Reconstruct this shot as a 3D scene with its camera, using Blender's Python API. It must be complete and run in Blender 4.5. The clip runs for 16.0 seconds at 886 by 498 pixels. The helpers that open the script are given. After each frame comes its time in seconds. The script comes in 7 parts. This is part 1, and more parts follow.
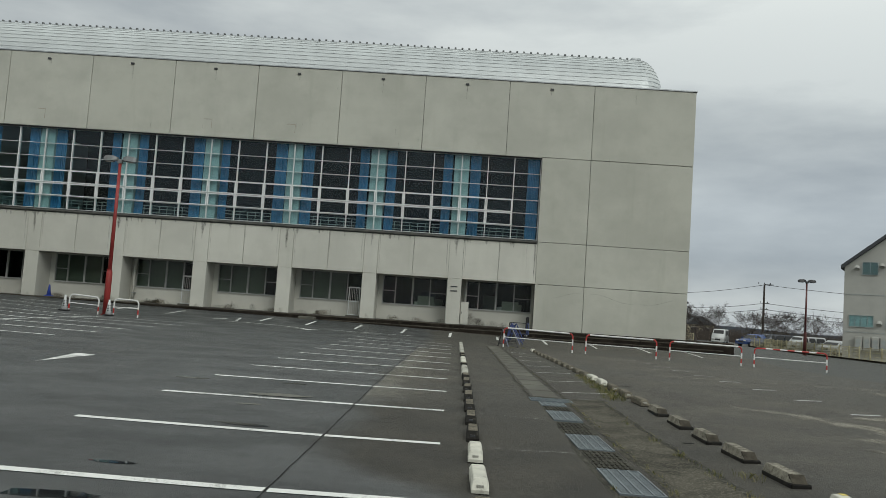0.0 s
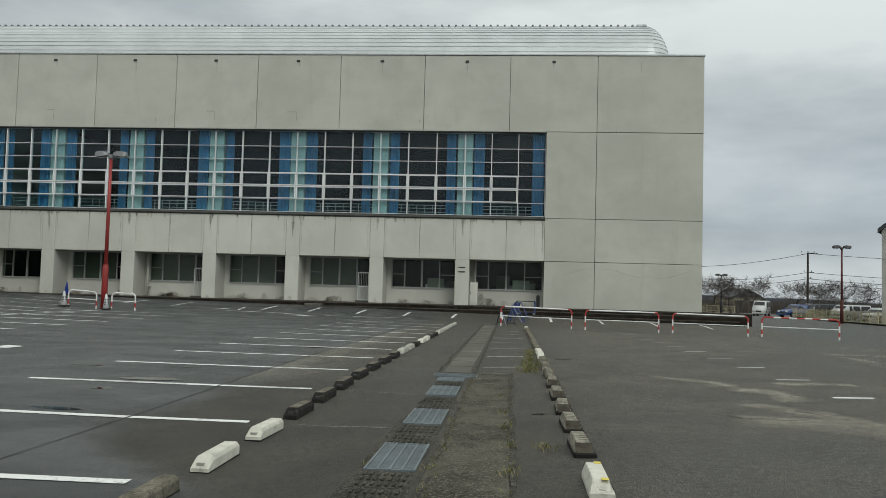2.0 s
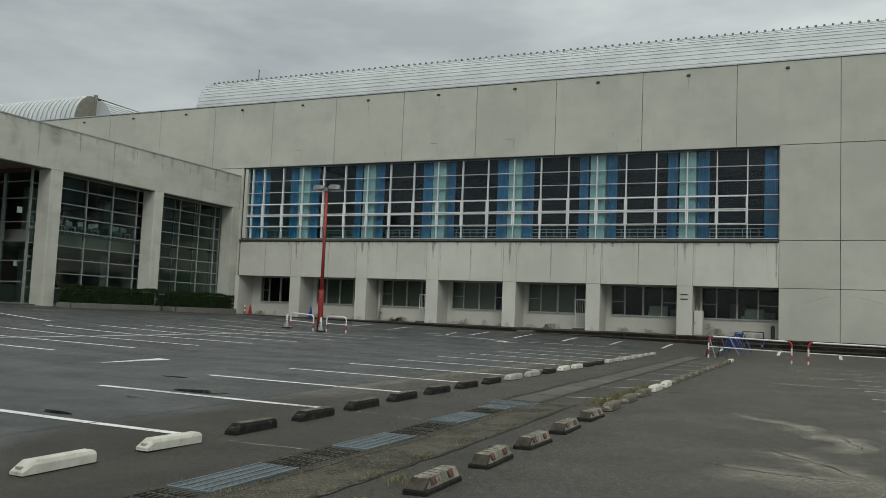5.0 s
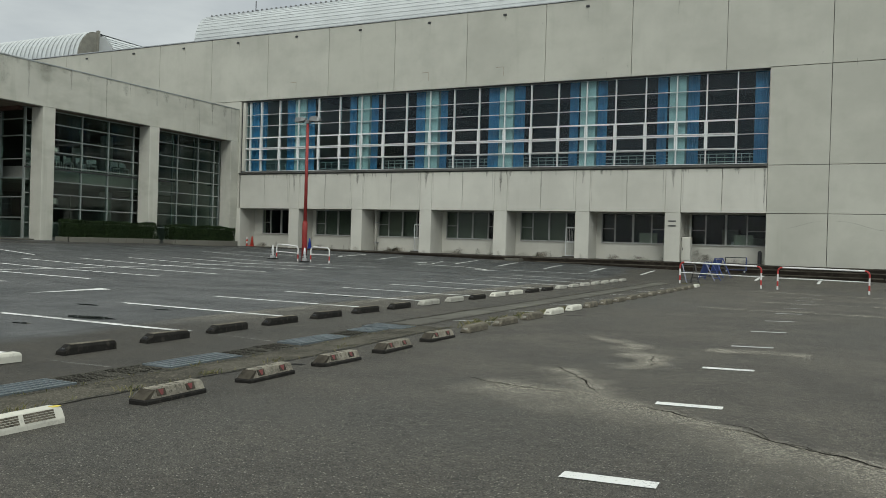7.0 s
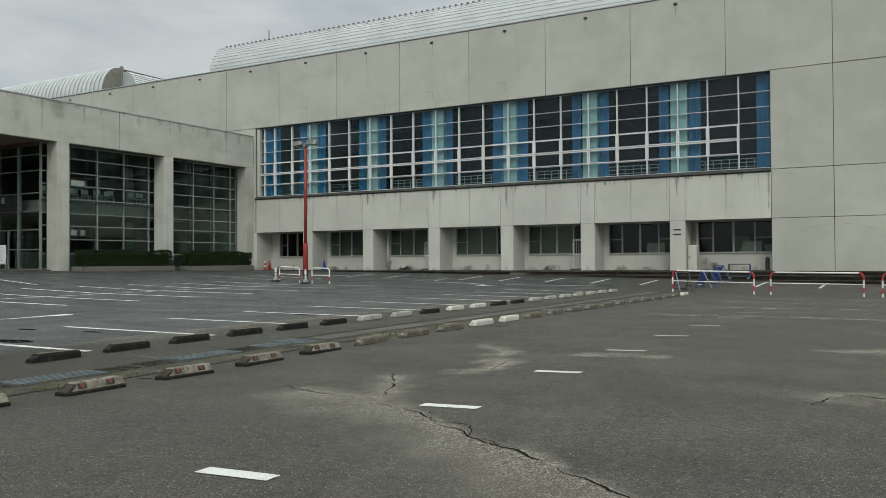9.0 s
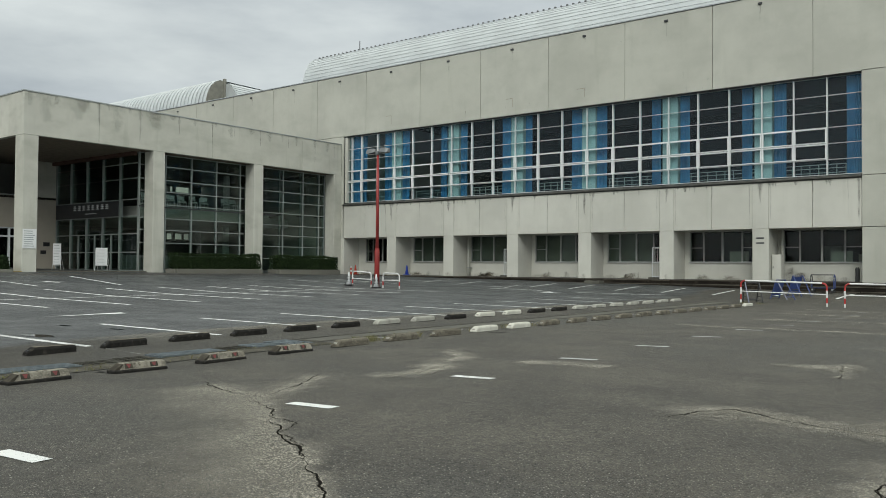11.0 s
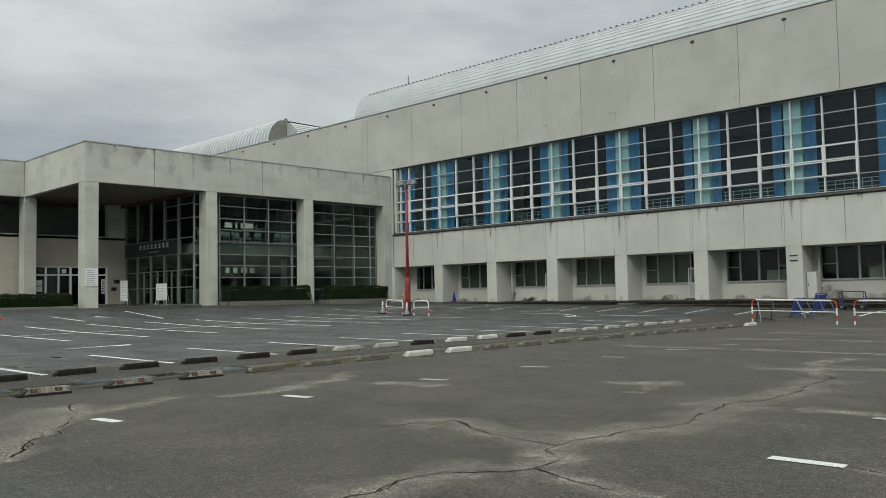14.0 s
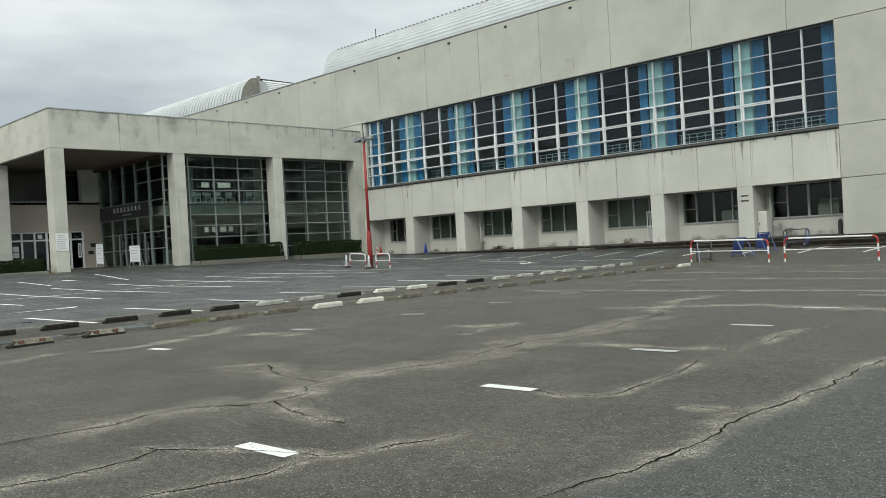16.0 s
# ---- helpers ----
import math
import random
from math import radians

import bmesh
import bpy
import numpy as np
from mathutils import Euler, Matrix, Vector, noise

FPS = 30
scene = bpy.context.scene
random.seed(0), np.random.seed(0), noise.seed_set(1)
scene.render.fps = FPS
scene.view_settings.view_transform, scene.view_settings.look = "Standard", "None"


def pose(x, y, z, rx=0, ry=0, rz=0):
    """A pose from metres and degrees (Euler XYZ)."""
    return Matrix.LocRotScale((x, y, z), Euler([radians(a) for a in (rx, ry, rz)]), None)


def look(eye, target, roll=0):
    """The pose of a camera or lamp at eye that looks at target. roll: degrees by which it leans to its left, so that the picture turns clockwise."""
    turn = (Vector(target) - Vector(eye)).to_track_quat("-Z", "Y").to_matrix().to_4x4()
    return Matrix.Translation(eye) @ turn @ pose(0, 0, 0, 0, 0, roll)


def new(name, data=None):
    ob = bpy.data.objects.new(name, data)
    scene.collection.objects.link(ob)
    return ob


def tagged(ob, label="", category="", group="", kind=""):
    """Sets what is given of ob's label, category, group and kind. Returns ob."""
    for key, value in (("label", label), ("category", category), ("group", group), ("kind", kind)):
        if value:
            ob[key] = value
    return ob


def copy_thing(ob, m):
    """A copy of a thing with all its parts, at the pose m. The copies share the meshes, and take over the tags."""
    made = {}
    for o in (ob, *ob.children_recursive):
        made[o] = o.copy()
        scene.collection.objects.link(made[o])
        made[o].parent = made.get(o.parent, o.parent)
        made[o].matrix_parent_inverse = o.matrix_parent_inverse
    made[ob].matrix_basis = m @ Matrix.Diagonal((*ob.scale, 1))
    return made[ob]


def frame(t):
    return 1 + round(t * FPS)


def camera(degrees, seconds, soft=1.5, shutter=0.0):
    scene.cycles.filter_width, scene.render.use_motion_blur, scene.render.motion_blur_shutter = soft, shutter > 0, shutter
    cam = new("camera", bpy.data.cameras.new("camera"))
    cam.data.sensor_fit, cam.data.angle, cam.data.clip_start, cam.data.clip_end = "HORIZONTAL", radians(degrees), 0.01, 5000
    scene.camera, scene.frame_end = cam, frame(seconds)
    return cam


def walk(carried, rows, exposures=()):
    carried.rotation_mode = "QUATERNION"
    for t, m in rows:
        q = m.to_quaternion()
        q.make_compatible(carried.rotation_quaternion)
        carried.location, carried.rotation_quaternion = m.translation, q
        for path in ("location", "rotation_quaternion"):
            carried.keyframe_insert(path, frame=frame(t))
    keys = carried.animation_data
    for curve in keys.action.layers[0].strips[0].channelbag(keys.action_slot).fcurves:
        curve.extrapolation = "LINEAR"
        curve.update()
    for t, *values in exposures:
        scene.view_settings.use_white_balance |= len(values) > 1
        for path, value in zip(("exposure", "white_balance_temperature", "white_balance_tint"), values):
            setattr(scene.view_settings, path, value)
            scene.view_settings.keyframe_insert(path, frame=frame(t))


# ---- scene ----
cam = camera(56.7, 16.0, 0.8)
PATH = [
    (0, (-0.201, 2.061, 1.31), (-0.243, 4.055, 1.463), 3.9),
    (0.5, (0.442, 2.237, 1.286), (0.358, 4.23, 1.44), 3.4),
    (1, (1.127, 2.361, 1.275), (1.053, 4.354, 1.43), 2.2),
    (1.5, (1.768, 2.645, 1.222), (1.646, 4.636, 1.363), 2.0),
    (2, (2.448, 2.737, 1.26), (2.28, 4.727, 1.37), 1.6),
    (2.5, (2.995, 3.068, 1.243), (2.717, 5.039, 1.432), 1.3),
    (3, (3.657, 3.187, 1.245), (3.336, 5.152, 1.434), 1.7),
    (3.5, (4.158, 3.539, 1.22), (3.642, 5.461, 1.414), 1.6),
    (4, (4.812, 3.721, 1.251), (4.251, 5.63, 1.452), 2.2),
    (4.5, (5.284, 4.015, 1.246), (4.541, 5.861, 1.445), 2.2),
    (7, (8.251, 5.034, 1.282), (7.36, 6.825, 1.268), 1.7),
    (7.5, (8.841, 5.231, 1.298), (7.979, 7.036, 1.312), 1.1),
    (8, (9.373, 5.52, 1.27), (8.486, 7.311, 1.329), -0.5),
    (8.5, (9.911, 5.783, 1.256), (8.984, 7.554, 1.321), -1.2),
    (9, (10.462, 5.986, 1.219), (9.467, 7.721, 1.249), -0.3),
    (9.5, (10.964, 6.231, 1.206), (9.931, 7.944, 1.211), -0.2),
    (12, (13.39, 7.47, 1.217), (12.084, 8.983, 1.297), 0.7),
    (12.5, (13.965, 7.69, 1.216), (12.644, 9.19, 1.299), 0.2),
    (13, (14.483, 7.904, 1.238), (13.119, 9.365, 1.325), -0.9),
    (13.5, (15.031, 8.104, 1.23), (13.652, 9.55, 1.318), 0.1),
    (14, (15.616, 8.242, 1.256), (14.225, 9.675, 1.365), -1.1),
    (14.5, (16.147, 8.466, 1.234), (14.748, 9.893, 1.32), -0.7),
    (15, (16.673, 8.632, 1.234), (15.255, 10.041, 1.296), -2.6),
    (15.5, (17.307, 8.791, 1.233), (15.934, 10.245, 1.194), -2.4),
    (16, (17.783, 9.067, 1.235), (16.386, 10.498, 1.223), -3.2),
]
EXPOSURES = [(0.0, -0.17), (1.0, -0.15), (1.5, -0.16), (2.0, -0.06), (2.5, -0.07), (3.0, -0.24), (3.5, -0.12), (4.0, -0.20), (4.5, -0.20), (7.0, 0.06), (7.5, 0.26), (8.0, 0.10), (8.5, 0.12), (9.0, 0.06), (9.5, 0.24), (12.0, 0.24), (12.5, 0.16), (13.0, 0.14), (14.0, 0.07), (14.5, 0.14), (15.0, 0.30), (16.0, 0.44)]
walk(cam, [(t, look(eye, target, roll)) for t, eye, target, roll in PATH], EXPOSURES)

# ---- light: overcast sky ----
world = bpy.data.worlds.new("overcast_sky")
scene.world = world
world.use_nodes = True
wn, wl = world.node_tree.nodes, world.node_tree.links
wn.clear()
w_out = wn.new("ShaderNodeOutputWorld")
w_bg = wn.new("ShaderNodeBackground")
w_sky = wn.new("ShaderNodeTexSky")
w_sky.sky_type = "NISHITA"
w_sky.sun_disc = False
w_sky.sun_elevation, w_sky.sun_rotation = radians(42), radians(205)
w_co = wn.new("ShaderNodeTexCoord")
w_sep = wn.new("ShaderNodeSeparateXYZ")
w_map = wn.new("ShaderNodeMapping")
w_map.inputs["Scale"].default_value = (1.0, 1.0, 3.4)
w_map.inputs["Location"].default_value = (0.35, 0.1, 0.2)
w_noise = wn.new("ShaderNodeTexNoise")
w_noise.inputs["Scale"].default_value = 2.7
w_noise.inputs["Detail"].default_value = 8.0
w_noise.inputs["Roughness"].default_value = 0.52
w_ramp = wn.new("ShaderNodeValToRGB")
w_ramp.color_ramp.elements[0].position, w_ramp.color_ramp.elements[0].color = 0.36, (0.71, 0.745, 0.775, 1)
w_ramp.color_ramp.elements[1].position, w_ramp.color_ramp.elements[1].color = 0.61, (1.24, 1.25, 1.22, 1)
w_height = wn.new("ShaderNodeValToRGB")
w_height.color_ramp.elements[0].position, w_height.color_ramp.elements[0].color = 0.0, (0.44, 0.48, 0.52, 1)
w_height.color_ramp.elements[1].position, w_height.color_ramp.elements[1].color = 0.70, (1.30, 1.35, 1.29, 1)
for w_at, w_colour in ((0.035, (0.56, 0.60, 0.62, 1)), (0.085, (0.42, 0.465, 0.505, 1)), (0.14, (0.47, 0.515, 0.55, 1)), (0.22, (0.56, 0.60, 0.61, 1)), (0.34, (0.69, 0.73, 0.73, 1))):
    w_height.color_ramp.elements.new(w_at).color = w_colour
w_mul = wn.new("ShaderNodeMixRGB")
w_mul.blend_type = "MULTIPLY"
w_mul.inputs[0].default_value = 0.85
w_mix = wn.new("ShaderNodeMixRGB")
w_mix.inputs[0].default_value = 0.93
w_scale = wn.new("ShaderNodeMixRGB")
w_scale.blend_type = "MULTIPLY"
w_scale.inputs[0].default_value = 1.0
w_scale.inputs[2].default_value = (0.1, 0.1, 0.1, 1)
wl.new(w_co.outputs["Generated"], w_map.inputs["Vector"])
wl.new(w_map.outputs["Vector"], w_noise.inputs["Vector"])
wl.new(w_co.outputs["Generated"], w_sep.inputs[0])
wl.new(w_sep.outputs["Z"], w_height.inputs[0])
wl.new(w_noise.outputs["Fac"], w_ramp.inputs[0])
wl.new(w_height.outputs[0], w_mul.inputs[1])
wl.new(w_ramp.outputs[0], w_mul.inputs[2])
wl.new(w_sky.outputs[0], w_scale.inputs[1])
wl.new(w_scale.outputs[0], w_mix.inputs[1])
wl.new(w_mul.outputs[0], w_mix.inputs[2])
# the cloud thins out towards the east
w_east = wn.new("ShaderNodeMapRange")
w_east.inputs["From Min"].default_value, w_east.inputs["From Max"].default_value = -0.9, 0.7
w_east.inputs["To Min"].default_value, w_east.inputs["To Max"].default_value = 1.0, 1.24
w_thin = wn.new("ShaderNodeMixRGB")
w_thin.blend_type = "MULTIPLY"
w_thin.inputs[0].default_value = 1.0
wl.new(w_sep.outputs["X"], w_east.inputs["Value"])
wl.new(w_mix.outputs[0], w_thin.inputs[1])
wl.new(w_east.outputs[0], w_thin.inputs[2])
wl.new(w_thin.outputs[0], w_bg.inputs["Color"])
w_bg.inputs["Strength"].default_value = 0.84
wl.new(w_bg.outputs[0], w_out.inputs[0])

sun = bpy.data.lights.new("sun", "SUN")
sun.energy, sun.angle, sun.color = 0.9, radians(25), (0.98, 0.98, 0.93)
sun_ob = new("sun", sun)
sun_ob.matrix_world = look((30, -40, 60), (-5, 30, 0))


# ---- materials ----
def nodes_of(name):
    m = bpy.data.materials.new(name)
    m.use_nodes = True
    n, l = m.node_tree.nodes, m.node_tree.links
    return m, n, l, n["Principled BSDF"]


def mixed(n, l, fac, a, b, mode="MIX"):
    x = n.new("ShaderNodeMixRGB")
    x.blend_type = mode
    for k, v in ((0, fac), (1, a), (2, b)):
        if isinstance(v, (int, float)):
            x.inputs[k].default_value = v
        elif isinstance(v, tuple):
            x.inputs[k].default_value = (*v, 1)
        else:
            l.new(v, x.inputs[k])
    return x.outputs[0]


def noise_at(n, l, co, scale, detail=4.0, rough=0.55, stretch=None):
    if stretch:
        mp = n.new("ShaderNodeMapping")
        mp.inputs["Scale"].default_value = stretch
        l.new(co, mp.inputs["Vector"])
        co = mp.outputs[0]
    t = n.new("ShaderNodeTexNoise")
    t.inputs["Scale"].default_value, t.inputs["Detail"].default_value, t.inputs["Roughness"].default_value = scale, detail, rough
    l.new(co, t.inputs["Vector"])
    return t.outputs["Fac"]


def ramp(n, l, fac, a, b, lo=0.0, hi=1.0):
    r = n.new("ShaderNodeMapRange")
    r.interpolation_type = "SMOOTHSTEP"
    r.inputs["From Min"].default_value, r.inputs["From Max"].default_value = a, b
    r.inputs["To Min"].default_value, r.inputs["To Max"].default_value = lo, hi
    l.new(fac, r.inputs["Value"])
    return r.outputs[0]


def calc(n, l, op, a, b):
    c = n.new("ShaderNodeMath")
    c.operation = op
    for k, v in ((0, a), (1, b)):
        if isinstance(v, (int, float)):
            c.inputs[k].default_value = v
        else:
            l.new(v, c.inputs[k])
    return c.outputs[0]


def bumped(n, l, p, height, strength, distance=0.01):
    b = n.new("ShaderNodeBump")
    b.inputs["Strength"].default_value, b.inputs["Distance"].default_value = strength, distance
    l.new(height, b.inputs["Height"])
    l.new(b.outputs[0], p.inputs["Normal"])


def place_of(n):
    return n.new("ShaderNodeNewGeometry").outputs["Position"]


def surface(name, colour, rough=0.7, vary=0.25, scale=3.0, fine=60.0, bump=0.15, metal=0.0, dirt=None, dirt_amount=0.5, spec=0.5, grit=0.0):
    """A plain surface with blotches, grain and, where given, dirt of another colour."""
    m, n, l, p = nodes_of(name)
    co = place_of(n)
    big, small = noise_at(n, l, co, scale), noise_at(n, l, co, fine, 3.0)
    dark = tuple(c * (1 - vary) for c in colour)
    light = tuple(min(1, c * (1 + vary * 0.6)) for c in colour)
    c = mixed(n, l, ramp(n, l, big, 0.3, 0.7), dark, light)
    c = mixed(n, l, 0.25, c, mixed(n, l, small, tuple(v * 0.6 for v in colour), tuple(min(1, v * 1.3) for v in colour)))
    if dirt:
        d = noise_at(n, l, co, scale * 2.3, 6.0, 0.65)
        c = mixed(n, l, ramp(n, l, d, 0.52, 0.72, 0, dirt_amount), c, dirt)
    if grit:
        cell = n.new("ShaderNodeTexVoronoi")
        cell.inputs["Scale"].default_value = 70.0
        l.new(co, cell.inputs["Vector"])
        tone = n.new("ShaderNodeSeparateColor")
        l.new(cell.outputs["Color"], tone.inputs[0])
        c = mixed(n, l, ramp(n, l, tone.outputs[0], 0.62, 0.95, 0, grit), c, tuple(min(1, v * 3.2) for v in colour))
        c = mixed(n, l, ramp(n, l, tone.outputs[1], 0.65, 0.95, 0, grit), c, tuple(v * 0.25 for v in colour))
    l.new(c, p.inputs["Base Color"])
    p.inputs["Roughness"].default_value, p.inputs["Metallic"].default_value = rough, metal
    p.inputs["Specular IOR Level"].default_value = spec
    if bump:
        bumped(n, l, p, small, bump)
    return m


def concrete(name, colour, streak=0.5, seed=0.0, alike=False, moss=0.0):
    """Painted, weathered concrete: blotches, rain streaks that run down, fine grain; each piece a shade of its own."""
    m, n, l, p = nodes_of(name)
    co = place_of(n)
    mp = n.new("ShaderNodeMapping")
    mp.inputs["Location"].default_value = (seed, seed * 0.7, seed * 1.3)
    l.new(co, mp.inputs["Vector"])
    co = mp.outputs[0]
    blotch = noise_at(n, l, co, 0.33, 5.0, 0.6)
    mid = noise_at(n, l, co, 1.7, 5.0, 0.6)
    run = noise_at(n, l, co, 1.0, 5.0, 0.6, (1.5, 1.5, 0.16))
    fine = noise_at(n, l, co, 40.0, 3.0)
    dark, light = tuple(c * 0.89 for c in colour), tuple(min(1, c * 1.05) for c in colour)
    c = mixed(n, l, ramp(n, l, blotch, 0.34, 0.66), dark, light)
    c = mixed(n, l, ramp(n, l, run, 0.54, 0.76, 0, streak * 0.55), c, (colour[0] * 0.60, colour[1] * 0.61, colour[2] * 0.56))
    c = mixed(n, l, ramp(n, l, mid, 0.56, 0.76, 0, 0.20), c, (colour[0] * 0.72, colour[1] * 0.74, colour[2] * 0.68))
    c = mixed(n, l, ramp(n, l, fine, 0.3, 0.7, 0, 0.22), c, (colour[0] * 0.7, colour[1] * 0.7, colour[2] * 0.7))
    if moss:
        film = noise_at(n, l, co, 0.8, 3.5, 0.55, (1.0, 0.6, 1.3))
        c = mixed(n, l, ramp(n, l, film, 0.44, 0.78, 0, moss), c, (0.25, 0.255, 0.205))
    if not alike:
        info = n.new("ShaderNodeObjectInfo")
        c = mixed(n, l, ramp(n, l, info.outputs["Random"], 0, 1, 0, 0.13), c, (colour[0] * 0.66, colour[1] * 0.66, colour[2] * 0.62))
    l.new(c, p.inputs["Base Color"])
    p.inputs["Roughness"].default_value = 0.86
    p.inputs["Specular IOR Level"].default_value = 0.3
    bumped(n, l, p, calc(n, l, "ADD", fine, mid), 0.25, 0.006)
    return m


def asphalt():
    """Old asphalt: dry and gritty east of the gutter, damp and smoother west of it, with patches and pale chips."""
    m, n, l, p = nodes_of("asphalt")
    co = place_of(n)
    sep = n.new("ShaderNodeSeparateXYZ")
    l.new(co, sep.inputs[0])
    wob = noise_at(n, l, co, 0.35, 5.0, 0.6)
    edge = calc(n, l, "ADD", sep.outputs["X"], calc(n, l, "MULTIPLY", calc(n, l, "SUBTRACT", wob, 0.5), 2.2))
    damp = ramp(n, l, calc(n, l, "SUBTRACT", edge, ramp(n, l, sep.outputs["Y"], 10.5, 7.0, 0.0, 2.4)), -0.9, -1.9)
    far = noise_at(n, l, co, 0.11, 5.0, 0.62)
    mid = noise_at(n, l, co, 0.8, 7.0, 0.68)
    grit = n.new("ShaderNodeTexVoronoi")
    grit.inputs["Scale"].default_value = 120.0
    l.new(co, grit.inputs["Vector"])
    hue = n.new("ShaderNodeSeparateColor")
    l.new(grit.outputs["Color"], hue.inputs[0])
    chip = noise_at(n, l, co, 72.0, 3.0, 0.75)
    stone = n.new("ShaderNodeTexVoronoi")
    stone.inputs["Scale"].default_value = 64.0
    l.new(co, stone.inputs["Vector"])
    tone = n.new("ShaderNodeSeparateColor")
    l.new(stone.outputs["Color"], tone.inputs[0])
    dry = mixed(n, l, ramp(n, l, mid, 0.33, 0.68), (0.058, 0.052, 0.0405), (0.110, 0.099, 0.077))
    dry = mixed(n, l, ramp(n, l, far, 0.44, 0.60, 0, 0.75), dry, (0.070, 0.068, 0.057))
    newer = calc(n, l, "ADD", ramp(n, l, calc(n, l, "ADD", sep.outputs["X"], calc(n, l, "MULTIPLY", wob, 0.5)), 15.55, 15.80), calc(n, l, "MULTIPLY", ramp(n, l, edge, 8.5, 10.5), ramp(n, l, calc(n, l, "ADD", sep.outputs["Y"], calc(n, l, "MULTIPLY", wob, 2.0)), 12.6, 10.6)))
    dry = mixed(n, l, calc(n, l, "MULTIPLY", calc(n, l, "MINIMUM", newer, 1.0), 0.75), dry, (0.070, 0.077, 0.074))
    brown = mixed(n, l, ramp(n, l, mid, 0.33, 0.68), (0.030, 0.0265, 0.0185), (0.060, 0.053, 0.038))
    near = calc(n, l, "MULTIPLY", ramp(n, l, edge, 4.4, 2.4), ramp(n, l, calc(n, l, "ADD", sep.outputs["Y"], calc(n, l, "MULTIPLY", far, 8.0)), 22.0, 14.0, 0.30, 0.95))
    dry = mixed(n, l, near, dry, brown)
    wet = mixed(n, l, ramp(n, l, mid, 0.35, 0.7), (0.036, 0.041, 0.042), (0.060, 0.066, 0.067))
    wet = mixed(n, l, ramp(n, l, far, 0.45, 0.62, 0, 0.6), wet, (0.029, 0.032, 0.033))
    c = mixed(n, l, damp, dry, wet)
    mottle = noise_at(n, l, co, 14.0, 4.0, 0.7)
    c = mixed(n, l, 1.0, c, mixed(n, l, ramp(n, l, mottle, 0.34, 0.66), (0.74, 0.74, 0.74), (1.20, 1.20, 1.20)), "MULTIPLY")
    pale = calc(n, l, "MULTIPLY", ramp(n, l, hue.outputs[0], 0.60, 0.95, 0, 1), ramp(n, l, grit.outputs["Distance"], 0.55, 0.25))
    pale = calc(n, l, "MULTIPLY", pale, calc(n, l, "SUBTRACT", 0.70, calc(n, l, "MULTIPLY", damp, 0.52)))
    pale = calc(n, l, "MULTIPLY", pale, ramp(n, l, sep.outputs["X"], 1.2, 4.6, 0.35, 1.0))
    c = mixed(n, l, pale, c, (0.30, 0.285, 0.25))
    big = calc(n, l, "MULTIPLY", ramp(n, l, tone.outputs[0], 0.72, 0.97, 0, 1), ramp(n, l, stone.outputs["Distance"], 0.42, 0.25))
    big = calc(n, l, "MULTIPLY", big, ramp(n, l, sep.outputs["X"], 1.6, 4.6, 0.12, 0.98))
    c = mixed(n, l, big, c, (0.36, 0.34, 0.29))
    c = mixed(n, l, ramp(n, l, chip, 0.52, 0.37, 0, 0.95), c, (0.012, 0.012, 0.011))
    l.new(c, p.inputs["Base Color"])
    r = calc(n, l, "SUBTRACT", 0.82, calc(n, l, "MULTIPLY", damp, ramp(n, l, mid, 0.3, 0.7, 0.26, 0.46)))
    l.new(r, p.inputs["Roughness"])
    sheen = noise_at(n, l, co, 0.45, 5.0, 0.62, (0.7, 1.6, 1.0))
    l.new(calc(n, l, "ADD", 0.52, calc(n, l, "MULTIPLY", damp, ramp(n, l, sheen, 0.38, 0.62, 0.0, 0.40))), p.inputs["Specular IOR Level"])
    bumped(n, l, p, calc(n, l, "ADD", grit.outputs["Distance"], chip), 0.9, 0.012)
    return m


def paint_line(name="road_paint", fade=1.0):
    """Road paint, worn through to the asphalt in specks and at places."""
    m, n, l, p = nodes_of(name)
    co = place_of(n)
    a, b = noise_at(n, l, co, 55.0, 4.0, 0.7), noise_at(n, l, co, 1.6, 4.0)
    info = n.new("ShaderNodeObjectInfo")
    worn = calc(n, l, "ADD", calc(n, l, "MULTIPLY", a, 0.7), calc(n, l, "MULTIPLY", b, 0.5))
    worn = calc(n, l, "ADD", worn, calc(n, l, "MULTIPLY", info.outputs["Random"], 0.07))
    c = mixed(n, l, b, (0.58 * fade, 0.59 * fade, 0.57 * fade), (0.76 * fade, 0.76 * fade, 0.73 * fade))
    c = mixed(n, l, ramp(n, l, worn, 0.66, 0.76, 0, 0.85), c, (0.07, 0.07, 0.068))
    l.new(c, p.inputs["Base Color"])
    p.inputs["Roughness"].default_value = 0.6
    bumped(n, l, p, a, 0.3, 0.003)
    return m


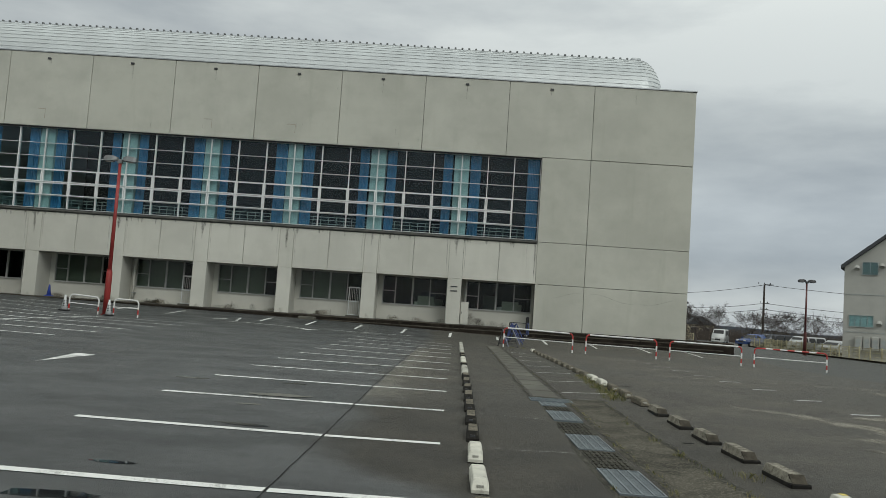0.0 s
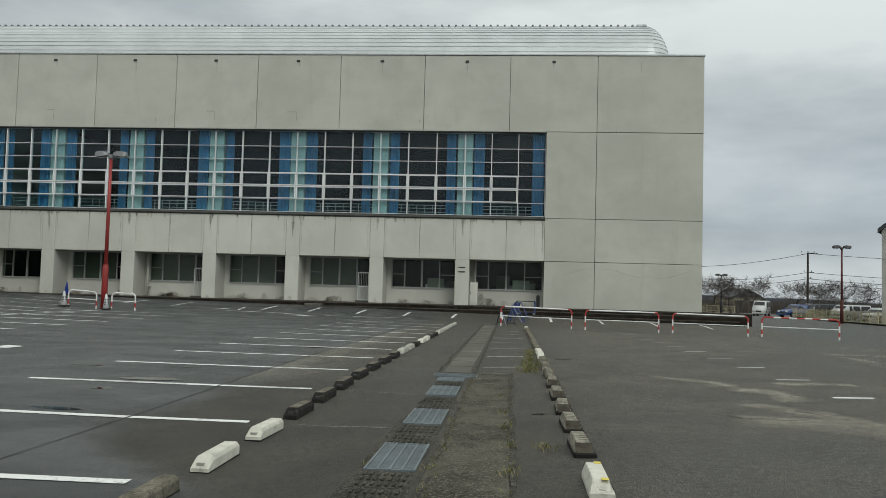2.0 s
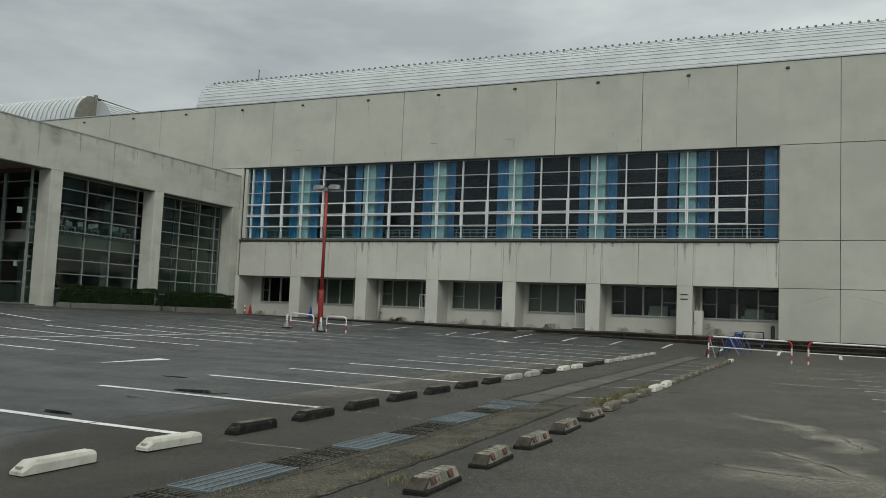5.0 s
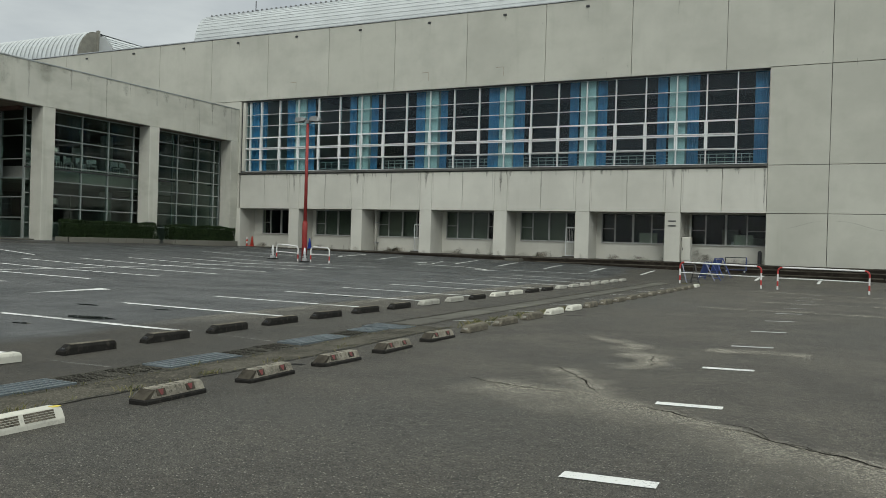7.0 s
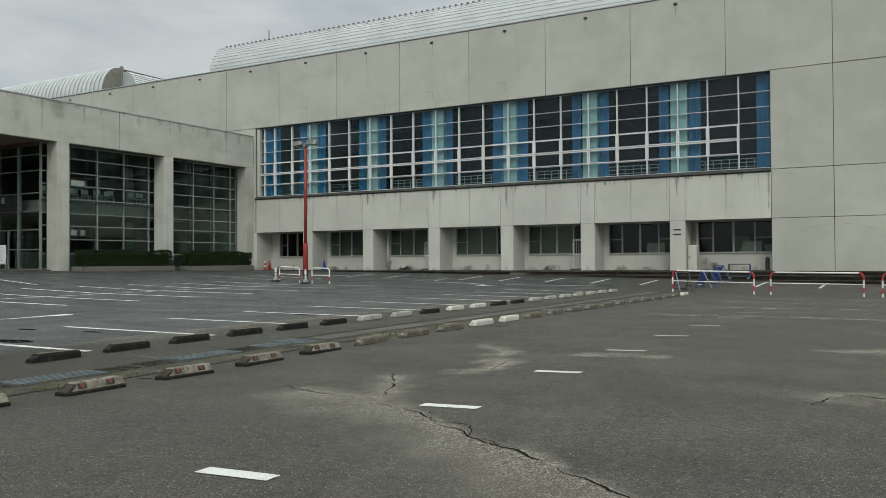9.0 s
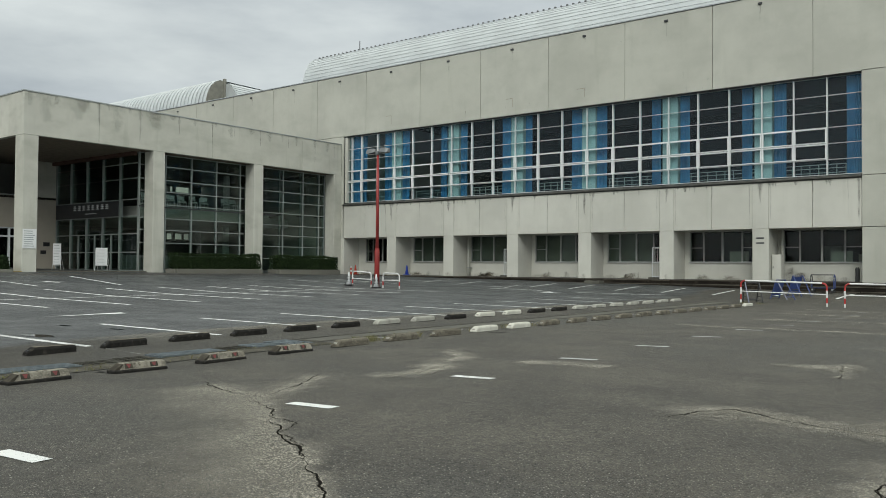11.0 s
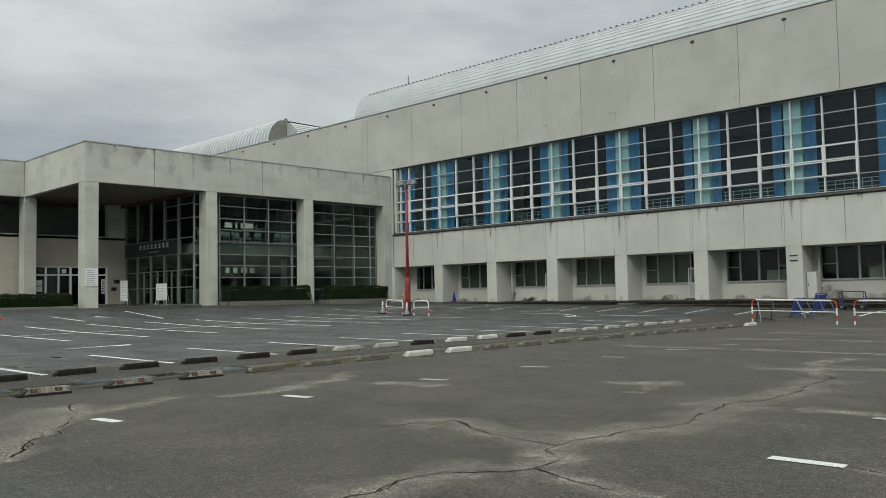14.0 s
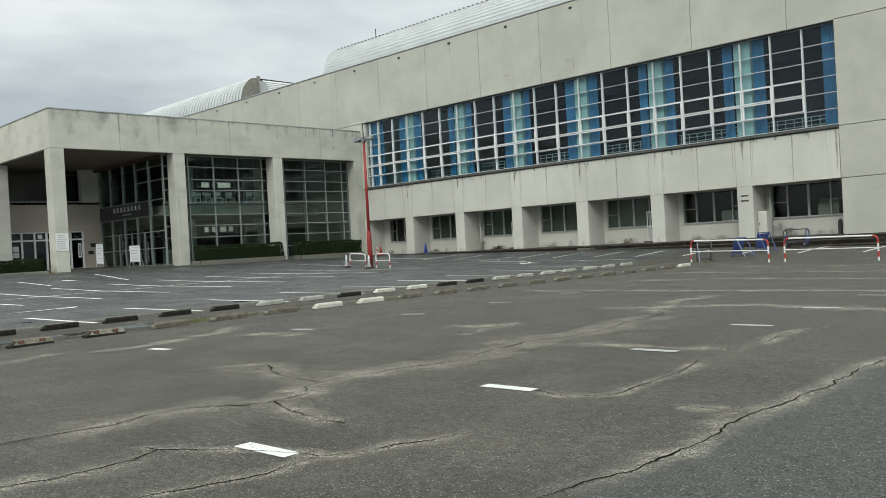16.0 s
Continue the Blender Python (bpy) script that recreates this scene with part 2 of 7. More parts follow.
def faded_paint(name, strength, low=(0.20, 0.185, 0.15), high=(0.33, 0.305, 0.25), one_sided=False):
    """Nearly gone paint or pale lime bloom: lets the asphalt below show through, soft towards its edges (v of the UV)."""
    m, n, l, p = nodes_of(name)
    co = place_of(n)
    uv = n.new("ShaderNodeUVMap")
    sep = n.new("ShaderNodeSeparateXYZ")
    l.new(uv.outputs[0], sep.inputs[0])
    v = sep.outputs["Y"]
    hat = calc(n, l, "SUBTRACT", 1.0, calc(n, l, "ABSOLUTE", calc(n, l, "SUBTRACT", calc(n, l, "MULTIPLY", v, 2.0), 1.0), 0.0))
    if one_sided:
        hat = calc(n, l, "MULTIPLY", calc(n, l, "POWER", v, 1.3), ramp(n, l, v, 0.5, 1.0, 1.0, 1.35))
    u = sep.outputs["X"]
    ends = calc(n, l, "SUBTRACT", 1.0, calc(n, l, "ABSOLUTE", calc(n, l, "SUBTRACT", calc(n, l, "MULTIPLY", u, 2.0), 1.0), 0.0))
    a, b = noise_at(n, l, co, 1.7, 7.0, 0.66), noise_at(n, l, co, 90.0, 3.0, 0.75)
    k = calc(n, l, "ADD", hat, calc(n, l, "MULTIPLY", calc(n, l, "SUBTRACT", a, 0.5), 1.6 if one_sided else 2.6))
    k = ramp(n, l, k, 0.05, 1.25)
    k = calc(n, l, "MULTIPLY", k, ramp(n, l, ends, 0.0, 0.25))
    k = calc(n, l, "MULTIPLY", k, ramp(n, l, b, 0.40, 0.58, 0.35, 1.0))
    grit = n.new("ShaderNodeTexVoronoi")
    grit.inputs["Scale"].default_value = 90.0
    l.new(co, grit.inputs["Vector"])
    hue = n.new("ShaderNodeSeparateColor")
    l.new(grit.outputs["Color"], hue.inputs[0])
    k = calc(n, l, "MULTIPLY", k, ramp(n, l, hue.outputs[0], 0.15, 0.85, 0.25, 1.15))
    k = calc(n, l, "MULTIPLY", k, strength)
    clear = n.new("ShaderNodeBsdfTransparent")
    mix = n.new("ShaderNodeMixShader")
    l.new(k, mix.inputs[0])
    l.new(clear.outputs[0], mix.inputs[1])
    l.new(p.outputs[0], mix.inputs[2])
    l.new(mix.outputs[0], n["Material Output"].inputs[0])
    c = mixed(n, l, a, low, high)
    l.new(c, p.inputs["Base Color"])
    p.inputs["Roughness"].default_value = 0.9
    return m


def thin_glass(name, tint, gloss=1.5):
    """A thin pane: clear, slightly tinted, mirroring by its angle."""
    m, n, l, p = nodes_of(name)
    n.remove(p)
    clear = n.new("ShaderNodeBsdfTransparent")
    clear.inputs[0].default_value = (*tint, 1)
    shine = n.new("ShaderNodeBsdfGlossy")
    shine.inputs["Roughness"].default_value = 0.02
    wave = noise_at(n, l, place_of(n), 0.9, 2.0)
    b = n.new("ShaderNodeBump")
    b.inputs["Strength"].default_value, b.inputs["Distance"].default_value = 0.06, 0.02
    l.new(wave, b.inputs["Height"])
    l.new(b.outputs[0], shine.inputs["Normal"])
    base = ((gloss - 1) / (gloss + 1)) ** 2
    lw = n.new("ShaderNodeLayerWeight")
    lw.inputs["Blend"].default_value = 0.5
    rise = calc(n, l, "MULTIPLY", calc(n, l, "POWER", lw.outputs["Facing"], 5.0), 1 - base)
    mix = n.new("ShaderNodeMixShader")
    l.new(calc(n, l, "ADD", rise, base), mix.inputs[0])
    l.new(clear.outputs[0], mix.inputs[1])
    l.new(shine.outputs[0], mix.inputs[2])
    l.new(mix.outputs[0], n["Material Output"].inputs[0])
    return m


def leaf_stuff(name, a, b):
    m, n, l, p = nodes_of(name)
    geo = n.new("ShaderNodeNewGeometry")
    c = mixed(n, l, geo.outputs["Random Per Island"], a, b)
    l.new(c, p.inputs["Base Color"])
    p.inputs["Roughness"].default_value = 0.75
    p.inputs["Specular IOR Level"].default_value = 0.15
    return m


ASPHALT = asphalt()
PAINT = paint_line()
PAINT_OLD = paint_line("old_road_paint", 0.55)
BLOOM = faded_paint("lime_bloom", 1.0, (0.22, 0.205, 0.165), (0.42, 0.39, 0.325))
HALO = faded_paint("lime_halo", 0.85, (0.21, 0.195, 0.158), (0.37, 0.345, 0.285), one_sided=True)
DRY_FILM = faded_paint("dry_asphalt_film", 0.95, (0.16, 0.15, 0.125), (0.24, 0.225, 0.185), one_sided=True)
FADED = faded_paint("faded_paint", 0.6)
LINE_WORN = faded_paint("worn_line_paint", 1.0, (0.32, 0.32, 0.30), (0.55, 0.55, 0.52))
WALL = concrete("painted_concrete", (0.508, 0.508, 0.445), 0.5, 0.0, False, 0.16)
WALL_LOW = concrete("pale_concrete", (0.578, 0.573, 0.512), 0.45, 3.0)
ANNEX = concrete("annex_concrete", (0.56, 0.555, 0.487), 0.9, 7.0, False, 0.38)
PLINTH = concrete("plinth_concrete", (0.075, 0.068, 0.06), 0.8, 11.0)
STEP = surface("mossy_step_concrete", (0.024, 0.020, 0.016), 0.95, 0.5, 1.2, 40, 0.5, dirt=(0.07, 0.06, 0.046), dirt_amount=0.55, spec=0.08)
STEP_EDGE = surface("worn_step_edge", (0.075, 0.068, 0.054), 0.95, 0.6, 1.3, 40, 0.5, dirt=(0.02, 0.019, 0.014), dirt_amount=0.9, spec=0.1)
KERB = concrete("kerb_concrete", (0.17, 0.165, 0.14), 0.5, 21.0, False, 0.4)
SLAB = concrete("gutter_concrete", (0.090, 0.086, 0.072), 0.5, 17.0, False, 0.35)
FILM = faded_paint("algae_film", 0.45, (0.20, 0.205, 0.165), (0.30, 0.30, 0.25))
PORCH = concrete("porch_plaster", (0.50, 0.45, 0.37), 0.5, 5.0, False, 0.2)
JOINT = surface("joint_sealant", (0.09, 0.09, 0.085), 0.8, 0.2)
FRAME_WHITE = surface("white_window_frame", (0.80, 0.82, 0.81), 0.4, 0.08, 2.0, 30, 0.03)
ALU_DULL = surface("dull_aluminium", (0.36, 0.365, 0.345), 0.5, 0.25, 2.0, 30, 0.03, dirt=(0.10, 0.095, 0.08), dirt_amount=0.5)
ALU = surface("pale_aluminium", (0.62, 0.64, 0.63), 0.45, 0.12, 2.0, 30, 0.03)
ALU_GREY = surface("grey_aluminium", (0.36, 0.385, 0.375), 0.5, 0.15, 2.0, 30, 0.03, 0.2)
# stained metal, kept dark so its colour carries the sill's shadow line
SILL_METAL = surface("stained_shaded_sill_metal", (0.085, 0.085, 0.075), 0.7, 0.4, 3.0, 30, 0.05, dirt=(0.04, 0.04, 0.035), dirt_amount=0.8)
ANNEX_FRAME = surface("annex_window_frame", (0.27, 0.30, 0.285), 0.5, 0.2, 2.0, 30, 0.03, 0.2)
DARK_METAL = surface("dark_metal", (0.035, 0.036, 0.038), 0.5, 0.2)
GALV = surface("galvanised_steel", (0.42, 0.44, 0.45), 0.42, 0.2, 4.0, 40, 0.05, 0.7)
CLIP = surface("dark_steel_clip", (0.16, 0.165, 0.165), 0.5, 0.2, 4.0, 40, 0.05, 0.5)
ROOF = surface("roof_steel", (0.51, 0.54, 0.54), 0.42, 0.12, 0.6, 20, 0.04, 0.25)
TAN = surface("tan_gable_panel", (0.22, 0.215, 0.18), 0.8, 0.2)
CURTAIN = surface("blue_curtain_cloth", (0.09, 0.27, 0.44), 0.85, 0.3, 1.5, 90, 0.1)
INSIDE_PALE = surface("inner_column_paint", (0.52, 0.55, 0.49), 0.8, 0.1)
# near-black tone: the unlit depth of the rooms is put into colour
INSIDE_SHADE = surface("interior_shade_tone", (0.015, 0.020, 0.023), 0.85, 0.3, 0.4)
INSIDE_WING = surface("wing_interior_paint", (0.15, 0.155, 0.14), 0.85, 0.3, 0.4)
INSIDE_MID = surface("interior_wall_paint", (0.30, 0.30, 0.27), 0.85, 0.3, 0.4)
BLIND = surface("grey_blind_cloth", (0.15, 0.155, 0.13), 0.85, 0.25, 0.8)
GLASS = thin_glass("window_glass", (0.78, 0.90, 0.93), 1.41)
GLASS_LOW = thin_glass("low_window_glass", (0.78, 0.84, 0.81), 1.28)
GLASS_GREEN = thin_glass("green_tinted_glass", (0.74, 0.82, 0.79), 1.52)
GLASS_DARK = thin_glass("dim_window_glass", (0.42, 0.46, 0.46), 1.35)
RED = surface("red_paint", (0.30, 0.032, 0.028), 0.55, 0.25, 2.0, 60, 0.08, dirt=(0.16, 0.04, 0.03), dirt_amount=0.5)
BAR_RED = surface("barrier_red_paint", (0.42, 0.035, 0.03), 0.45, 0.2, 3.0)
BAR_WHITE = surface("barrier_white_paint", (0.72, 0.72, 0.70), 0.45, 0.12, 3.0, dirt=(0.35, 0.33, 0.30), dirt_amount=0.4)
STOP_WHITE = surface("white_wheel_stop", (0.52, 0.51, 0.44), 0.75, 0.2, 4.0, 70, 0.2, dirt=(0.18, 0.17, 0.14), dirt_amount=0.55)
STOP_PALE = surface("pale_wheel_stop", (0.34, 0.335, 0.29), 0.8, 0.25, 4.0, 70, 0.2, dirt=(0.12, 0.115, 0.095), dirt_amount=0.6)
STOP_GREY = surface("weathered_wheel_stop", (0.135, 0.122, 0.095), 0.95, 0.55, 6.0, 80, 0.5, dirt=(0.035, 0.034, 0.028), dirt_amount=0.9, spec=0.15, grit=0.25)
# dark tone of the stop ends: moss and their shade in one colour
STOP_END = surface("shaded_mossy_stop_end", (0.060, 0.053, 0.041), 0.95, 0.5, 8.0, 80, 0.5, dirt=(0.02, 0.019, 0.015), dirt_amount=0.8, spec=0.15)
STOP_DARK = surface("dark_wheel_stop", (0.017, 0.016, 0.014), 0.9, 0.4, 6.0, 80, 0.4, dirt=(0.075, 0.07, 0.055), dirt_amount=0.6, spec=0.2)
STOP_REFL = surface("sunbleached_wheel_stop", (0.215, 0.20, 0.162), 0.9, 0.55, 9.0, 80, 0.5, dirt=(0.045, 0.042, 0.03), dirt_amount=0.85, spec=0.15, grit=0.12)
LAMP_GREY = surface("floodlight_grey", (0.20, 0.21, 0.21), 0.45, 0.25, 6.0, 40, 0.05, 0.3)
REFLECT = surface("red_reflector", (0.13, 0.017, 0.015), 0.5, 0.3, 20.0)
YELLOW = surface("yellow_sticker", (0.62, 0.50, 0.05), 0.5, 0.1)
BLACK = surface("black_plastic", (0.02, 0.02, 0.02), 0.6, 0.2)
NAVY = surface("navy_table_top", (0.012, 0.017, 0.05), 0.6, 0.3, 4.0)
BLUE = surface("blue_steel_paint", (0.035, 0.06, 0.19), 0.5, 0.25, 4.0)
CONE_RED = surface("red_cone_plastic", (0.50, 0.06, 0.035), 0.5, 0.2, 4.0)
CONE_BLUE = surface("blue_cone_plastic", (0.03, 0.07, 0.38), 0.5, 0.2, 4.0)
WHITE = surface("white_sheet", (0.74, 0.75, 0.74), 0.6, 0.06)
CRACK = surface("crack_shadow", (0.015, 0.014, 0.012), 1.0, 0.3, 5, 50, 0, spec=0.0)
SEAM = surface("dark_asphalt_mark", (0.022, 0.022, 0.021), 0.9, 0.5, 2.0, 50, 0.3, spec=0.1)
STAIN = faded_paint("rain_stain", 0.6, (0.20, 0.195, 0.165), (0.28, 0.27, 0.235))
STAIN_MOSS = faded_paint("mossy_stain", 0.95, (0.022, 0.019, 0.010), (0.075, 0.062, 0.036))
STAIN_BROWN = faded_paint("brown_dirt_stain", 0.55, (0.16, 0.13, 0.085), (0.26, 0.23, 0.17))
RUST = surface("rust_mark", (0.34, 0.31, 0.25), 0.9, 0.4, 6.0)
BEAM = surface("brown_beam_paint", (0.09, 0.045, 0.032), 0.7, 0.25)
TRESTLE_PALE = surface("pale_trestle_steel", (0.20, 0.21, 0.27), 0.5, 0.2)
STAIN_DARK = faded_paint("dark_rain_stain", 0.95, (0.05, 0.047, 0.04), (0.12, 0.115, 0.098))
GRATE = surface("grating_steel", (0.14, 0.167, 0.18), 0.5, 0.25, 3.0, 50, 0.1, 0.3)
BARK = surface("bark", (0.045, 0.036, 0.030), 0.9, 0.3, 5.0)
SOIL = surface("gutter_soil", (0.046, 0.044, 0.036), 0.95, 0.6, 2.2, 45, 1.0, dirt=(0.12, 0.115, 0.095), dirt_amount=0.8, spec=0.15, grit=0.6)
LEAF = leaf_stuff("hedge_leaf", (0.006, 0.013, 0.005), (0.026, 0.046, 0.014))
WEED = leaf_stuff("weed_leaf", (0.045, 0.065, 0.018), (0.26, 0.225, 0.11))
SOFFIT = surface("soffit_board", (0.20, 0.165, 0.125), 0.85, 0.25)
YELLOW_TILE = surface("tactile_paving", (0.34, 0.26, 0.05), 0.8, 0.3, 6.0)


# ---- building helpers ----
def box(bm, x0, x1, y0, y1, z0, z1, bevel=0.0):
    v = [bm.verts.new(p) for p in ((x0, y0, z0), (x1, y0, z0), (x1, y1, z0), (x0, y1, z0), (x0, y0, z1), (x1, y0, z1), (x1, y1, z1), (x0, y1, z1))]
    f = [bm.faces.new([v[i] for i in q]) for q in ((3, 2, 1, 0), (4, 5, 6, 7), (0, 1, 5, 4), (1, 2, 6, 5), (2, 3, 7, 6), (3, 0, 4, 7))]
    if bevel:
        bmesh.ops.bevel(bm, geom=list({e for g in f for e in g.edges}), offset=bevel, segments=1, affect="EDGES")
    return bm


def block(x0, x1, y0, y1, z0, z1, bevel=0.0):
    return box(bmesh.new(), x0, x1, y0, y1, z0, z1, bevel)


def tube(bm, points, radius, sides=8, caps=True):
    """A round bar along points; radius: one number, or one for each point."""
    points = [Vector(p) for p in points]
    rad = radius if isinstance(radius, (list, tuple)) else [radius] * len(points)
    rings, up = [], Vector((0.13, 0.27, 1)).normalized()
    for i, p in enumerate(points):
        d = (points[min(i + 1, len(points) - 1)] - points[max(i - 1, 0)]).normalized()
        a = d.cross(up)
        a = a.normalized() if a.length > 0.05 else d.cross(Vector((1, 0, 0))).normalized()
        b = d.cross(a)
        rings.append([bm.verts.new(p + rad[i] * (math.cos(t) * a + math.sin(t) * b)) for t in (2 * math.pi * k / sides for k in range(sides))])
    for r, s in zip(rings, rings[1:]):
        for k in range(sides):
            bm.faces.new((r[k], r[(k + 1) % sides], s[(k + 1) % sides], s[k]))
    if caps:
        bm.faces.new(rings[0][::-1])
        bm.faces.new(rings[-1])
    return bm


def prism(bm, outline, a, b, axis="y"):
    """An outline of 2D points pushed from a to b along an axis; the outline lies in the other two axes, in their order."""
    def at(p, v):
        return {"x": (v, p[0], p[1]), "y": (p[0], v, p[1]), "z": (p[0], p[1], v)}[axis]
    lo, hi = [bm.verts.new(at(p, a)) for p in outline], [bm.verts.new(at(p, b)) for p in outline]
    k = len(outline)
    for i in range(k):
        bm.faces.new((lo[i], lo[(i + 1) % k], hi[(i + 1) % k], hi[i]))
    bm.faces.new(lo[::-1])
    bm.faces.new(hi)
    bmesh.ops.recalc_face_normals(bm, faces=bm.faces[:])
    return bm


def ring_frame(bm, x0, x1, y0, y1, z0, z1, w):
    """A window frame as one closed ring, w wide, in the xz plane."""
    out = [(x0, z0), (x1, z0), (x1, z1), (x0, z1)]
    inn = [(x0 + w, z0 + w), (x1 - w, z0 + w), (x1 - w, z1 - w), (x0 + w, z1 - w)]
    v = [[bm.verts.new((p[0], y, p[1])) for p in q] for q, y in ((out, y0), (out, y1), (inn, y1), (inn, y0))]
    for a, b in zip(v, v[1:] + v[:1]):
        for i in range(4):
            bm.faces.new((a[i], a[(i + 1) % 4], b[(i + 1) % 4], b[i]))
    return bm


def mesh_of(name, bm, material):
    bmesh.ops.recalc_face_normals(bm, faces=bm.faces[:])
    me = bpy.data.meshes.new(name)
    bm.to_mesh(me)
    bm.free()
    me.materials.append(material)
    return me


def part(name, bm, material, parent=None, label="", smooth=False):
    me = mesh_of(name, bm, material)
    if smooth:
        for f in me.polygons:
            f.use_smooth = True
    ob = new(name, me)
    ob.parent = parent
    return tagged(ob, label)


def repeat(name, me, parent, m):
    """One more object on a mesh that others share."""
    ob = new(name, me)
    ob.parent = parent
    ob.matrix_basis = m
    return ob


def thing(name, label, category, group="", at=(0, 0, 0), turn=0.0, kind=""):
    ob = new(name)
    ob.empty_display_size = 0.2
    ob.matrix_basis = pose(*at, 0, 0, turn)
    return tagged(ob, label, category, group, kind)


def smooth_step(a, b, v):
    v = min(1.0, max(0.0, (v - a) / (b - a)))
    return v * v * (3 - 2 * v)


NEAR = ((-70, -30, -15, -7.6, 0, 1.6, 3.1, 7.3, 13.5, 40, 90), (1.6, 0.85, 0.12, -0.095, -0.12, -0.16, -0.10, 0.015, -0.01, -0.25, -0.6))
MID = ((-70, -30, -15, -7, 2, 5, 9, 16.5, 40, 90), (1.3, 0.80, 0.18, 0.08, -0.06, -0.12, -0.15, -0.24, -0.4, -0.6))
RISE = ((8.0, 11.5, 13.2, 14.5, 16.0, 18.0, 21.0), (-0.045, -0.026, 0.0, 0.024, 0.044, 0.058, 0.066))
FOOT = ((-70, -30, -6, 13, 30, 90), (1.0, 0.68, 0.38, 0.0, -0.25, -0.6))


def ground_z(x, y):
    """The lot: a shallow gutter at x = 1.6, rising to the entrance in the west and to the hall in the north."""
    n, m, f = (float(np.interp(x, *k)) for k in (NEAR, MID, FOOT))
    lift = float(np.interp(y, *RISE))
    if lift > 0:
        n += lift * smooth_step(-10, -5, x) * (1 - smooth_step(3.4, 6.5, x))
    else:
        n += lift * smooth_step(-6.5, -1, x) * (1 - smooth_step(0.4, 1.3, x))
    z = n + (m - n) * smooth_step(20, 39, y)
    return z + (f - z) * smooth_step(40, 47.5, y)


def on_ground(bm, x, y, lift):
    return bm.verts.new((x, y, ground_z(x, y) + lift))


def ground_strip(bm, a, b, width, lift=0.006, step=0.7, ragged=0.0):
    """A flat strip of paint from a to b that follows the ground."""
    a, b = Vector(a), Vector(b)
    d = (b - a).normalized()
    side = Vector((-d.y, d.x)) * width / 2
    k = max(1, int((b - a).length / step))
    last = None
    for i in range(k + 1):
        c = a.lerp(b, i / k)
        j = [random.uniform(-ragged, ragged) for _ in range(2)]
        p, q = c - side * (1 + j[0]), c + side * (1 + j[1])
        now = (on_ground(bm, p.x, p.y, lift), on_ground(bm, q.x, q.y, lift))
        if last:
            bm.faces.new((last[0], now[0], now[1], last[1]))
        last = now
    return bm


# ---- the ground ----
def lot_ground():
    xs = sorted({-2500, -1200, -600, -300, -180, -120, -90, -75, -62, 150, 260, 500, 1000, 2500, 110, 85, 65} | {round(-52 + 1.0 * i, 3) for i in range(105)} | {round(-2 + 0.5 * i, 3) for i in range(20)} | {-7.6, 1.6, 3.1, 7.3, 13.5, 16.5})
    ys = sorted({-2500, -1000, -400, -150, -70, -35, 75, 90, 110, 140, 200, 350, 700, 1400, 2500} | {round(-16 + 1.0 * i, 3) for i in range(83)} | {round(38.5 + 1.0 * i, 3) for i in range(12)} | {8.5 + i for i in range(9)})
    bm = bmesh.new()
    grid = [[on_ground(bm, x, y, 0.0) for x in xs] for y in ys]
    for r, s in zip(grid, grid[1:]):
        for i in range(len(xs) - 1):
            bm.faces.new((r[i], r[i + 1], s[i + 1], s[i]))
    ob = part("ground", bm, ASPHALT, None, "", True)
    return tagged(ob, "worn grey asphalt car park, damp on its western half", "car park", kind="structure")


lot_ground()


# ---- the sports hall ----
BAYS = range(7)
HEAD, SILL = 10.72, 5.90
ROWS_Z = (5.90, 6.65, 7.44, 8.23, 9.02, 9.81, 10.72)
HALL_W, HALL_E, HALL_TOP = -63.0, 13.15, 15.25


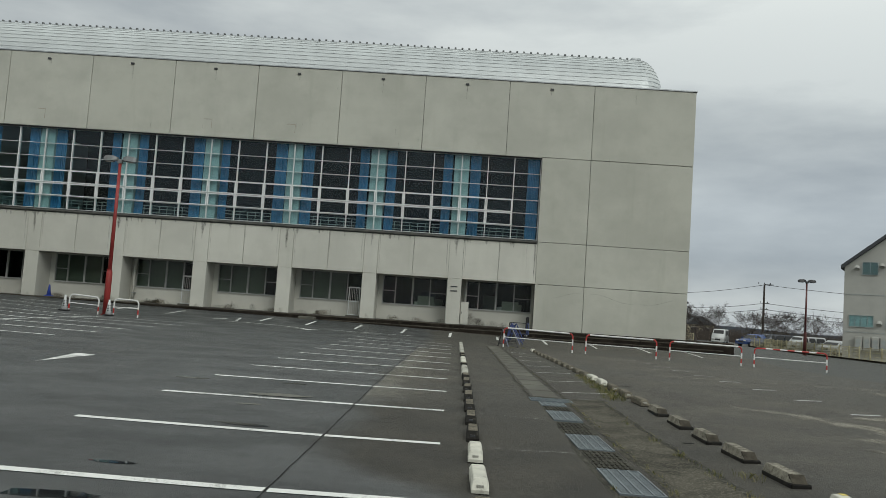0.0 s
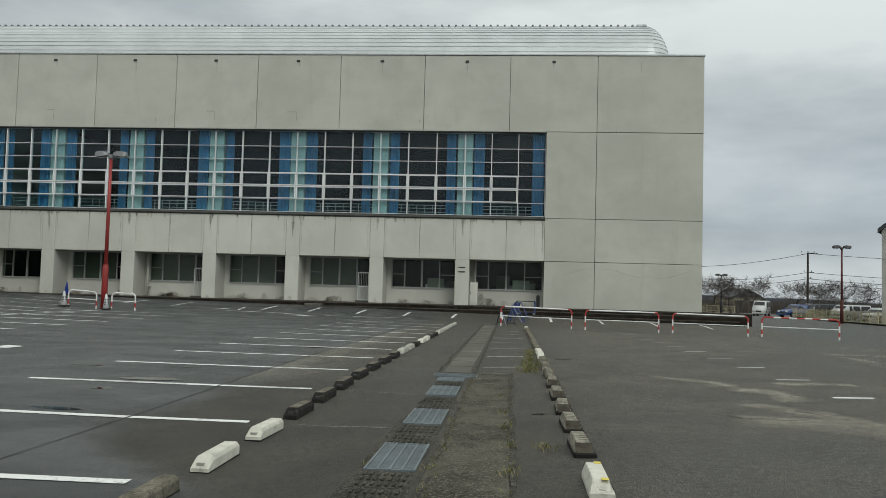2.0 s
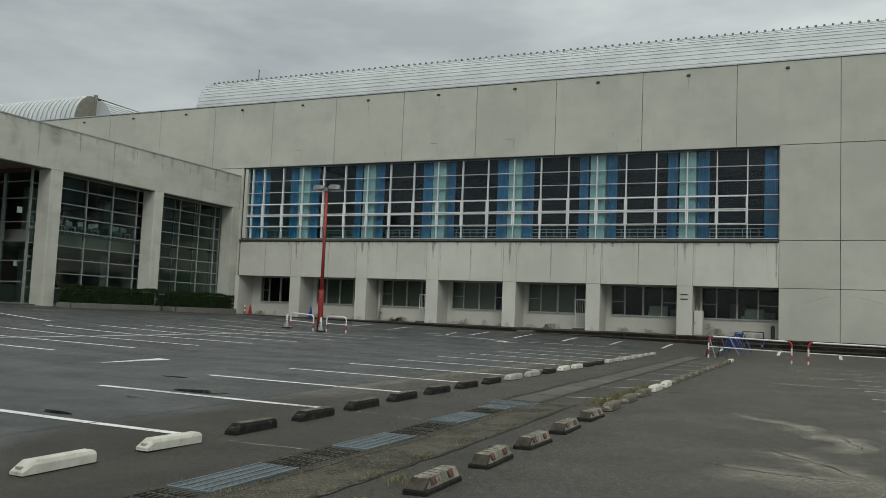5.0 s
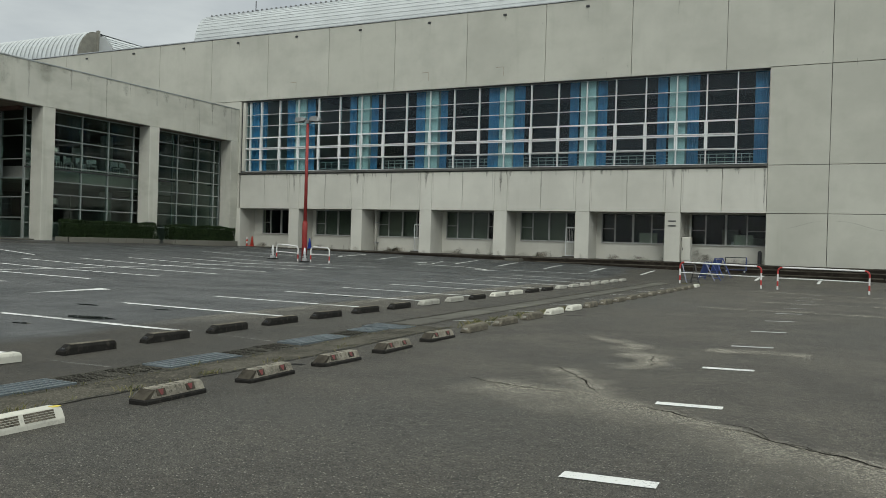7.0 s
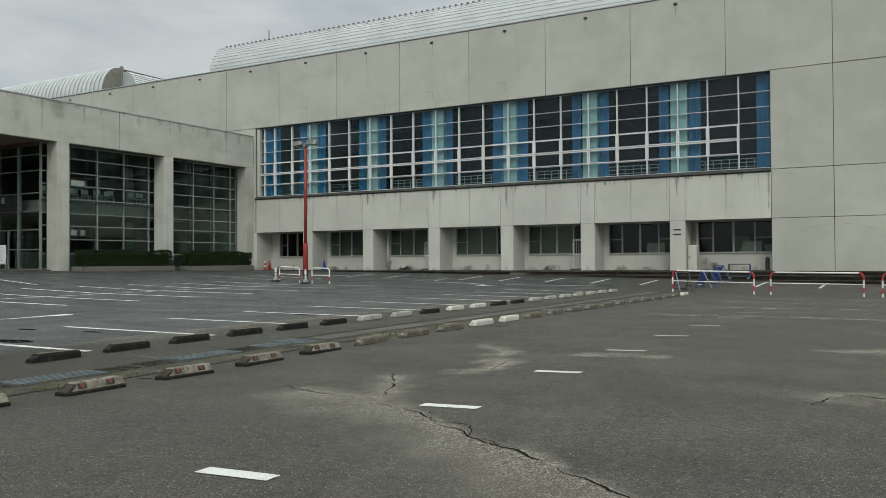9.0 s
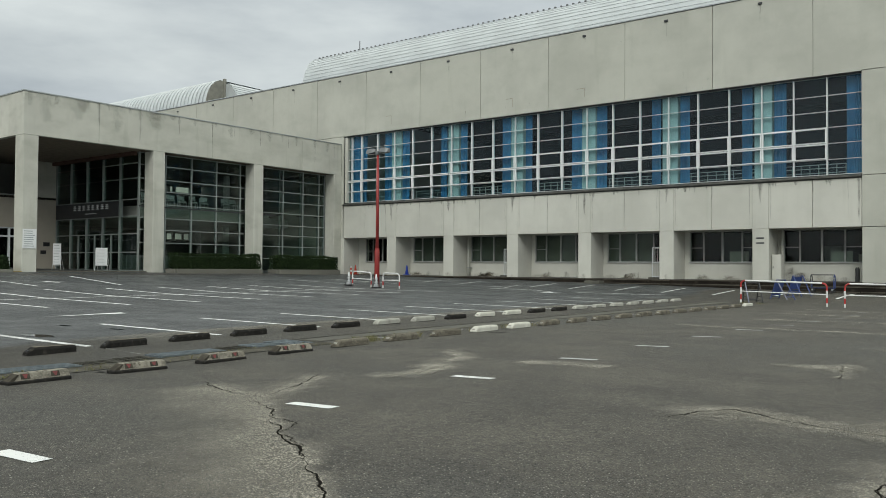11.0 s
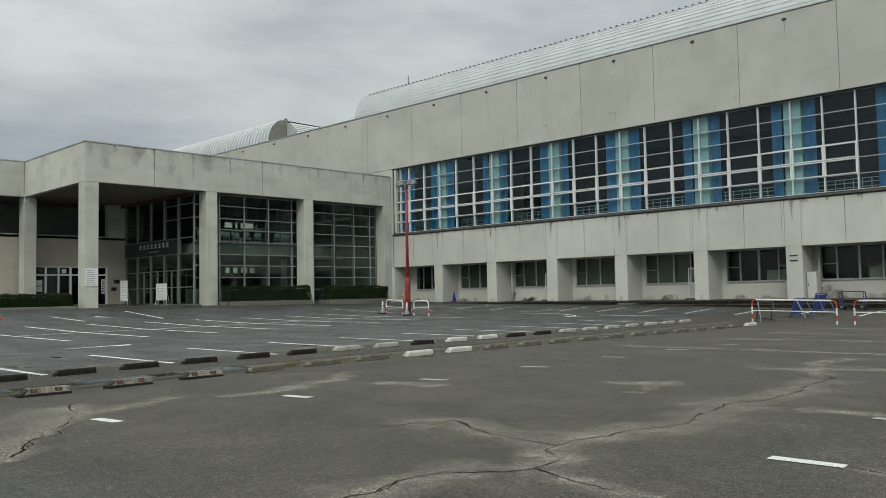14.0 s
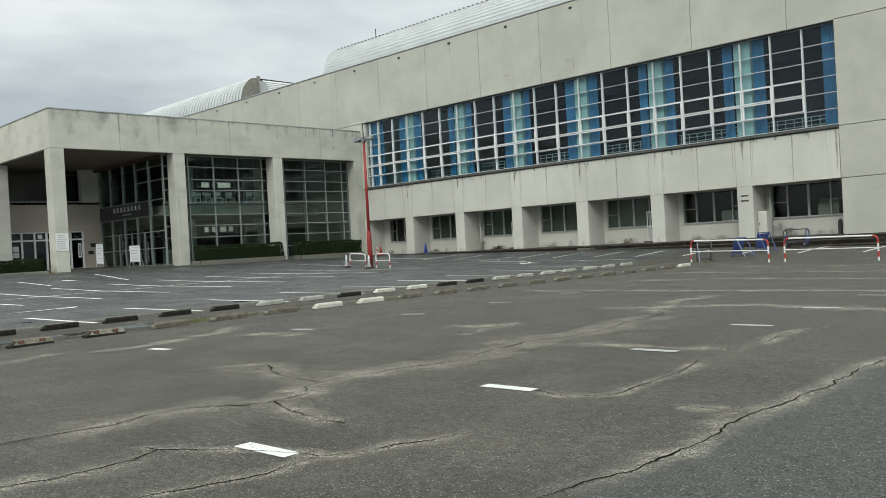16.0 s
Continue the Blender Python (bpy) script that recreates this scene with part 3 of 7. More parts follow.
def sports_hall():
    hall = thing("sports_hall", "large grey concrete sports hall with a long band of windows", "building")

    # cores behind the facing panels
    for a, b, z0, z1 in ((HALL_W, HALL_E, 10.78, 15.2), (4.27, HALL_E, 0.2, 10.78), (-30.15, 4.27, 3.36, 5.62), (HALL_W, -30.15, 0.2, 10.78)):
        part("wall", block(a, b, 50.11, 50.48, z0, z1), JOINT, hall)
    part("side_wall", block(12.9, 13.13, 50.48, 92, 0.0, 15.2), WALL, hall)
    part("back_wall", block(HALL_W, 12.9, 91.7, 92, 0.0, 15.2), WALL, hall)
    part("roof_deck", block(HALL_W, 12.9, 50.48, 91.7, 14.9, 15.1), PLINTH, hall)

    # facing panels with open joints
    def panel(x0, x1, z0, z1, y0=50.0, mat=WALL, gap=0.012):
        part("panel", block(x0 + gap, x1 - gap, y0, 50.12, z0 + gap, z1 - gap, 0.012), mat, hall)

    joints = [HALL_W] + [-58.0 + 5.01 * i for i in range(12)] + [2.12, 7.14, HALL_E]
    for a, b in zip(joints, joints[1:]):
        if b > 4.5:
            if a < 4.27:
                corner = [(a + 0.012, HEAD + 0.042), (4.27, HEAD + 0.042), (4.27, 10.802), (b - 0.012, 10.802), (b - 0.012, HALL_TOP - 0.012), (a + 0.012, HALL_TOP - 0.012)]
                part("panel", prism(bmesh.new(), corner, 50.0, 50.12, "y"), WALL, hall)
            else:
                panel(a, b, 10.79, HALL_TOP)
        else:
            panel(a, b, HEAD + 0.03, HALL_TOP)
    for a, b in ((4.27, 7.14), (7.14, HALL_E)):
        for z0, z1 in ((0.30, 3.30), (3.30, 5.77), (5.77, 10.79)):
            panel(a, b, z0, z1, 50.02)
    for i in BAYS:
        left, right = -5.0 * i, (-5.0 * (i - 1) - 0.82 if i else 4.27)
        middle = -2.92 - 5.0 * (i - 1)
        panel(left - (0.05 if i == 6 else 0), middle, 3.30, 5.64, 49.97, WALL_LOW, 0.007)
        panel(middle, right, 3.30, 5.64, 49.97, WALL_LOW, 0.007)
        if i < 6:
            panel(left - 0.82, left, 3.30, 5.64, 49.97, WALL_LOW, 0.005)
    panel(HALL_W, -30.15, 0.3, HEAD + 0.03)
    pillar = mesh_of("pillar", block(-0.82, 0.0, 49.975, 51.6, 0.55, 3.31, 0.02), WALL_LOW)
    for i in range(6):
        repeat("pillar", pillar, hall, pose(-5.0 * i, 0, 0))
    part("pillar", block(-30.35, -30.0, 49.98, 51.6, 0.5, 3.30, 0.02), WALL_LOW, hall)
    part("soffit", block(-30.15, 4.27, 50.12, 51.95, 3.31, 3.5), WALL_LOW, hall)
    part("jamb", block(4.27, 4.6, 50.12, 51.95, 0.3, 3.36), WALL_LOW, hall)
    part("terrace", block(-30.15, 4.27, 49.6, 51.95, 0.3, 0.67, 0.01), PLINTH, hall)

    # drips and fine runs below the sill, each its own shape
    def drip(x, w, z0, z1, y=49.966, mat=STAIN, wander=0.04):
        bm = bmesh.new()
        uv = bm.loops.layers.uv.verify()
        k = 12
        rows = []
        for j in range(k + 1):
            z = z1 + (z0 - z1) * j / k
            c = x + wander * noise.noise((x * 3.1, z * 1.4, 2.0))
            q = w * (1 - 0.75 * j / k) * (1 + 0.5 * noise.noise((x * 5, z * 4, 9.0)))
            rows.append([bm.verts.new((c - q, y, z)), bm.verts.new((c + q, y, z))])
        for j in range(k):
            f = bm.faces.new((rows[j][0], rows[j + 1][0], rows[j + 1][1], rows[j][1]))
            for loop, t in zip(f.loops, ((0.5 + 0.49 * j / k, 0.0), (0.5 + 0.49 * (j + 1) / k, 0.0), (0.5 + 0.49 * (j + 1) / k, 1.0), (0.5 + 0.49 * j / k, 1.0))):
                loop[uv].uv = t
        part("rain_stain", bm, mat, hall)

    for i in range(7):
        x = -5.0 * i
        if i < 6:
            drip(x - 0.42, 0.17, 4.6 + 0.3 * math.sin(i * 2.1), 5.64, mat=STAIN_DARK)
            drip(x - 0.95, 0.045, 3.4, 5.64)
            drip(x + 0.10, 0.045, 3.5, 5.64)
        drip(x - 2.9 + 5, 0.06, 3.6 + 0.4 * math.sin(i * 1.7), 5.64)
        for k in range(7):
            q = x + 4.1 - random.uniform(0, 4.8)
            drip(q, random.uniform(0.05, 0.16), 5.64 - random.uniform(0.12, 0.34), 5.64, mat=STAIN_DARK)
    for i in range(7):
        for k in range(3):
            x = -5.0 * i + random.uniform(0.2, 3.8)
            drip(x, random.uniform(0.15, 0.5), random.uniform(0.85, 1.15), 0.665, 51.596, STAIN)
    for k in range(16):
        x, z = random.uniform(-30, 12), random.choice((10.95, 11.1, 11.4, 11.9, 13.2, 14.2))
        drip(x, random.uniform(0.012, 0.03), z - random.uniform(0.08, 0.4), z, 49.996, STAIN_DARK)
    for k in range(13):
        drip(9.6 - 5.01 * k, 0.05, 14.1 + 0.4 * math.sin(k * 1.9), 14.88, 49.996, STAIN)
    drip(4.16, 0.10, 3.4, 5.64, mat=STAIN_DARK)
    drip(3.7, 0.03, 3.9, 5.64)
    for a, b in ((5.2, 7.1), (7.4, 10.2), (10.4, 12.4)):
        bm = bmesh.new()
        uv = bm.loops.layers.uv.verify()
        k = 14
        rows = []
        for j in range(k + 1):
            x = a + (b - a) * j / k
            z = 2.72 + 0.22 * math.sin(a + (x - a) * 1.5)
            rows.append([bm.verts.new((x, 50.016, z - 0.02)), bm.verts.new((x, 50.016, z + 0.02))])
        for j in range(k):
            f = bm.faces.new((rows[j][0], rows[j + 1][0], rows[j + 1][1], rows[j][1]))
            for loop, t in zip(f.loops, ((j / k, 0.0), ((j + 1) / k, 0.0), ((j + 1) / k, 1.0), (j / k, 1.0))):
                loop[uv].uv = t
        part("wall_stain", bm, STAIN, hall)
    drip(0.70, 0.75, 1.42, 0.66, 51.594, STAIN_MOSS, 0.1)
    drip(1.25, 0.70, 1.15, 0.66, 51.592, STAIN_MOSS, 0.1)
    drip(2.0, 0.8, 1.0, 0.66, 51.594, STAIN_BROWN)
    for i in range(1, 7):
        for k in range(4):
            drip(-5.0 * i + random.uniform(0.2, 4.0), random.uniform(0.8, 1.5), random.uniform(0.84, 1.02), 0.62, 51.590 + 0.001 * k, STAIN_BROWN, 0.1)
        drip(-5.0 * i - 0.42, 0.40, random.uniform(0.85, 1.1), 0.54, 49.968, STAIN_BROWN, 0.1)
    for x, z in ((-15.45, 11.79), (-10.45, 11.79), (-25.5, 11.79)):
        part("rust_mark", block(x - 0.5, x - 0.04, 49.993, 49.999, z, z + 0.035), RUST, hall)
        part("rust_mark", block(x - 0.03, x, 49.993, 49.999, z - random.uniform(0.3, 0.7), z + 0.03), RUST, hall)

    # long sill under the upper windows and coping on the parapet
    bm = bmesh.new()
    prism(bm, [(49.86, 5.70), (49.86, 5.76), (50.46, 5.88), (50.46, 5.645), (49.96, 5.645), (49.96, 5.70)], -30.15, 4.26, "x")
    part("window_sill", bm, SILL_METAL, hall, "stained grey metal sill, darkened for its shadow line")
    part("coping", block(HALL_W, HALL_E + 0.04, 49.95, 50.53, 15.25, 15.33, 0.01), GALV, hall, "thin metal coping")
    part("window_head", block(-30.15, 4.27, 50.10, 50.47, HEAD - 0.02, HEAD + 0.06), DARK_METAL, hall)
    drain = mesh_of("drain_spout", block(-0.10, 0.10, 49.93, 50.05, -0.055, 0.055, 0.012), DARK_METAL)
    for i in range(12):
        repeat("drain_spout", drain, hall, pose(4.62 - 5.03 * i, 0, 14.88))

    # interior behind the upper windows, its darkness put into near-black walls
    part("gallery_floor", block(-30.15, 4.27, 50.48, 55.5, 5.3, 5.6), INSIDE_MID, hall)
    part("inner_back_wall", block(-30.6, 4.8, 66, 66.2, 0.5, 14.9), INSIDE_SHADE, hall)
    part("inner_side_wall", block(4.75, 4.95, 50.48, 66, 5.3, 14.9), INSIDE_SHADE, hall)
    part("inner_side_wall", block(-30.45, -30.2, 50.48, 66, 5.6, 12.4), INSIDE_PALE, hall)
    part("inner_ceiling", block(-30.6, 4.8, 50.48, 66, 12.4, 12.6), INSIDE_SHADE, hall)
    part("inner_floor", block(-30.6, 4.8, 55.5, 66, 3.6, 3.8), INSIDE_SHADE, hall)
    column = mesh_of("inner_column", block(-0.44, 0.44, 50.49, 51.2, 5.6, 12.4, 0.02), INSIDE_PALE)
    for i in range(6):
        repeat("inner_column", column, hall, pose(-0.42 - 5.0 * i, 0, 0))
    curtain_bm = bmesh.new()
    rows = []
    for j, z in enumerate((5.7, 7.5, 9.3, 11.0)):
        rows.append([curtain_bm.verts.new((0.62 * k / 28 - 0.31 + 0.01 * math.sin(k * 1.3 + j), 50.57 + 0.05 * math.sin(k * 1.55) + 0.02 * math.sin(k * 0.7 + j), z)) for k in range(29)])
    for r, s in zip(rows, rows[1:]):
        for k in range(28):
            curtain_bm.faces.new((r[k], r[k + 1], s[k + 1], s[k]))
    curtain = mesh_of("curtain", curtain_bm, CURTAIN)
    for i in range(6):
        for side in (-0.78, 0.78):
            w = random.uniform(0.8, 1.12)
            repeat("curtain", curtain, hall, pose(-0.42 - 5.0 * i + side * 1.06, 0, 0) @ Matrix.Diagonal((w, 1, 1, 1)))
    for x, w in ((3.85, 1.1), (-29.35, 1.35), (-28.55, 0.9)):
        repeat("curtain", curtain, hall, pose(x, 0, 0) @ Matrix.Diagonal((w, 1, 1, 1)))
    for i in BAYS:
        a, b = -5.42 - 5.0 * (i - 1), -0.42 - 5.0 * (i - 1)
        a, b = max(a, -30.1), min(b, 4.2)
        bm = bmesh.new()
        for z in (5.95, 6.18, 6.41, 6.60):
            box(bm, a + 0.5, b - 0.5, 52.0, 52.04, z, z + 0.035)
        for k in range(9):
            x = a + 0.6 + (b - a - 1.2) * k / 8
            box(bm, x, x + 0.03, 51.99, 52.03, 5.6, 6.6)
        part("gallery_rail", bm, INSIDE_PALE, hall)

    # upper window units
    for i in BAYS:
        x0, x1 = (-0.42 - 5.0 * i, 4.58 - 5.0 * i)
        x0, x1 = max(x0, -30.12), min(x1, 4.25)
        cuts = [x0 + (x1 - x0) * k / 3 for k in range(4)]
        window = part("window", ring_frame(bmesh.new(), x0 + 0.001, x1 + (0.02 if i == 0 else -0.001), 50.24, 50.42, SILL - 0.02, HEAD + 0.01, 0.032), ALU, hall, "tall gridded window with pale aluminium frame")
        for x in cuts[1:3]:
            part("mullion", block(x - 0.022, x + 0.022, 50.20, 50.42, SILL, HEAD), FRAME_WHITE, window)
        if i == 6:
            part("mullion", block(x0 + 0.60, x0 + 0.64, 50.20, 50.42, SILL, HEAD), FRAME_WHITE, window)
            part("window_jamb", block(x0 + 0.03, x0 + 0.27, 50.13, 50.44, SILL, HEAD), WALL_LOW, window)
        for z in ROWS_Z[1:6]:
            part("transom", block(x0, x1, 50.27, 50.40, z - 0.014, z + 0.014), ALU, window)
        for k in range(3):
            for j in range(6):
                a, b, z0, z1 = cuts[k] + 0.035, cuts[k + 1] - 0.035, ROWS_Z[j] + 0.027, ROWS_Z[j + 1] - 0.027
                part("pane", block(a, b, 50.335, 50.341, z0, z1), GLASS, window)
                if j in (1, 2) and not (i == 0 and k == 2):
                    part("sash", ring_frame(bmesh.new(), a, b, 50.20, 50.33, z0, z1, 0.045), FRAME_WHITE, window)

    # ground-floor rooms: wall, window, room behind with its shade in near-black walls
    part("recess_wall", block(-30.2, 4.3, 51.60, 51.95, 0.55, 1.60), WALL_LOW, hall)
    part("room_back_wall", block(-30.2, 4.3, 55.6, 55.8, 0.5, 3.4), INSIDE_SHADE, hall)
    part("room_end_wall", block(-30.4, -30.2, 51.96, 55.8, 0.5, 3.5), INSIDE_SHADE, hall)
    part("room_end_wall", block(4.3, 4.5, 51.96, 55.8, 0.5, 3.5), INSIDE_SHADE, hall)
    part("room_floor", block(-30.2, 4.3, 51.95, 55.6, 0.5, 0.7), INSIDE_SHADE, hall)
    part("room_ceiling", block(-30.2, 4.3, 51.95, 55.6, 3.36, 3.5), INSIDE_SHADE, hall)
    for i in BAYS:
        x0, x1 = -5.0 * i + 0.28, (-5.0 * (i - 1) - 0.82 if i else 4.27)
        if i == 6:
            x0 = -29.3
        part("recess_pier", block(-5.0 * i - 0.82, x0, 51.60, 51.95, 1.60, 3.31), WALL_LOW, hall)
        cuts = [x0 + (x1 - x0) * k for k in (0.0, 0.2, 0.465, 0.735, 1.0)]
        low = part("window", ring_frame(bmesh.new(), x0, x1, 51.58, 51.74, 1.60, 3.31, 0.05), ALU_DULL, hall, "low sliding window with dull metal frame")
        for k, x in enumerate(cuts[1:4]):
            w = 0.05 if k == 1 else 0.032
            part("mullion", block(x - w, x + w, 51.60, 51.73, 1.65, 3.26), ALU_DULL, low)
        for k in (0, 3):
            part("transom", block(cuts[k] + 0.04, cuts[k + 1] - 0.04, 51.62, 51.70, 2.38, 2.42), ALU_DULL, low)
        part("sill", block(x0, x1, 51.52, 51.585, 1.575, 1.635), ALU_DULL, low)
        for k in range(4):
            part("pane", block(cuts[k] + 0.03, cuts[k + 1] - 0.03, 51.66, 51.666, 1.64, 3.25), GLASS_LOW, low)
        if i < 2:
            part("desk", block(x0 + 0.6, x1 - 0.5, 52.6, 53.3, 1.38, 1.42), INSIDE_MID, hall)
            part("desk_front", block(x0 + 0.7, x1 - 0.6, 52.62, 52.66, 0.7, 1.38), INSIDE_MID, hall)
            part("cupboard", block(x0 + 1.2 + i, x0 + 2.1 + i, 55.0, 55.58, 0.7, 2.55, 0.02), NAVY if i else INSIDE_MID, hall)
            part("cupboard", block(x1 - 1.1, x1 - 0.3, 55.0, 55.58, 0.7, 2.1, 0.02), INSIDE_MID, hall)
            part("monitor", block(x1 - 2.0, x1 - 1.45, 52.9, 52.95, 1.5, 1.85, 0.01), ALU if i == 0 else INSIDE_PALE, hall)
            part("leaning_board", block(x1 - 1.75, x1 - 0.75, 51.80, 51.83, 1.64, 2.2), INSIDE_MID, hall)
        if 2 <= i <= 5:
            part("blind", block(cuts[0], cuts[3] - 0.1, 51.80, 51.82, 1.6, 3.3), BLIND, low, "drawn grey blind")
    return hall


hall = sports_hall()


def hall_roof():
    """A curved skirt of stepped metal sheets round a flat roof, with a row of clips along its crest."""
    roof = thing("hall_roof", "pale ribbed metal roof skirt curving up behind the parapet", "roof")
    west, east, south, base, reach, rise = -35.42, 11.6, 50.75, 15.15, 1.5, 2.52
    steps = 13

    def inset(h):
        return reach * (1 - math.sqrt(max(0.0, 1 - (h / rise) ** 2)) * 0.93 - 0.07) + 0.07 * reach * h / rise
    bm = bmesh.new()
    prev = None
    for k in range(steps):
        h0, h1 = rise * math.sin(math.pi / 2 * k / steps), rise * math.sin(math.pi / 2 * (k + 1) / steps)
        for h, out in ((h0, 0.024), (h1, 0.0)):
            r = max(0.02, reach - inset(h) + out)
            arc = [radians(-90 + 15 * j) for j in range(7)]
            loop = [(west, 88.0), (west, south + reach - r)] + [(east - reach + r * math.cos(t), south + reach + r * math.sin(t)) for t in arc] + [(east - reach + r, 88.0)]
            ring = [bm.verts.new((x, y, base + h)) for x, y in loop]
            if prev:
                for i in range(len(ring) - 1):
                    bm.faces.new((prev[i], prev[i + 1], ring[i + 1], ring[i]))
            prev = ring
    bm.faces.new(prev)
    part("roof_sheet", bm, ROOF, roof)
    side = [(south + inset(rise * j / 12), base + rise * j / 12) for j in range(13)] + [(60.0, base + rise), (60.0, base - 0.1), (south, base - 0.1)]
    part("end_panel", prism(bmesh.new(), side, west - 0.02, west + 0.04, "x"), ROOF, roof)
    d = inset(rise)
    bm = bmesh.new()
    box(bm, west, east - d, south + d, south + d + 0.12, base + rise, base + rise + 0.05)
    part("crest_rail", bm, GALV, roof)
    clip = mesh_of("crest_clip", block(-0.06, 0.06, -0.07, 0.08, 0.0, 0.115, 0.02), CLIP)
    count = 106
    for i in range(count):
        x = west + 0.3 + (east - west - d - 0.6) * i / (count - 1)
        repeat("crest_clip", clip, roof, pose(x, south + d, base + rise + 0.03))
    part("crest_cap", block(east - d - 0.5, east - d + 0.12, south + d - 0.1, south + d + 0.5, base + rise - 0.02, base + rise + 0.17, 0.06), GALV, roof)
    for x, h in ((-32.6, 1.5), (-33.3, 0.7)):
        part("antenna", tube(bmesh.new(), [(x, 54.2, base + rise - 0.1), (x, 54.2, base + rise + h)], 0.035, 6), DARK_METAL, roof)
    return roof


hall_roof()


def far_roof():
    """The next roof west: ribs run up over its curve, and a flat gable panel closes its end."""
    roof = thing("barrel_roof", "pale ribbed barrel roof with a tan gable end", "roof")
    cx0, cx1, south, base, rise, reach = -92.0, -47.6, 50.75, 15.15, 2.40, 1.6
    bm = bmesh.new()
    x, k = cx1, 0
    prev = None
    while x > cx0:
        for dx, out in ((0.0, 0.13), (0.10, 0.17), (0.30, 0.17), (0.40, 0.13), (0.43, 0.0), (0.51, 0.0)):
            col = []
            for j in range(11):
                t = math.pi / 2 * j / 10
                col.append(bm.verts.new((x - dx, south + reach - (reach + out) * math.cos(t), base + (rise + out) * math.sin(t))))
            col.append(bm.verts.new((x - dx, 70, base + rise)))
            if prev:
                for j in range(11):
                    bm.faces.new((prev[j], prev[j + 1], col[j + 1], col[j]))
            prev = col
        x -= 0.54
    part("roof_sheet", bm, ROOF, roof)
    outline = [(south + reach - (reach + 0.1) * math.cos(math.pi / 2 * j / 12), base + (rise + 0.1) * math.sin(math.pi / 2 * j / 12)) for j in range(13)]
    outline += [(south + reach + 0.25, base + rise + 0.1), (south + reach + 0.25, base - 0.1), (south, base - 0.1)]
    part("gable_panel", prism(bmesh.new(), outline, cx1, cx1 + 0.1, "x"), TAN, roof, "flat tan gable panel")
    part("gable_post", block(cx1 - 0.05, cx1 + 0.2, south + reach + 0.1, south + reach + 0.35, base, base + rise + 0.3, 0.03), TAN, roof)
    bm = bmesh.new()
    prev = None
    for k in range(10):
        h0, h1 = rise * 0.92 * k / 10, rise * 0.92 * (k + 1) / 10
        for h, out in ((h0, 0.05), (h1, 0.0)):
            d = 1.5 * (h / rise) ** 2 - out
            ring = [bm.verts.new((cx1 + 2.0 - d, y, base + h)) for y in (south + reach + 0.3, 88)]
            if prev:
                bm.faces.new((prev[0], prev[1], ring[1], ring[0]))
            prev = ring
    ring = [bm.verts.new((cx1, y, base + rise * 0.93)) for y in (south + reach + 0.3, 88)]
    bm.faces.new((prev[0], prev[1], ring[1], ring[0]))
    part("side_sheet", bm, ROOF, roof)
    arc = [(cx1 + 2.0 - 1.5 * (0.92 * j / 8) ** 2, base + rise * 0.92 * j / 8) for j in range(9)]
    part("side_end", prism(bmesh.new(), arc + [(cx1 - 0.1, base + rise * 0.92), (cx1 - 0.1, base)], south + reach + 0.26, south + reach + 0.30, "y"), ROOF, roof)
    clip = mesh_of("crest_clip", block(-0.05, 0.05, -0.05, 0.05, 0.0, 0.12), GALV)
    for i in range(30):
        repeat("crest_clip", clip, roof, pose(cx1 + 0.35, south + reach + 0.6 + 0.6 * i, base + rise * 0.93))
    return roof


far_roof()


def hall_steps():
    steps = thing("hall_steps", "dark weathered concrete steps along the hall", "steps")
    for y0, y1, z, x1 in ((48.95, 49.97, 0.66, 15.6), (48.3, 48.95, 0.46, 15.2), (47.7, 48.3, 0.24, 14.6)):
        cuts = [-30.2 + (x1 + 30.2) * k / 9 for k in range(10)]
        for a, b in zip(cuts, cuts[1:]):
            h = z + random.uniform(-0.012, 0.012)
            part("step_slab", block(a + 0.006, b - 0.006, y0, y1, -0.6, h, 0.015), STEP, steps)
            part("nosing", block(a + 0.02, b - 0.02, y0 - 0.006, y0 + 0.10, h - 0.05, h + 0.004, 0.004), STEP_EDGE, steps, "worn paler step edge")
    return steps


hall_steps()


# ---- the entrance wing ----
COLS = (27.02, 34.50, 41.92, 49.24)


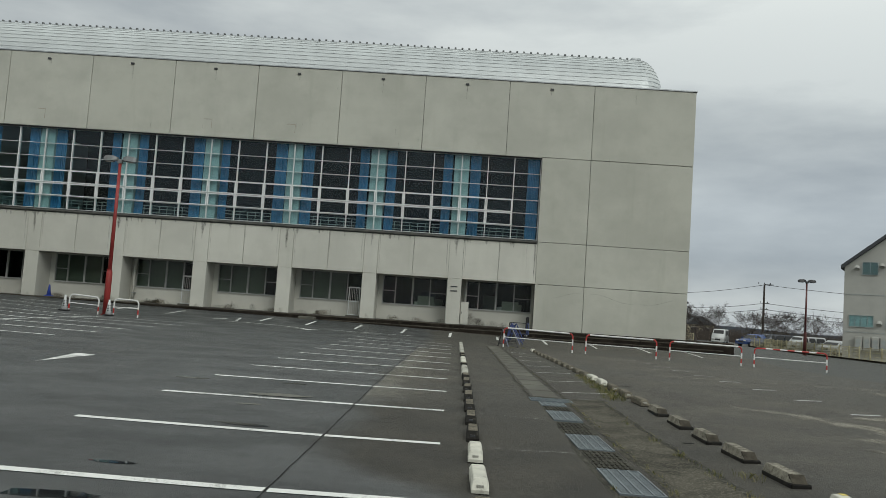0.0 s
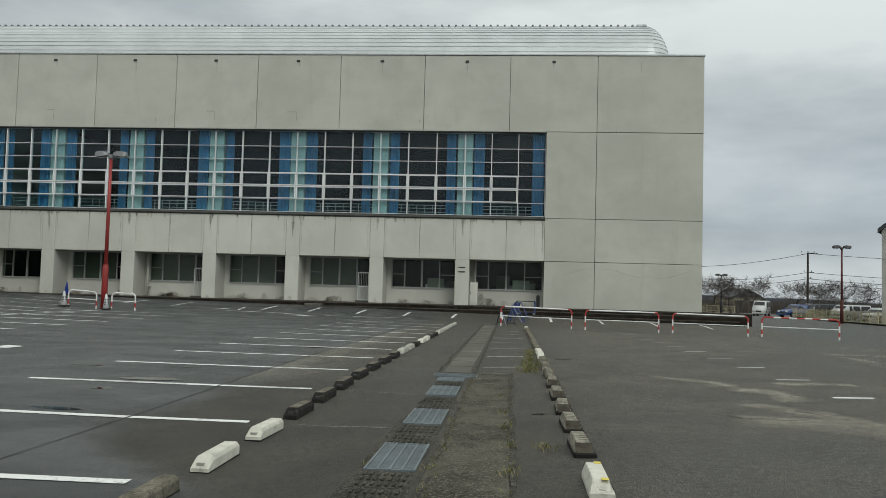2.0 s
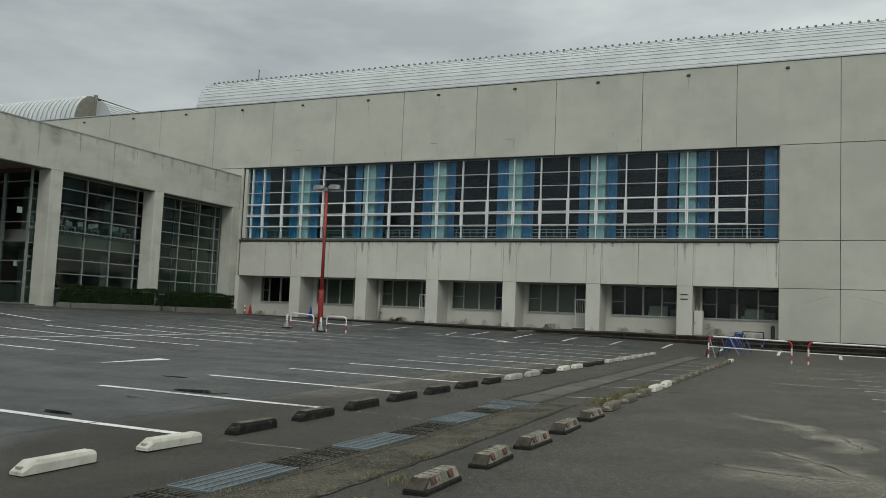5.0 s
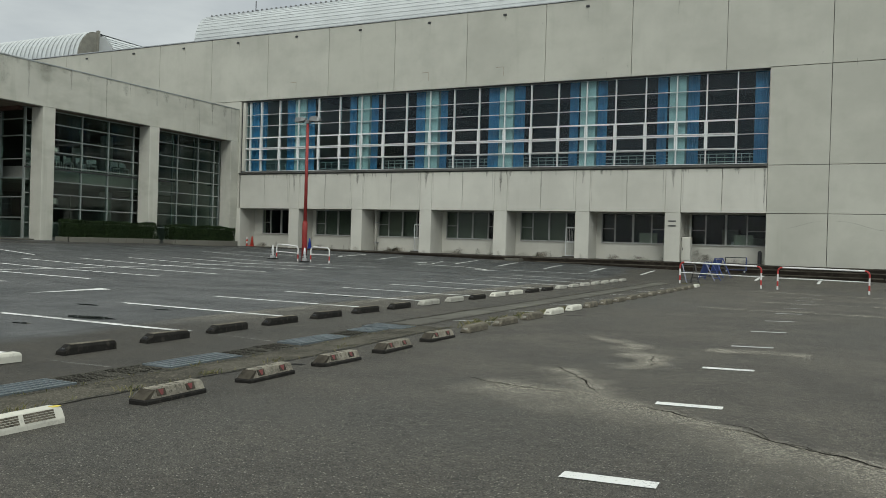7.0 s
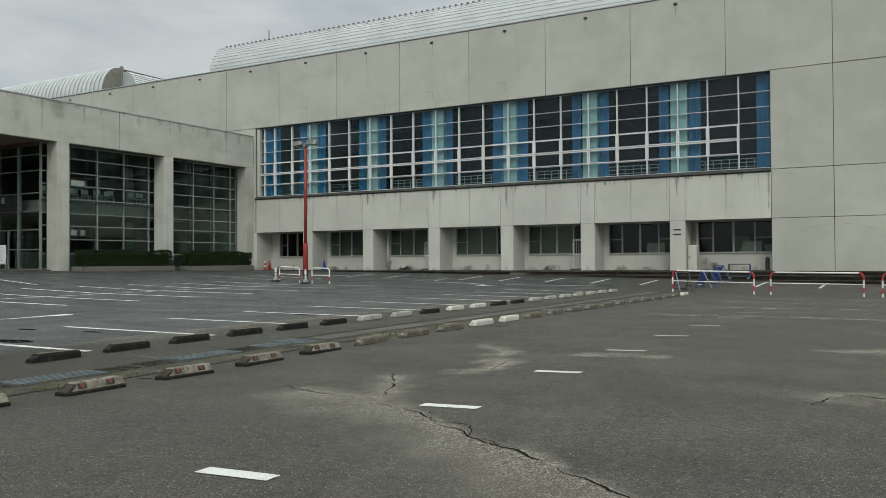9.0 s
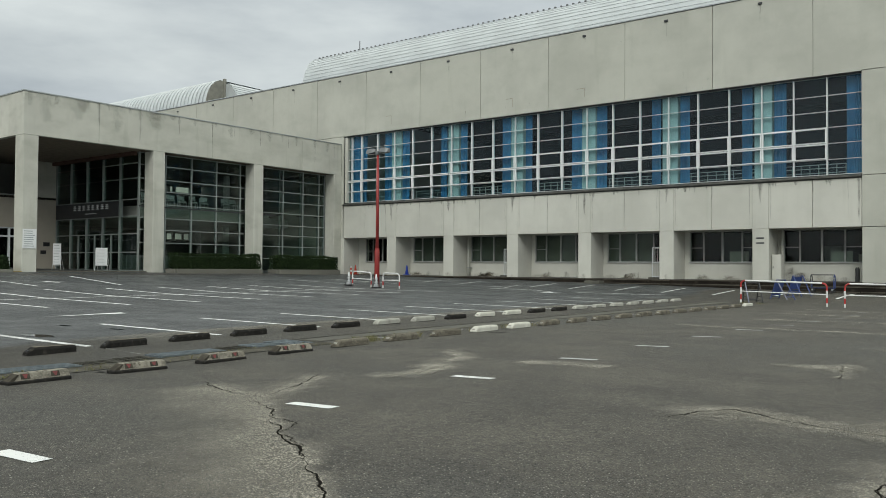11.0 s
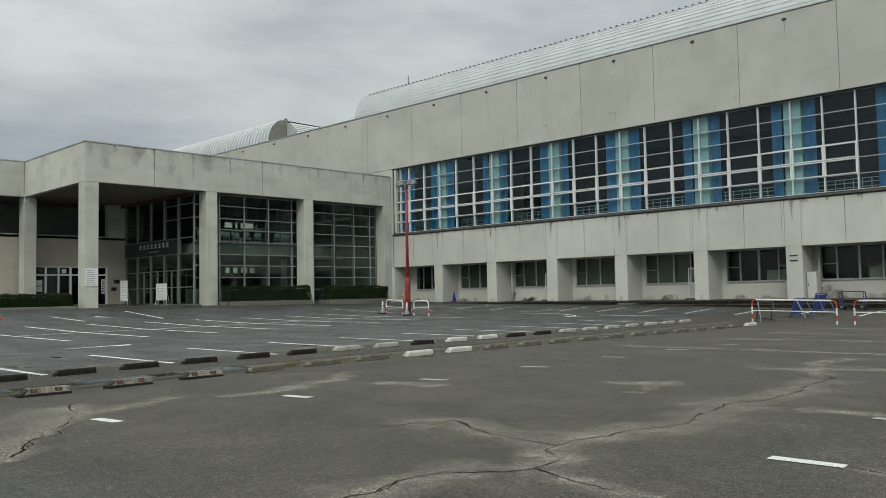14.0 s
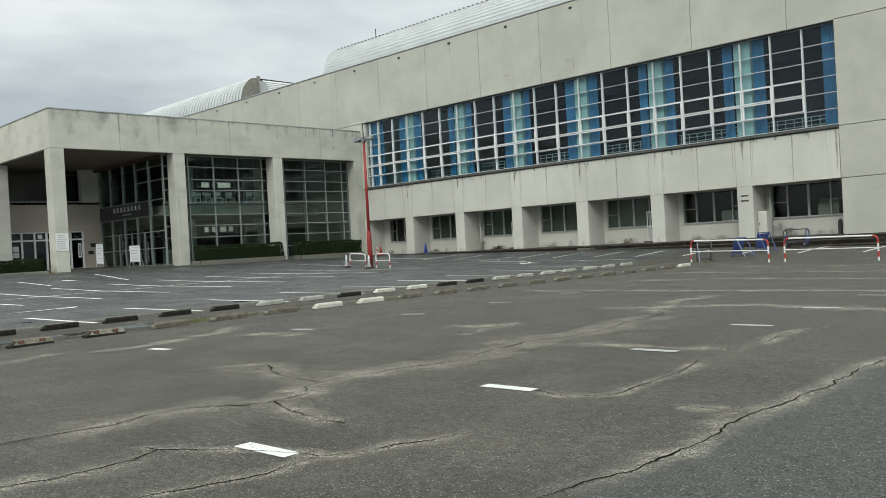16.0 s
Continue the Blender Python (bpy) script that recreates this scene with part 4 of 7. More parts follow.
def entrance_wing():
    wing = thing("entrance_wing", "pale concrete entrance wing with glass hall and deep canopy", "building")
    top, low, face = 10.15, 7.92, -30.3

    def panel_x(y0, y1, x, z0=low, z1=top):
        part("fascia_panel", block(x - 0.28, x, y0 + 0.008, y1 - 0.008, z0, z1, 0.012), ANNEX, wing)

    cuts = (27.0, 31.1, 38.6, 46.1, 49.96)
    for a, b in zip(cuts, cuts[1:]):
        panel_x(a, b, face)
    part("fascia_panel", block(-39.88, face - 0.285, 27.008, 27.29, low, top, 0.012), ANNEX, wing)
    for a, b in ((19.5, 26.99), (12.0, 19.5), (2.0, 12.0)):
        panel_x(a, b, -39.6)
    part("coping", block(face - 0.34, face + 0.03, 26.97, 49.95, top, top + 0.06), ALU_GREY, wing, "thin grey coping")
    part("coping", block(-39.9, face - 0.34, 26.97, 27.32, top, top + 0.06), ALU_GREY, wing)
    part("coping", block(-39.92, -39.57, 2.0, 26.97, top, top + 0.06), ALU_GREY, wing)
    part("roof_deck", block(-47.2, -30.6, 27.3, 49.9, 9.6, 9.8), PLINTH, wing)
    part("roof_deck", block(-62, -39.9, 2.0, 27.3, 9.6, 9.8), PLINTH, wing)
    part("soffit", block(-47, -30.6, 27.3, 49.9, 7.93, 8.05), SOFFIT, wing, "dark brown soffit")
    part("soffit", block(-45, -39.9, 2.0, 27.3, 7.93, 8.05), SOFFIT, wing)
    col = mesh_of("column", block(-0.9, 0.0, 0.0, 0.77, 0.4, low, 0.02), ANNEX)
    for y in COLS:
        repeat("column", col, wing, pose(face - 0.004, y, 0))
    repeat("column", col, wing, pose(-39.604, 27.0, 0))
    repeat("column", col, wing, pose(-39.604, 19.6, 0))
    part("roof_vent", block(-33.4, -32.4, 38.5, 39.8, top - 0.4, top + 0.28, 0.03), ALU_GREY, wing)

    # glass hall: east and south faces
    zs = (0.95, 1.75, 2.58, 3.35, 4.06, 4.89, 5.67, 6.38, 7.20, 7.9)
    ys = (34.25, 36.0, 37.85, 39.72, 41.6, 43.45, 45.3, 47.15, 48.7, 49.25)
    front = part("curtain_wall", block(-31.47, -31.29, 34.2, 49.3, 0.80, 0.93), ANNEX_FRAME, wing, "grey aluminium curtain wall")
    for y in ys:
        part("mullion", block(-31.46, -31.30, y - 0.035, y + 0.035, 0.93, 7.93), ANNEX_FRAME, front)
    for z in zs[1:]:
        part("transom", block(-31.42, -31.32, 34.25, 49.25, z - 0.028, z + 0.028), ANNEX_FRAME, front)
    for a, b in zip(ys, ys[1:]):
        for c, d in zip(zs, zs[1:]):
            part("pane", block(-31.375, -31.369, a + 0.036, b - 0.036, c + 0.03, d - 0.03), GLASS_GREEN, front)
    xs = (-41.0, -39.15, -37.2, -35.3, -33.4, -31.5)
    zq = (0.95, 2.0, 3.1, 4.15, 5.15, 6.4, 7.3, 7.9)
    south = part("curtain_wall", block(-41.0, -31.48, 34.24, 34.40, 0.86, 0.93), ANNEX_FRAME, wing, "grey aluminium entrance glazing with doors")
    for x in xs[:-1]:
        part("mullion", block(x - 0.06, x + 0.06, 34.22, 34.42, 0.93, 7.93), ANNEX_FRAME, south)
    for z in zq[1:]:
        part("transom", block(-41.0 if z < 5.2 or z > 7.5 else -35.3, -31.46, 34.27, 34.37, z - 0.028, z + 0.028), ANNEX_FRAME, south)
    for x in (-38.2, -36.25, -34.35):
        part("door_stile", block(x - 0.04, x + 0.04, 34.25, 34.35, 0.93, 3.1), ANNEX_FRAME, south)
    for a, b in zip(xs, xs[1:]):
        for c, d in zip(zq, zq[1:]):
            if abs(c - 4.15) > 0.01:
                part("pane", block(a + 0.062, b - 0.062, 34.31, 34.316, c + 0.03, d - 0.03), GLASS_GREEN, south)
    part("sign_band", block(-40.9, -33.5, 34.18, 34.26, 4.18, 5.1), DARK_METAL, wing, "dark band over the entrance")
    for k in range(8):
        bm = bmesh.new()
        x = -38.6 + 0.54 * k
        box(bm, x, x + 0.30, 34.13, 34.17, 4.66, 4.72)
        box(bm, x, x + 0.30, 34.13, 34.17, 4.80, 4.85)
        box(bm, x + 0.03, x + 0.27, 34.13, 34.17, 4.91, 4.96)
        box(bm, x + 0.13, x + 0.18, 34.13, 34.165, 4.66, 4.96)
        part("sign_letter", bm, ALU, wing, "pale raised sign bars")
    part("sign_letter", block(-37.2, -35.9, 34.14, 34.17, 4.40, 4.45), ALU, wing)

    # inside
    part("floor", block(-47, -31.45, 34.3, 49.9, 0.6, 0.88), INSIDE_MID, wing)
    part("upper_floor", block(-47, -32.0, 35.0, 44.6, 4.12, 4.84), INSIDE_MID, wing)
    part("upper_floor", block(-47, -36.0, 44.605, 49.9, 4.12, 4.84), INSIDE_MID, wing)
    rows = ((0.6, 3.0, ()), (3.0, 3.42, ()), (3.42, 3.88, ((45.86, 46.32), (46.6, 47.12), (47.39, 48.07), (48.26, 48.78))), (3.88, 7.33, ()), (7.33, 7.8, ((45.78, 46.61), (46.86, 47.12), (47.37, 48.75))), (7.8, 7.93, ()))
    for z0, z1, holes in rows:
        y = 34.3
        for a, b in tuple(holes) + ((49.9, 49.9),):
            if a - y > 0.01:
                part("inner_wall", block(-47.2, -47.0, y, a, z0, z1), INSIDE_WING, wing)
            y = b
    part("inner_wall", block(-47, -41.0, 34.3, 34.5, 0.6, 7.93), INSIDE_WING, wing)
    part("balustrade_rail", block(-32.10, -32.05, 35.0, 44.6, 5.72, 5.76), ANNEX_FRAME, wing)
    part("counter", block(-40.2, -39.4, 38.4, 44.5, 0.88, 1.95, 0.02), INSIDE_PALE, wing, "pale reception counter")
    post = mesh_of("inner_post", block(-0.3, 0.3, -0.3, 0.3, 0.88, 7.93, 0.02), INSIDE_PALE)
    for x, y in ((-38, 39.6), (-38, 45.4)):
        repeat("inner_post", post, wing, pose(x, y, 0))

    for y in (45.72, 47.65, 49.4):
        part("inner_stay", block(-32.25, -32.15, y - 0.04, y + 0.04, 0.88, 7.93), ANNEX_FRAME, wing)
        part("stay_bracket", block(-32.2, -31.46, y - 0.35, y - 0.25, 4.78, 4.86), DARK_METAL, wing)
    part("soffit_beam", block(-41.0, -31.5, 33.92, 34.18, 7.72, 7.925), BEAM, wing, "brown painted beam over the entrance")
    part("transom_rail", block(-31.28, -31.22, 34.2, 44.6, 4.68, 4.76), DARK_METAL, wing)

    # dark runs below the coping, each its own shape
    def run(y, w, z0, mat, x=face + 0.004):
        bm = bmesh.new()
        uv = bm.loops.layers.uv.verify()
        k = 10
        rows = []
        for j in range(k + 1):
            z = top + (z0 - top) * j / k
            c = y + 0.05 * noise.noise((y * 3.1, z * 1.4, 4.0))
            q = w * (1 - 0.7 * j / k) * (1 + 0.5 * noise.noise((y * 5, z * 3, 6.0)))
            rows.append([bm.verts.new((x, c - q, z)), bm.verts.new((x, c + q, z))])
        for j in range(k):
            f = bm.faces.new((rows[j][0], rows[j + 1][0], rows[j + 1][1], rows[j][1]))
            for loop, t in zip(f.loops, ((0.5 + 0.49 * j / k, 0.0), (0.5 + 0.49 * (j + 1) / k, 0.0), (0.5 + 0.49 * (j + 1) / k, 1.0), (0.5 + 0.49 * j / k, 1.0))):
                loop[uv].uv = t
        part("rain_stain", bm, mat, wing)

    for y, w, z0 in ((42.4, 0.09, 9.1), (44.85, 0.09, 9.2), (47.3, 0.05, 8.3), (49.2, 0.10, 9.0), (38.6, 0.12, 8.8), (31.1, 0.15, 8.7), (33.6, 0.16, 8.2), (36.2, 0.10, 9.0), (40.3, 0.07, 9.4)):
        run(y, w, z0, STAIN_DARK if w < 0.1 else STAIN)
    for k in range(16):
        run(27.3 + 1.42 * k + random.uniform(-0.3, 0.3), random.uniform(0.25, 0.6), top - random.uniform(0.25, 0.9), FILM, face + 0.003)
    for y, w, z0 in ((28.2, 0.9, 8.5), (30.0, 1.0, 8.9), (32.2, 0.8, 8.6), (34.6, 1.1, 9.1)):
        run(y, w, z0, FILM, face + 0.002)

    # porch: west wall with doors, dark balcony over it
    west = -41.0
    for y0, y1, z0, z1 in ((2.0, 28.1, 0.5, 5.6), (28.1, 32.96, 3.58, 5.6), (32.96, 34.25, 0.5, 5.6)):
        part("porch_wall", block(west - 0.25, west, y0, y1, z0, z1), PORCH, wing)
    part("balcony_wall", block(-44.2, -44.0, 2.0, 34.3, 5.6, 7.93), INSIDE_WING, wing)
    part("balcony_floor", block(-44.0, west, 2.0, 34.3, 5.45, 5.59), PLINTH, wing)
    part("balcony_cap", block(west - 0.3, west + 0.06, 2.0, 33.0, 5.6, 5.68, 0.01), ALU_GREY, wing)
    part("porch_pier", block(west - 0.6, west, 33.0, 34.2, 5.6, 7.93), ANNEX, wing)
    posts = (28.15, 28.85, 29.67, 30.46, 31.25, 32.07, 32.92)
    doors = part("door_frame", block(west - 0.2, west + 0.03, 28.1, 32.96, 3.50, 3.58), ALU, wing, "white framed glazed doors")
    for y in posts:
        part("door_post", block(west - 0.19, west + 0.025, y - 0.055, y + 0.055, 0.885, 3.50), FRAME_WHITE, doors)
    part("door_transom", block(west - 0.18, west + 0.02, 28.15, 32.92, 2.96, 3.06), FRAME_WHITE, doors)
    for a, b in zip(posts, posts[1:]):
        for c, d in ((0.95, 2.96), (3.06, 3.50)):
            part("pane", block(west - 0.1, west - 0.094, a + 0.056, b - 0.056, c, d), GLASS_DARK, doors)
        part("door_rail", block(west - 0.13, west - 0.06, a + 0.056, b - 0.056, 0.9, 1.0), ALU, doors)
    for a, b, c, d in ((28.28, 28.66, 1.9, 2.25), (28.28, 28.66, 2.3, 2.65), (32.57, 32.80, 1.72, 2.72), (29.9, 30.2, 3.12, 3.4)):
        part("poster", block(west - 0.085, west - 0.075, a, b, c, d), WHITE, doors, "white notice on the door glass")
    for k in range(5):
        part("text_bar", block(west - 0.075, west - 0.072, 32.63, 32.74, 1.84 + 0.17 * k, 1.94 + 0.17 * k), DARK_METAL, doors)
    part("back_room_wall", block(-45, -44.8, 27.0, 34.2, 0.5, 5.4), INSIDE_SHADE, wing)
    for y, z, a, b in ((33.62, 2.55, 0.42, 0.26), (33.42, 2.03, 0.36, 0.24)):
        part("plaque", block(west, west + 0.04, y - a / 2, y + a / 2, z - b / 2, z + b / 2, 0.008), BLACK, wing, "dark wall plaque")
    part("porch_floor", block(-41.0, -30.35, 27.1, 34.2, 0.3, 0.885, 0.01), SLAB, wing)
    part("tactile_strip", block(-38.5, -30.3, 26.9, 27.06, 0.5, 0.87), YELLOW_TILE, wing, "yellow tactile edge")
    part("upper_window", block(west - 0.35, west - 0.3, 31.9, 32.9, 5.7, 7.5), GLASS_DARK, wing)
    part("upper_window_frame", block(-43.9, -43.8, 20.0, 22.5, 6.0, 7.0), WHITE, wing)
    return wing


entrance_wing()


def gallery_chair():
    """A stacking chair of white tube with a pale shell."""
    c = thing("stacking_chair", "pale stacking chair on the upper floor of the glass hall", "chair", "chairs on the upper floor")
    for sx in (-0.2, 0.2):
        part("leg", tube(bmesh.new(), [(sx, -0.22, 0.0), (sx, -0.20, 0.45)], 0.016, 6), FRAME_WHITE, c)
        part("leg", tube(bmesh.new(), [(sx, 0.24, 0.0), (sx, 0.19, 0.45), (sx, 0.24, 0.84)], 0.016, 6), FRAME_WHITE, c)
    part("seat", block(-0.21, 0.21, -0.21, 0.2, 0.43, 0.465, 0.012), FRAME_WHITE, c)
    part("backrest", block(-0.2, 0.2, 0.205, 0.235, 0.58, 0.84, 0.012), FRAME_WHITE, c)
    return c


first_chair = gallery_chair()
SEATS = [(-32.6 - 0.55 * (i % 2), 35.5 + 0.42 * i, 90 + 40 * math.sin(i * 2.3)) for i in range(12)] + [(-32.5 - 0.4 * (i % 2), 41.3 + 0.34 * i, 70 + 25 * math.sin(i)) for i in range(4)]
for i, (x, y, turn) in enumerate(SEATS):
    m = pose(x, y, 4.84, 0, 0, turn)
    if i:
        copy_thing(first_chair, m)
    else:
        first_chair.matrix_basis = m


# ---- paint on the ground ----
def painted(name, label, strips, mat=None, group="", lift=0.006):
    bm = bmesh.new()
    for a, b, w in strips:
        ground_strip(bm, a, b, w, lift, 0.7, 0.05)
    return tagged(part(name, bm, mat or PAINT), label, "road marking", group, "structure")


LINE_Y = [8.5, 11.25] + [13.98 + 2.55 * i for i in range(10)]
for y in LINE_Y:
    painted("stall_line", "long white painted parking line on damp asphalt", [((-4.35, y), (-1.595, y + 0.02), 0.14), ((-1.565, y + 0.02), (-0.28, y + 0.05), 0.13)], group="stall lines by the gutter")
for i in range(8):
    painted("stall_line", "white painted parking line on damp asphalt", [((-18.4, 17.45 + 2.42 * i), (-10.75, 18.6 + 2.56 * i), 0.15)], group="stall lines in the middle row")
painted("stall_line", "white centre line between two rows of stalls", [((-14.3, 18.0), (-15.0, 36.6), 0.10)], group="stall lines in the middle row")
for p, q in (((-23.8, 22.8), (-20.0, 22.85)), ((-26.4, 27.5), (-20.0, 26.4))):
    painted("stall_line", "white painted line of a wide stall", [(p, q, 0.13)], group="stall lines by the entrance")
for y in (38.0, 41.2, 43.8):
    painted("stall_line", "white painted line near the hall", [((-22.5, y), (-17.5, y + 0.25), 0.12)], group="stall lines by the entrance")
painted("wheelchair_mark", "worn white wheelchair symbol", [((-22.9, 24.5), (-22.0, 24.7), 0.25), ((-22.4, 24.3), (-22.3, 25.0), 0.14)])
for x in (12.3, 9.7, 7.0, 4.47, 2.0, -0.45, -2.85, -5.2, -7.65, -10.0, -14.7, -17.2):
    top = 47.2 if x > 4 else 45.9
    painted("stall_line", "short white stall line in front of the hall", [((x, 43.2 + (0.6 if x > 1 else 0)), (x + 0.05, top), 0.13)], group="stall lines at the hall")
painted("stall_line", "worn pair of short white marks", [((-12.1, 42.4), (-11.6, 43.1), 0.13), ((-10.95, 42.4), (-11.2, 44.2), 0.13)], group="stall lines at the hall")
painted("long_line", "faint white line across the lane", [((-6.3, 41.3), (-2.2, 42.0), 0.10)])
for x in (6.83, 13.03):
    for i in range(12):
        y = 9.47 + 2.40 * i + (0.08 if i else 0)
        if i > 6:
            break
        painted("stall_dash", "short worn white stall mark on dry asphalt", [((x, y), (x + 0.53, y + 0.02), 0.13)], PAINT if i < 3 else PAINT_OLD, group="stall dashes")
for x in (6.83, 13.03):
    for i in range(7, 12):
        painted("stall_dash", "faint white stall mark on dry asphalt", [((x, 9.55 + 2.385 * i), (x + 0.53, 9.57 + 2.385 * i), 0.10)], PAINT_OLD, group="stall dashes")


def lane_arrow():
    bm = bmesh.new()
    tip, a, b, c, d = ((-7.72, 16.85), (-8.06, 19.25), (-7.92, 19.2), (-7.76, 19.18), (-7.60, 19.1))
    v = [on_ground(bm, *p, 0.007) for p in (tip, d, c, b, a)]
    bm.faces.new(v)
    tagged(part("lane_arrow", bm, PAINT), "white painted lane arrow head", "road marking", kind="structure")
    bm = bmesh.new()
    ribbon(bm, [(-7.82, 19.2), (-7.6, 22.8)], 0.13, 0.006, 0.4)
    tagged(part("lane_arrow_tail", bm, FADED), "nearly gone tail of a lane arrow", "road marking", kind="structure")
    bm = bmesh.new()
    pts = [(-11.3, 41.6), (-10.0, 41.75), (-8.6, 41.6), (-7.5, 41.0), (-7.0, 40.4)]
    for p, q in zip(pts, pts[1:]):
        ground_strip(bm, p, q, 0.12, 0.007, 0.5)
    bm.faces.new([on_ground(bm, *p, 0.007) for p in ((-7.7, 40.3), (-6.9, 39.7), (-6.5, 40.6))])
    tagged(part("lane_arrow", bm, PAINT), "curved white painted lane arrow", "road marking", kind="structure")




# ---- gutter between the two rows of wheel stops ----
def gutter():
    g = thing("gutter", "drain gutter with steel gratings and concrete covers between parking rows", "drain")
    z = lambda y: ground_z(1.6, y) + 0.004
    cover_bm = bmesh.new()
    box(cover_bm, -0.21, 0.21, -0.275, 0.275, -0.08, 0.006, 0.008)
    for i in range(7):
        for j in range(3):
            x, y = -0.165 + 0.055 * i, -0.17 + 0.17 * j
            box(cover_bm, x - 0.012, x + 0.012, y - 0.055, y + 0.055, 0.0055, 0.018)
    cover = mesh_of("gutter_cover", cover_bm, SOIL)
    grate_bm = bmesh.new()
    for x in (-0.20, -0.10, 0.0, 0.10, 0.20):
        box(grate_bm, x - 0.009, x + 0.009, -0.585, 0.585, -0.05, 0.019)
    box(grate_bm, -0.205, 0.205, -0.585, -0.565, -0.05, 0.016)
    box(grate_bm, -0.205, 0.205, 0.565, 0.585, -0.05, 0.016)
    for k in range(40):
        y = -0.565 + 1.13 * k / 39
        box(grate_bm, -0.2, 0.2, y - 0.008, y + 0.008, -0.04, 0.012)
    grate = mesh_of("grating", grate_bm, GRATE)
    bed_bm = bmesh.new()
    for i in range(26):
        y0, y1 = -6 + i * 0.9, -6 + (i + 1) * 0.9
        v = [bed_bm.verts.new(p) for p in ((1.24, y0, z(y0) + 0.002), (1.80, y0, z(y0) + 0.002), (1.80, y1, z(y1) + 0.002), (1.24, y1, z(y1) + 0.002))]
        bed_bm.faces.new(v)
    part("channel", bed_bm, SOIL, g)
    y = -2.54
    while y < 15.0:
        if y > -3:
            repeat("grating", grate, g, pose(1.515, y + 0.587, z(y + 0.587)))
            for k in range(2):
                q = y + 1.175 + 0.295 + 0.585 * k
                if q < 15.6:
                    repeat("gutter_cover", cover, g, pose(1.515, q, z(q)))
        y += 2.365
    repeat("grating", grate, g, pose(1.515, 16.02, z(16.02)) @ Matrix.Diagonal((1, 0.46, 1, 1)))
    repeat("grating", grate, g, pose(1.55, 16.62, z(16.62) + 0.004, 0, 0, 90) @ Matrix.Diagonal((1.2, 0.62, 1, 1)))
    slab = mesh_of("gutter_slab", block(-0.24, 0.24, -0.592, 0.592, -0.08, 0.008, 0.010), SLAB)
    for i in range(18):
        q = 17.75 + 1.21 * i
        repeat("gutter_slab", slab, g, pose(1.53, q, z(q), 0, random.uniform(-0.6, 0.6), random.uniform(-0.5, 0.5)))
    return g


gutter()


def ground_patch(name, label, x0, x1, y0, y1, mat, step=0.5, wob=0.12, lift=0.004):
    """A patch laid in the ground, its edges uneven."""
    bm = bmesh.new()
    k = max(2, int((y1 - y0) / step))
    last = None
    for i in range(k + 1):
        y = y0 + (y1 - y0) * i / k
        a, b = x0 + wob * noise.noise((x0, y * 0.9, 1)), x1 + wob * noise.noise((x1, y * 0.9, 7))
        row = [on_ground(bm, a + (b - a) * j / 3, y, lift) for j in range(4)]
        if last:
            for j in range(3):
                bm.faces.new((last[j], last[j + 1], row[j + 1], row[j]))
        last = row
    return tagged(part(name, bm, mat), label, "pavement", kind="structure")


VERGE = surface("old_concrete_strip", (0.072, 0.067, 0.053), 0.95, 0.7, 1.7, 30, 1.0, dirt=(0.024, 0.024, 0.017), dirt_amount=0.95, spec=0.12, grit=0.4)
ground_patch("gutter_verge", "mottled old concrete strip beside the gutter", 1.80, 2.48, -4, 17.0, VERGE, 0.35, 0.05)


def ribbon(bm, points, width, lift, step=0.25, jag=0.0, seed=0.0):
    """A strip with UVs along a line of points: u runs along it, v across."""
    uv = bm.loops.layers.uv.verify()
    pts = []
    for a, b in zip(points, points[1:]):
        a, b = Vector(a), Vector(b)
        k = max(1, int((b - a).length / step))
        for i in range(k):
            c = a.lerp(b, i / k)
            s = Vector((noise.noise((c.x * 2.1, c.y * 2.1, seed)), noise.noise((c.x * 2.1, c.y * 2.1, seed + 9))))
            s += 0.55 * Vector((noise.noise((c.x * 8, c.y * 8, seed)), noise.noise((c.x * 8, c.y * 8, seed + 9))))
            s += 0.22 * Vector((noise.noise((c.x * 26, c.y * 26, seed)), noise.noise((c.x * 26, c.y * 26, seed + 9)))) if step < 0.1 else Vector((0, 0))
            pts.append(c + jag * s)
    pts.append(Vector(points[-1]))
    rows = []
    for i, p in enumerate(pts):
        d = (pts[min(i + 1, len(pts) - 1)] - pts[max(0, i - 1)]).normalized()
        n = Vector((-d.y, d.x))
        w = width * max(0.3, 1 + (1.5 if step < 0.1 else 0.5) * noise.noise((p.x * 3, p.y * 3, seed + 3)))
        rows.append([on_ground(bm, *(p + n * w * t), lift) for t in (-0.5, 0.0, 0.5)])
    m = len(rows) - 1
    for i in range(m):
        for j in range(2):
            f = bm.faces.new((rows[i][j], rows[i][j + 1], rows[i + 1][j + 1], rows[i + 1][j]))
            for loop, (u, v) in zip(f.loops, ((i / m, j / 2), (i / m, (j + 1) / 2), ((i + 1) / m, (j + 1) / 2), ((i + 1) / m, j / 2))):
                loop[uv].uv = (u, v)


lane_arrow()


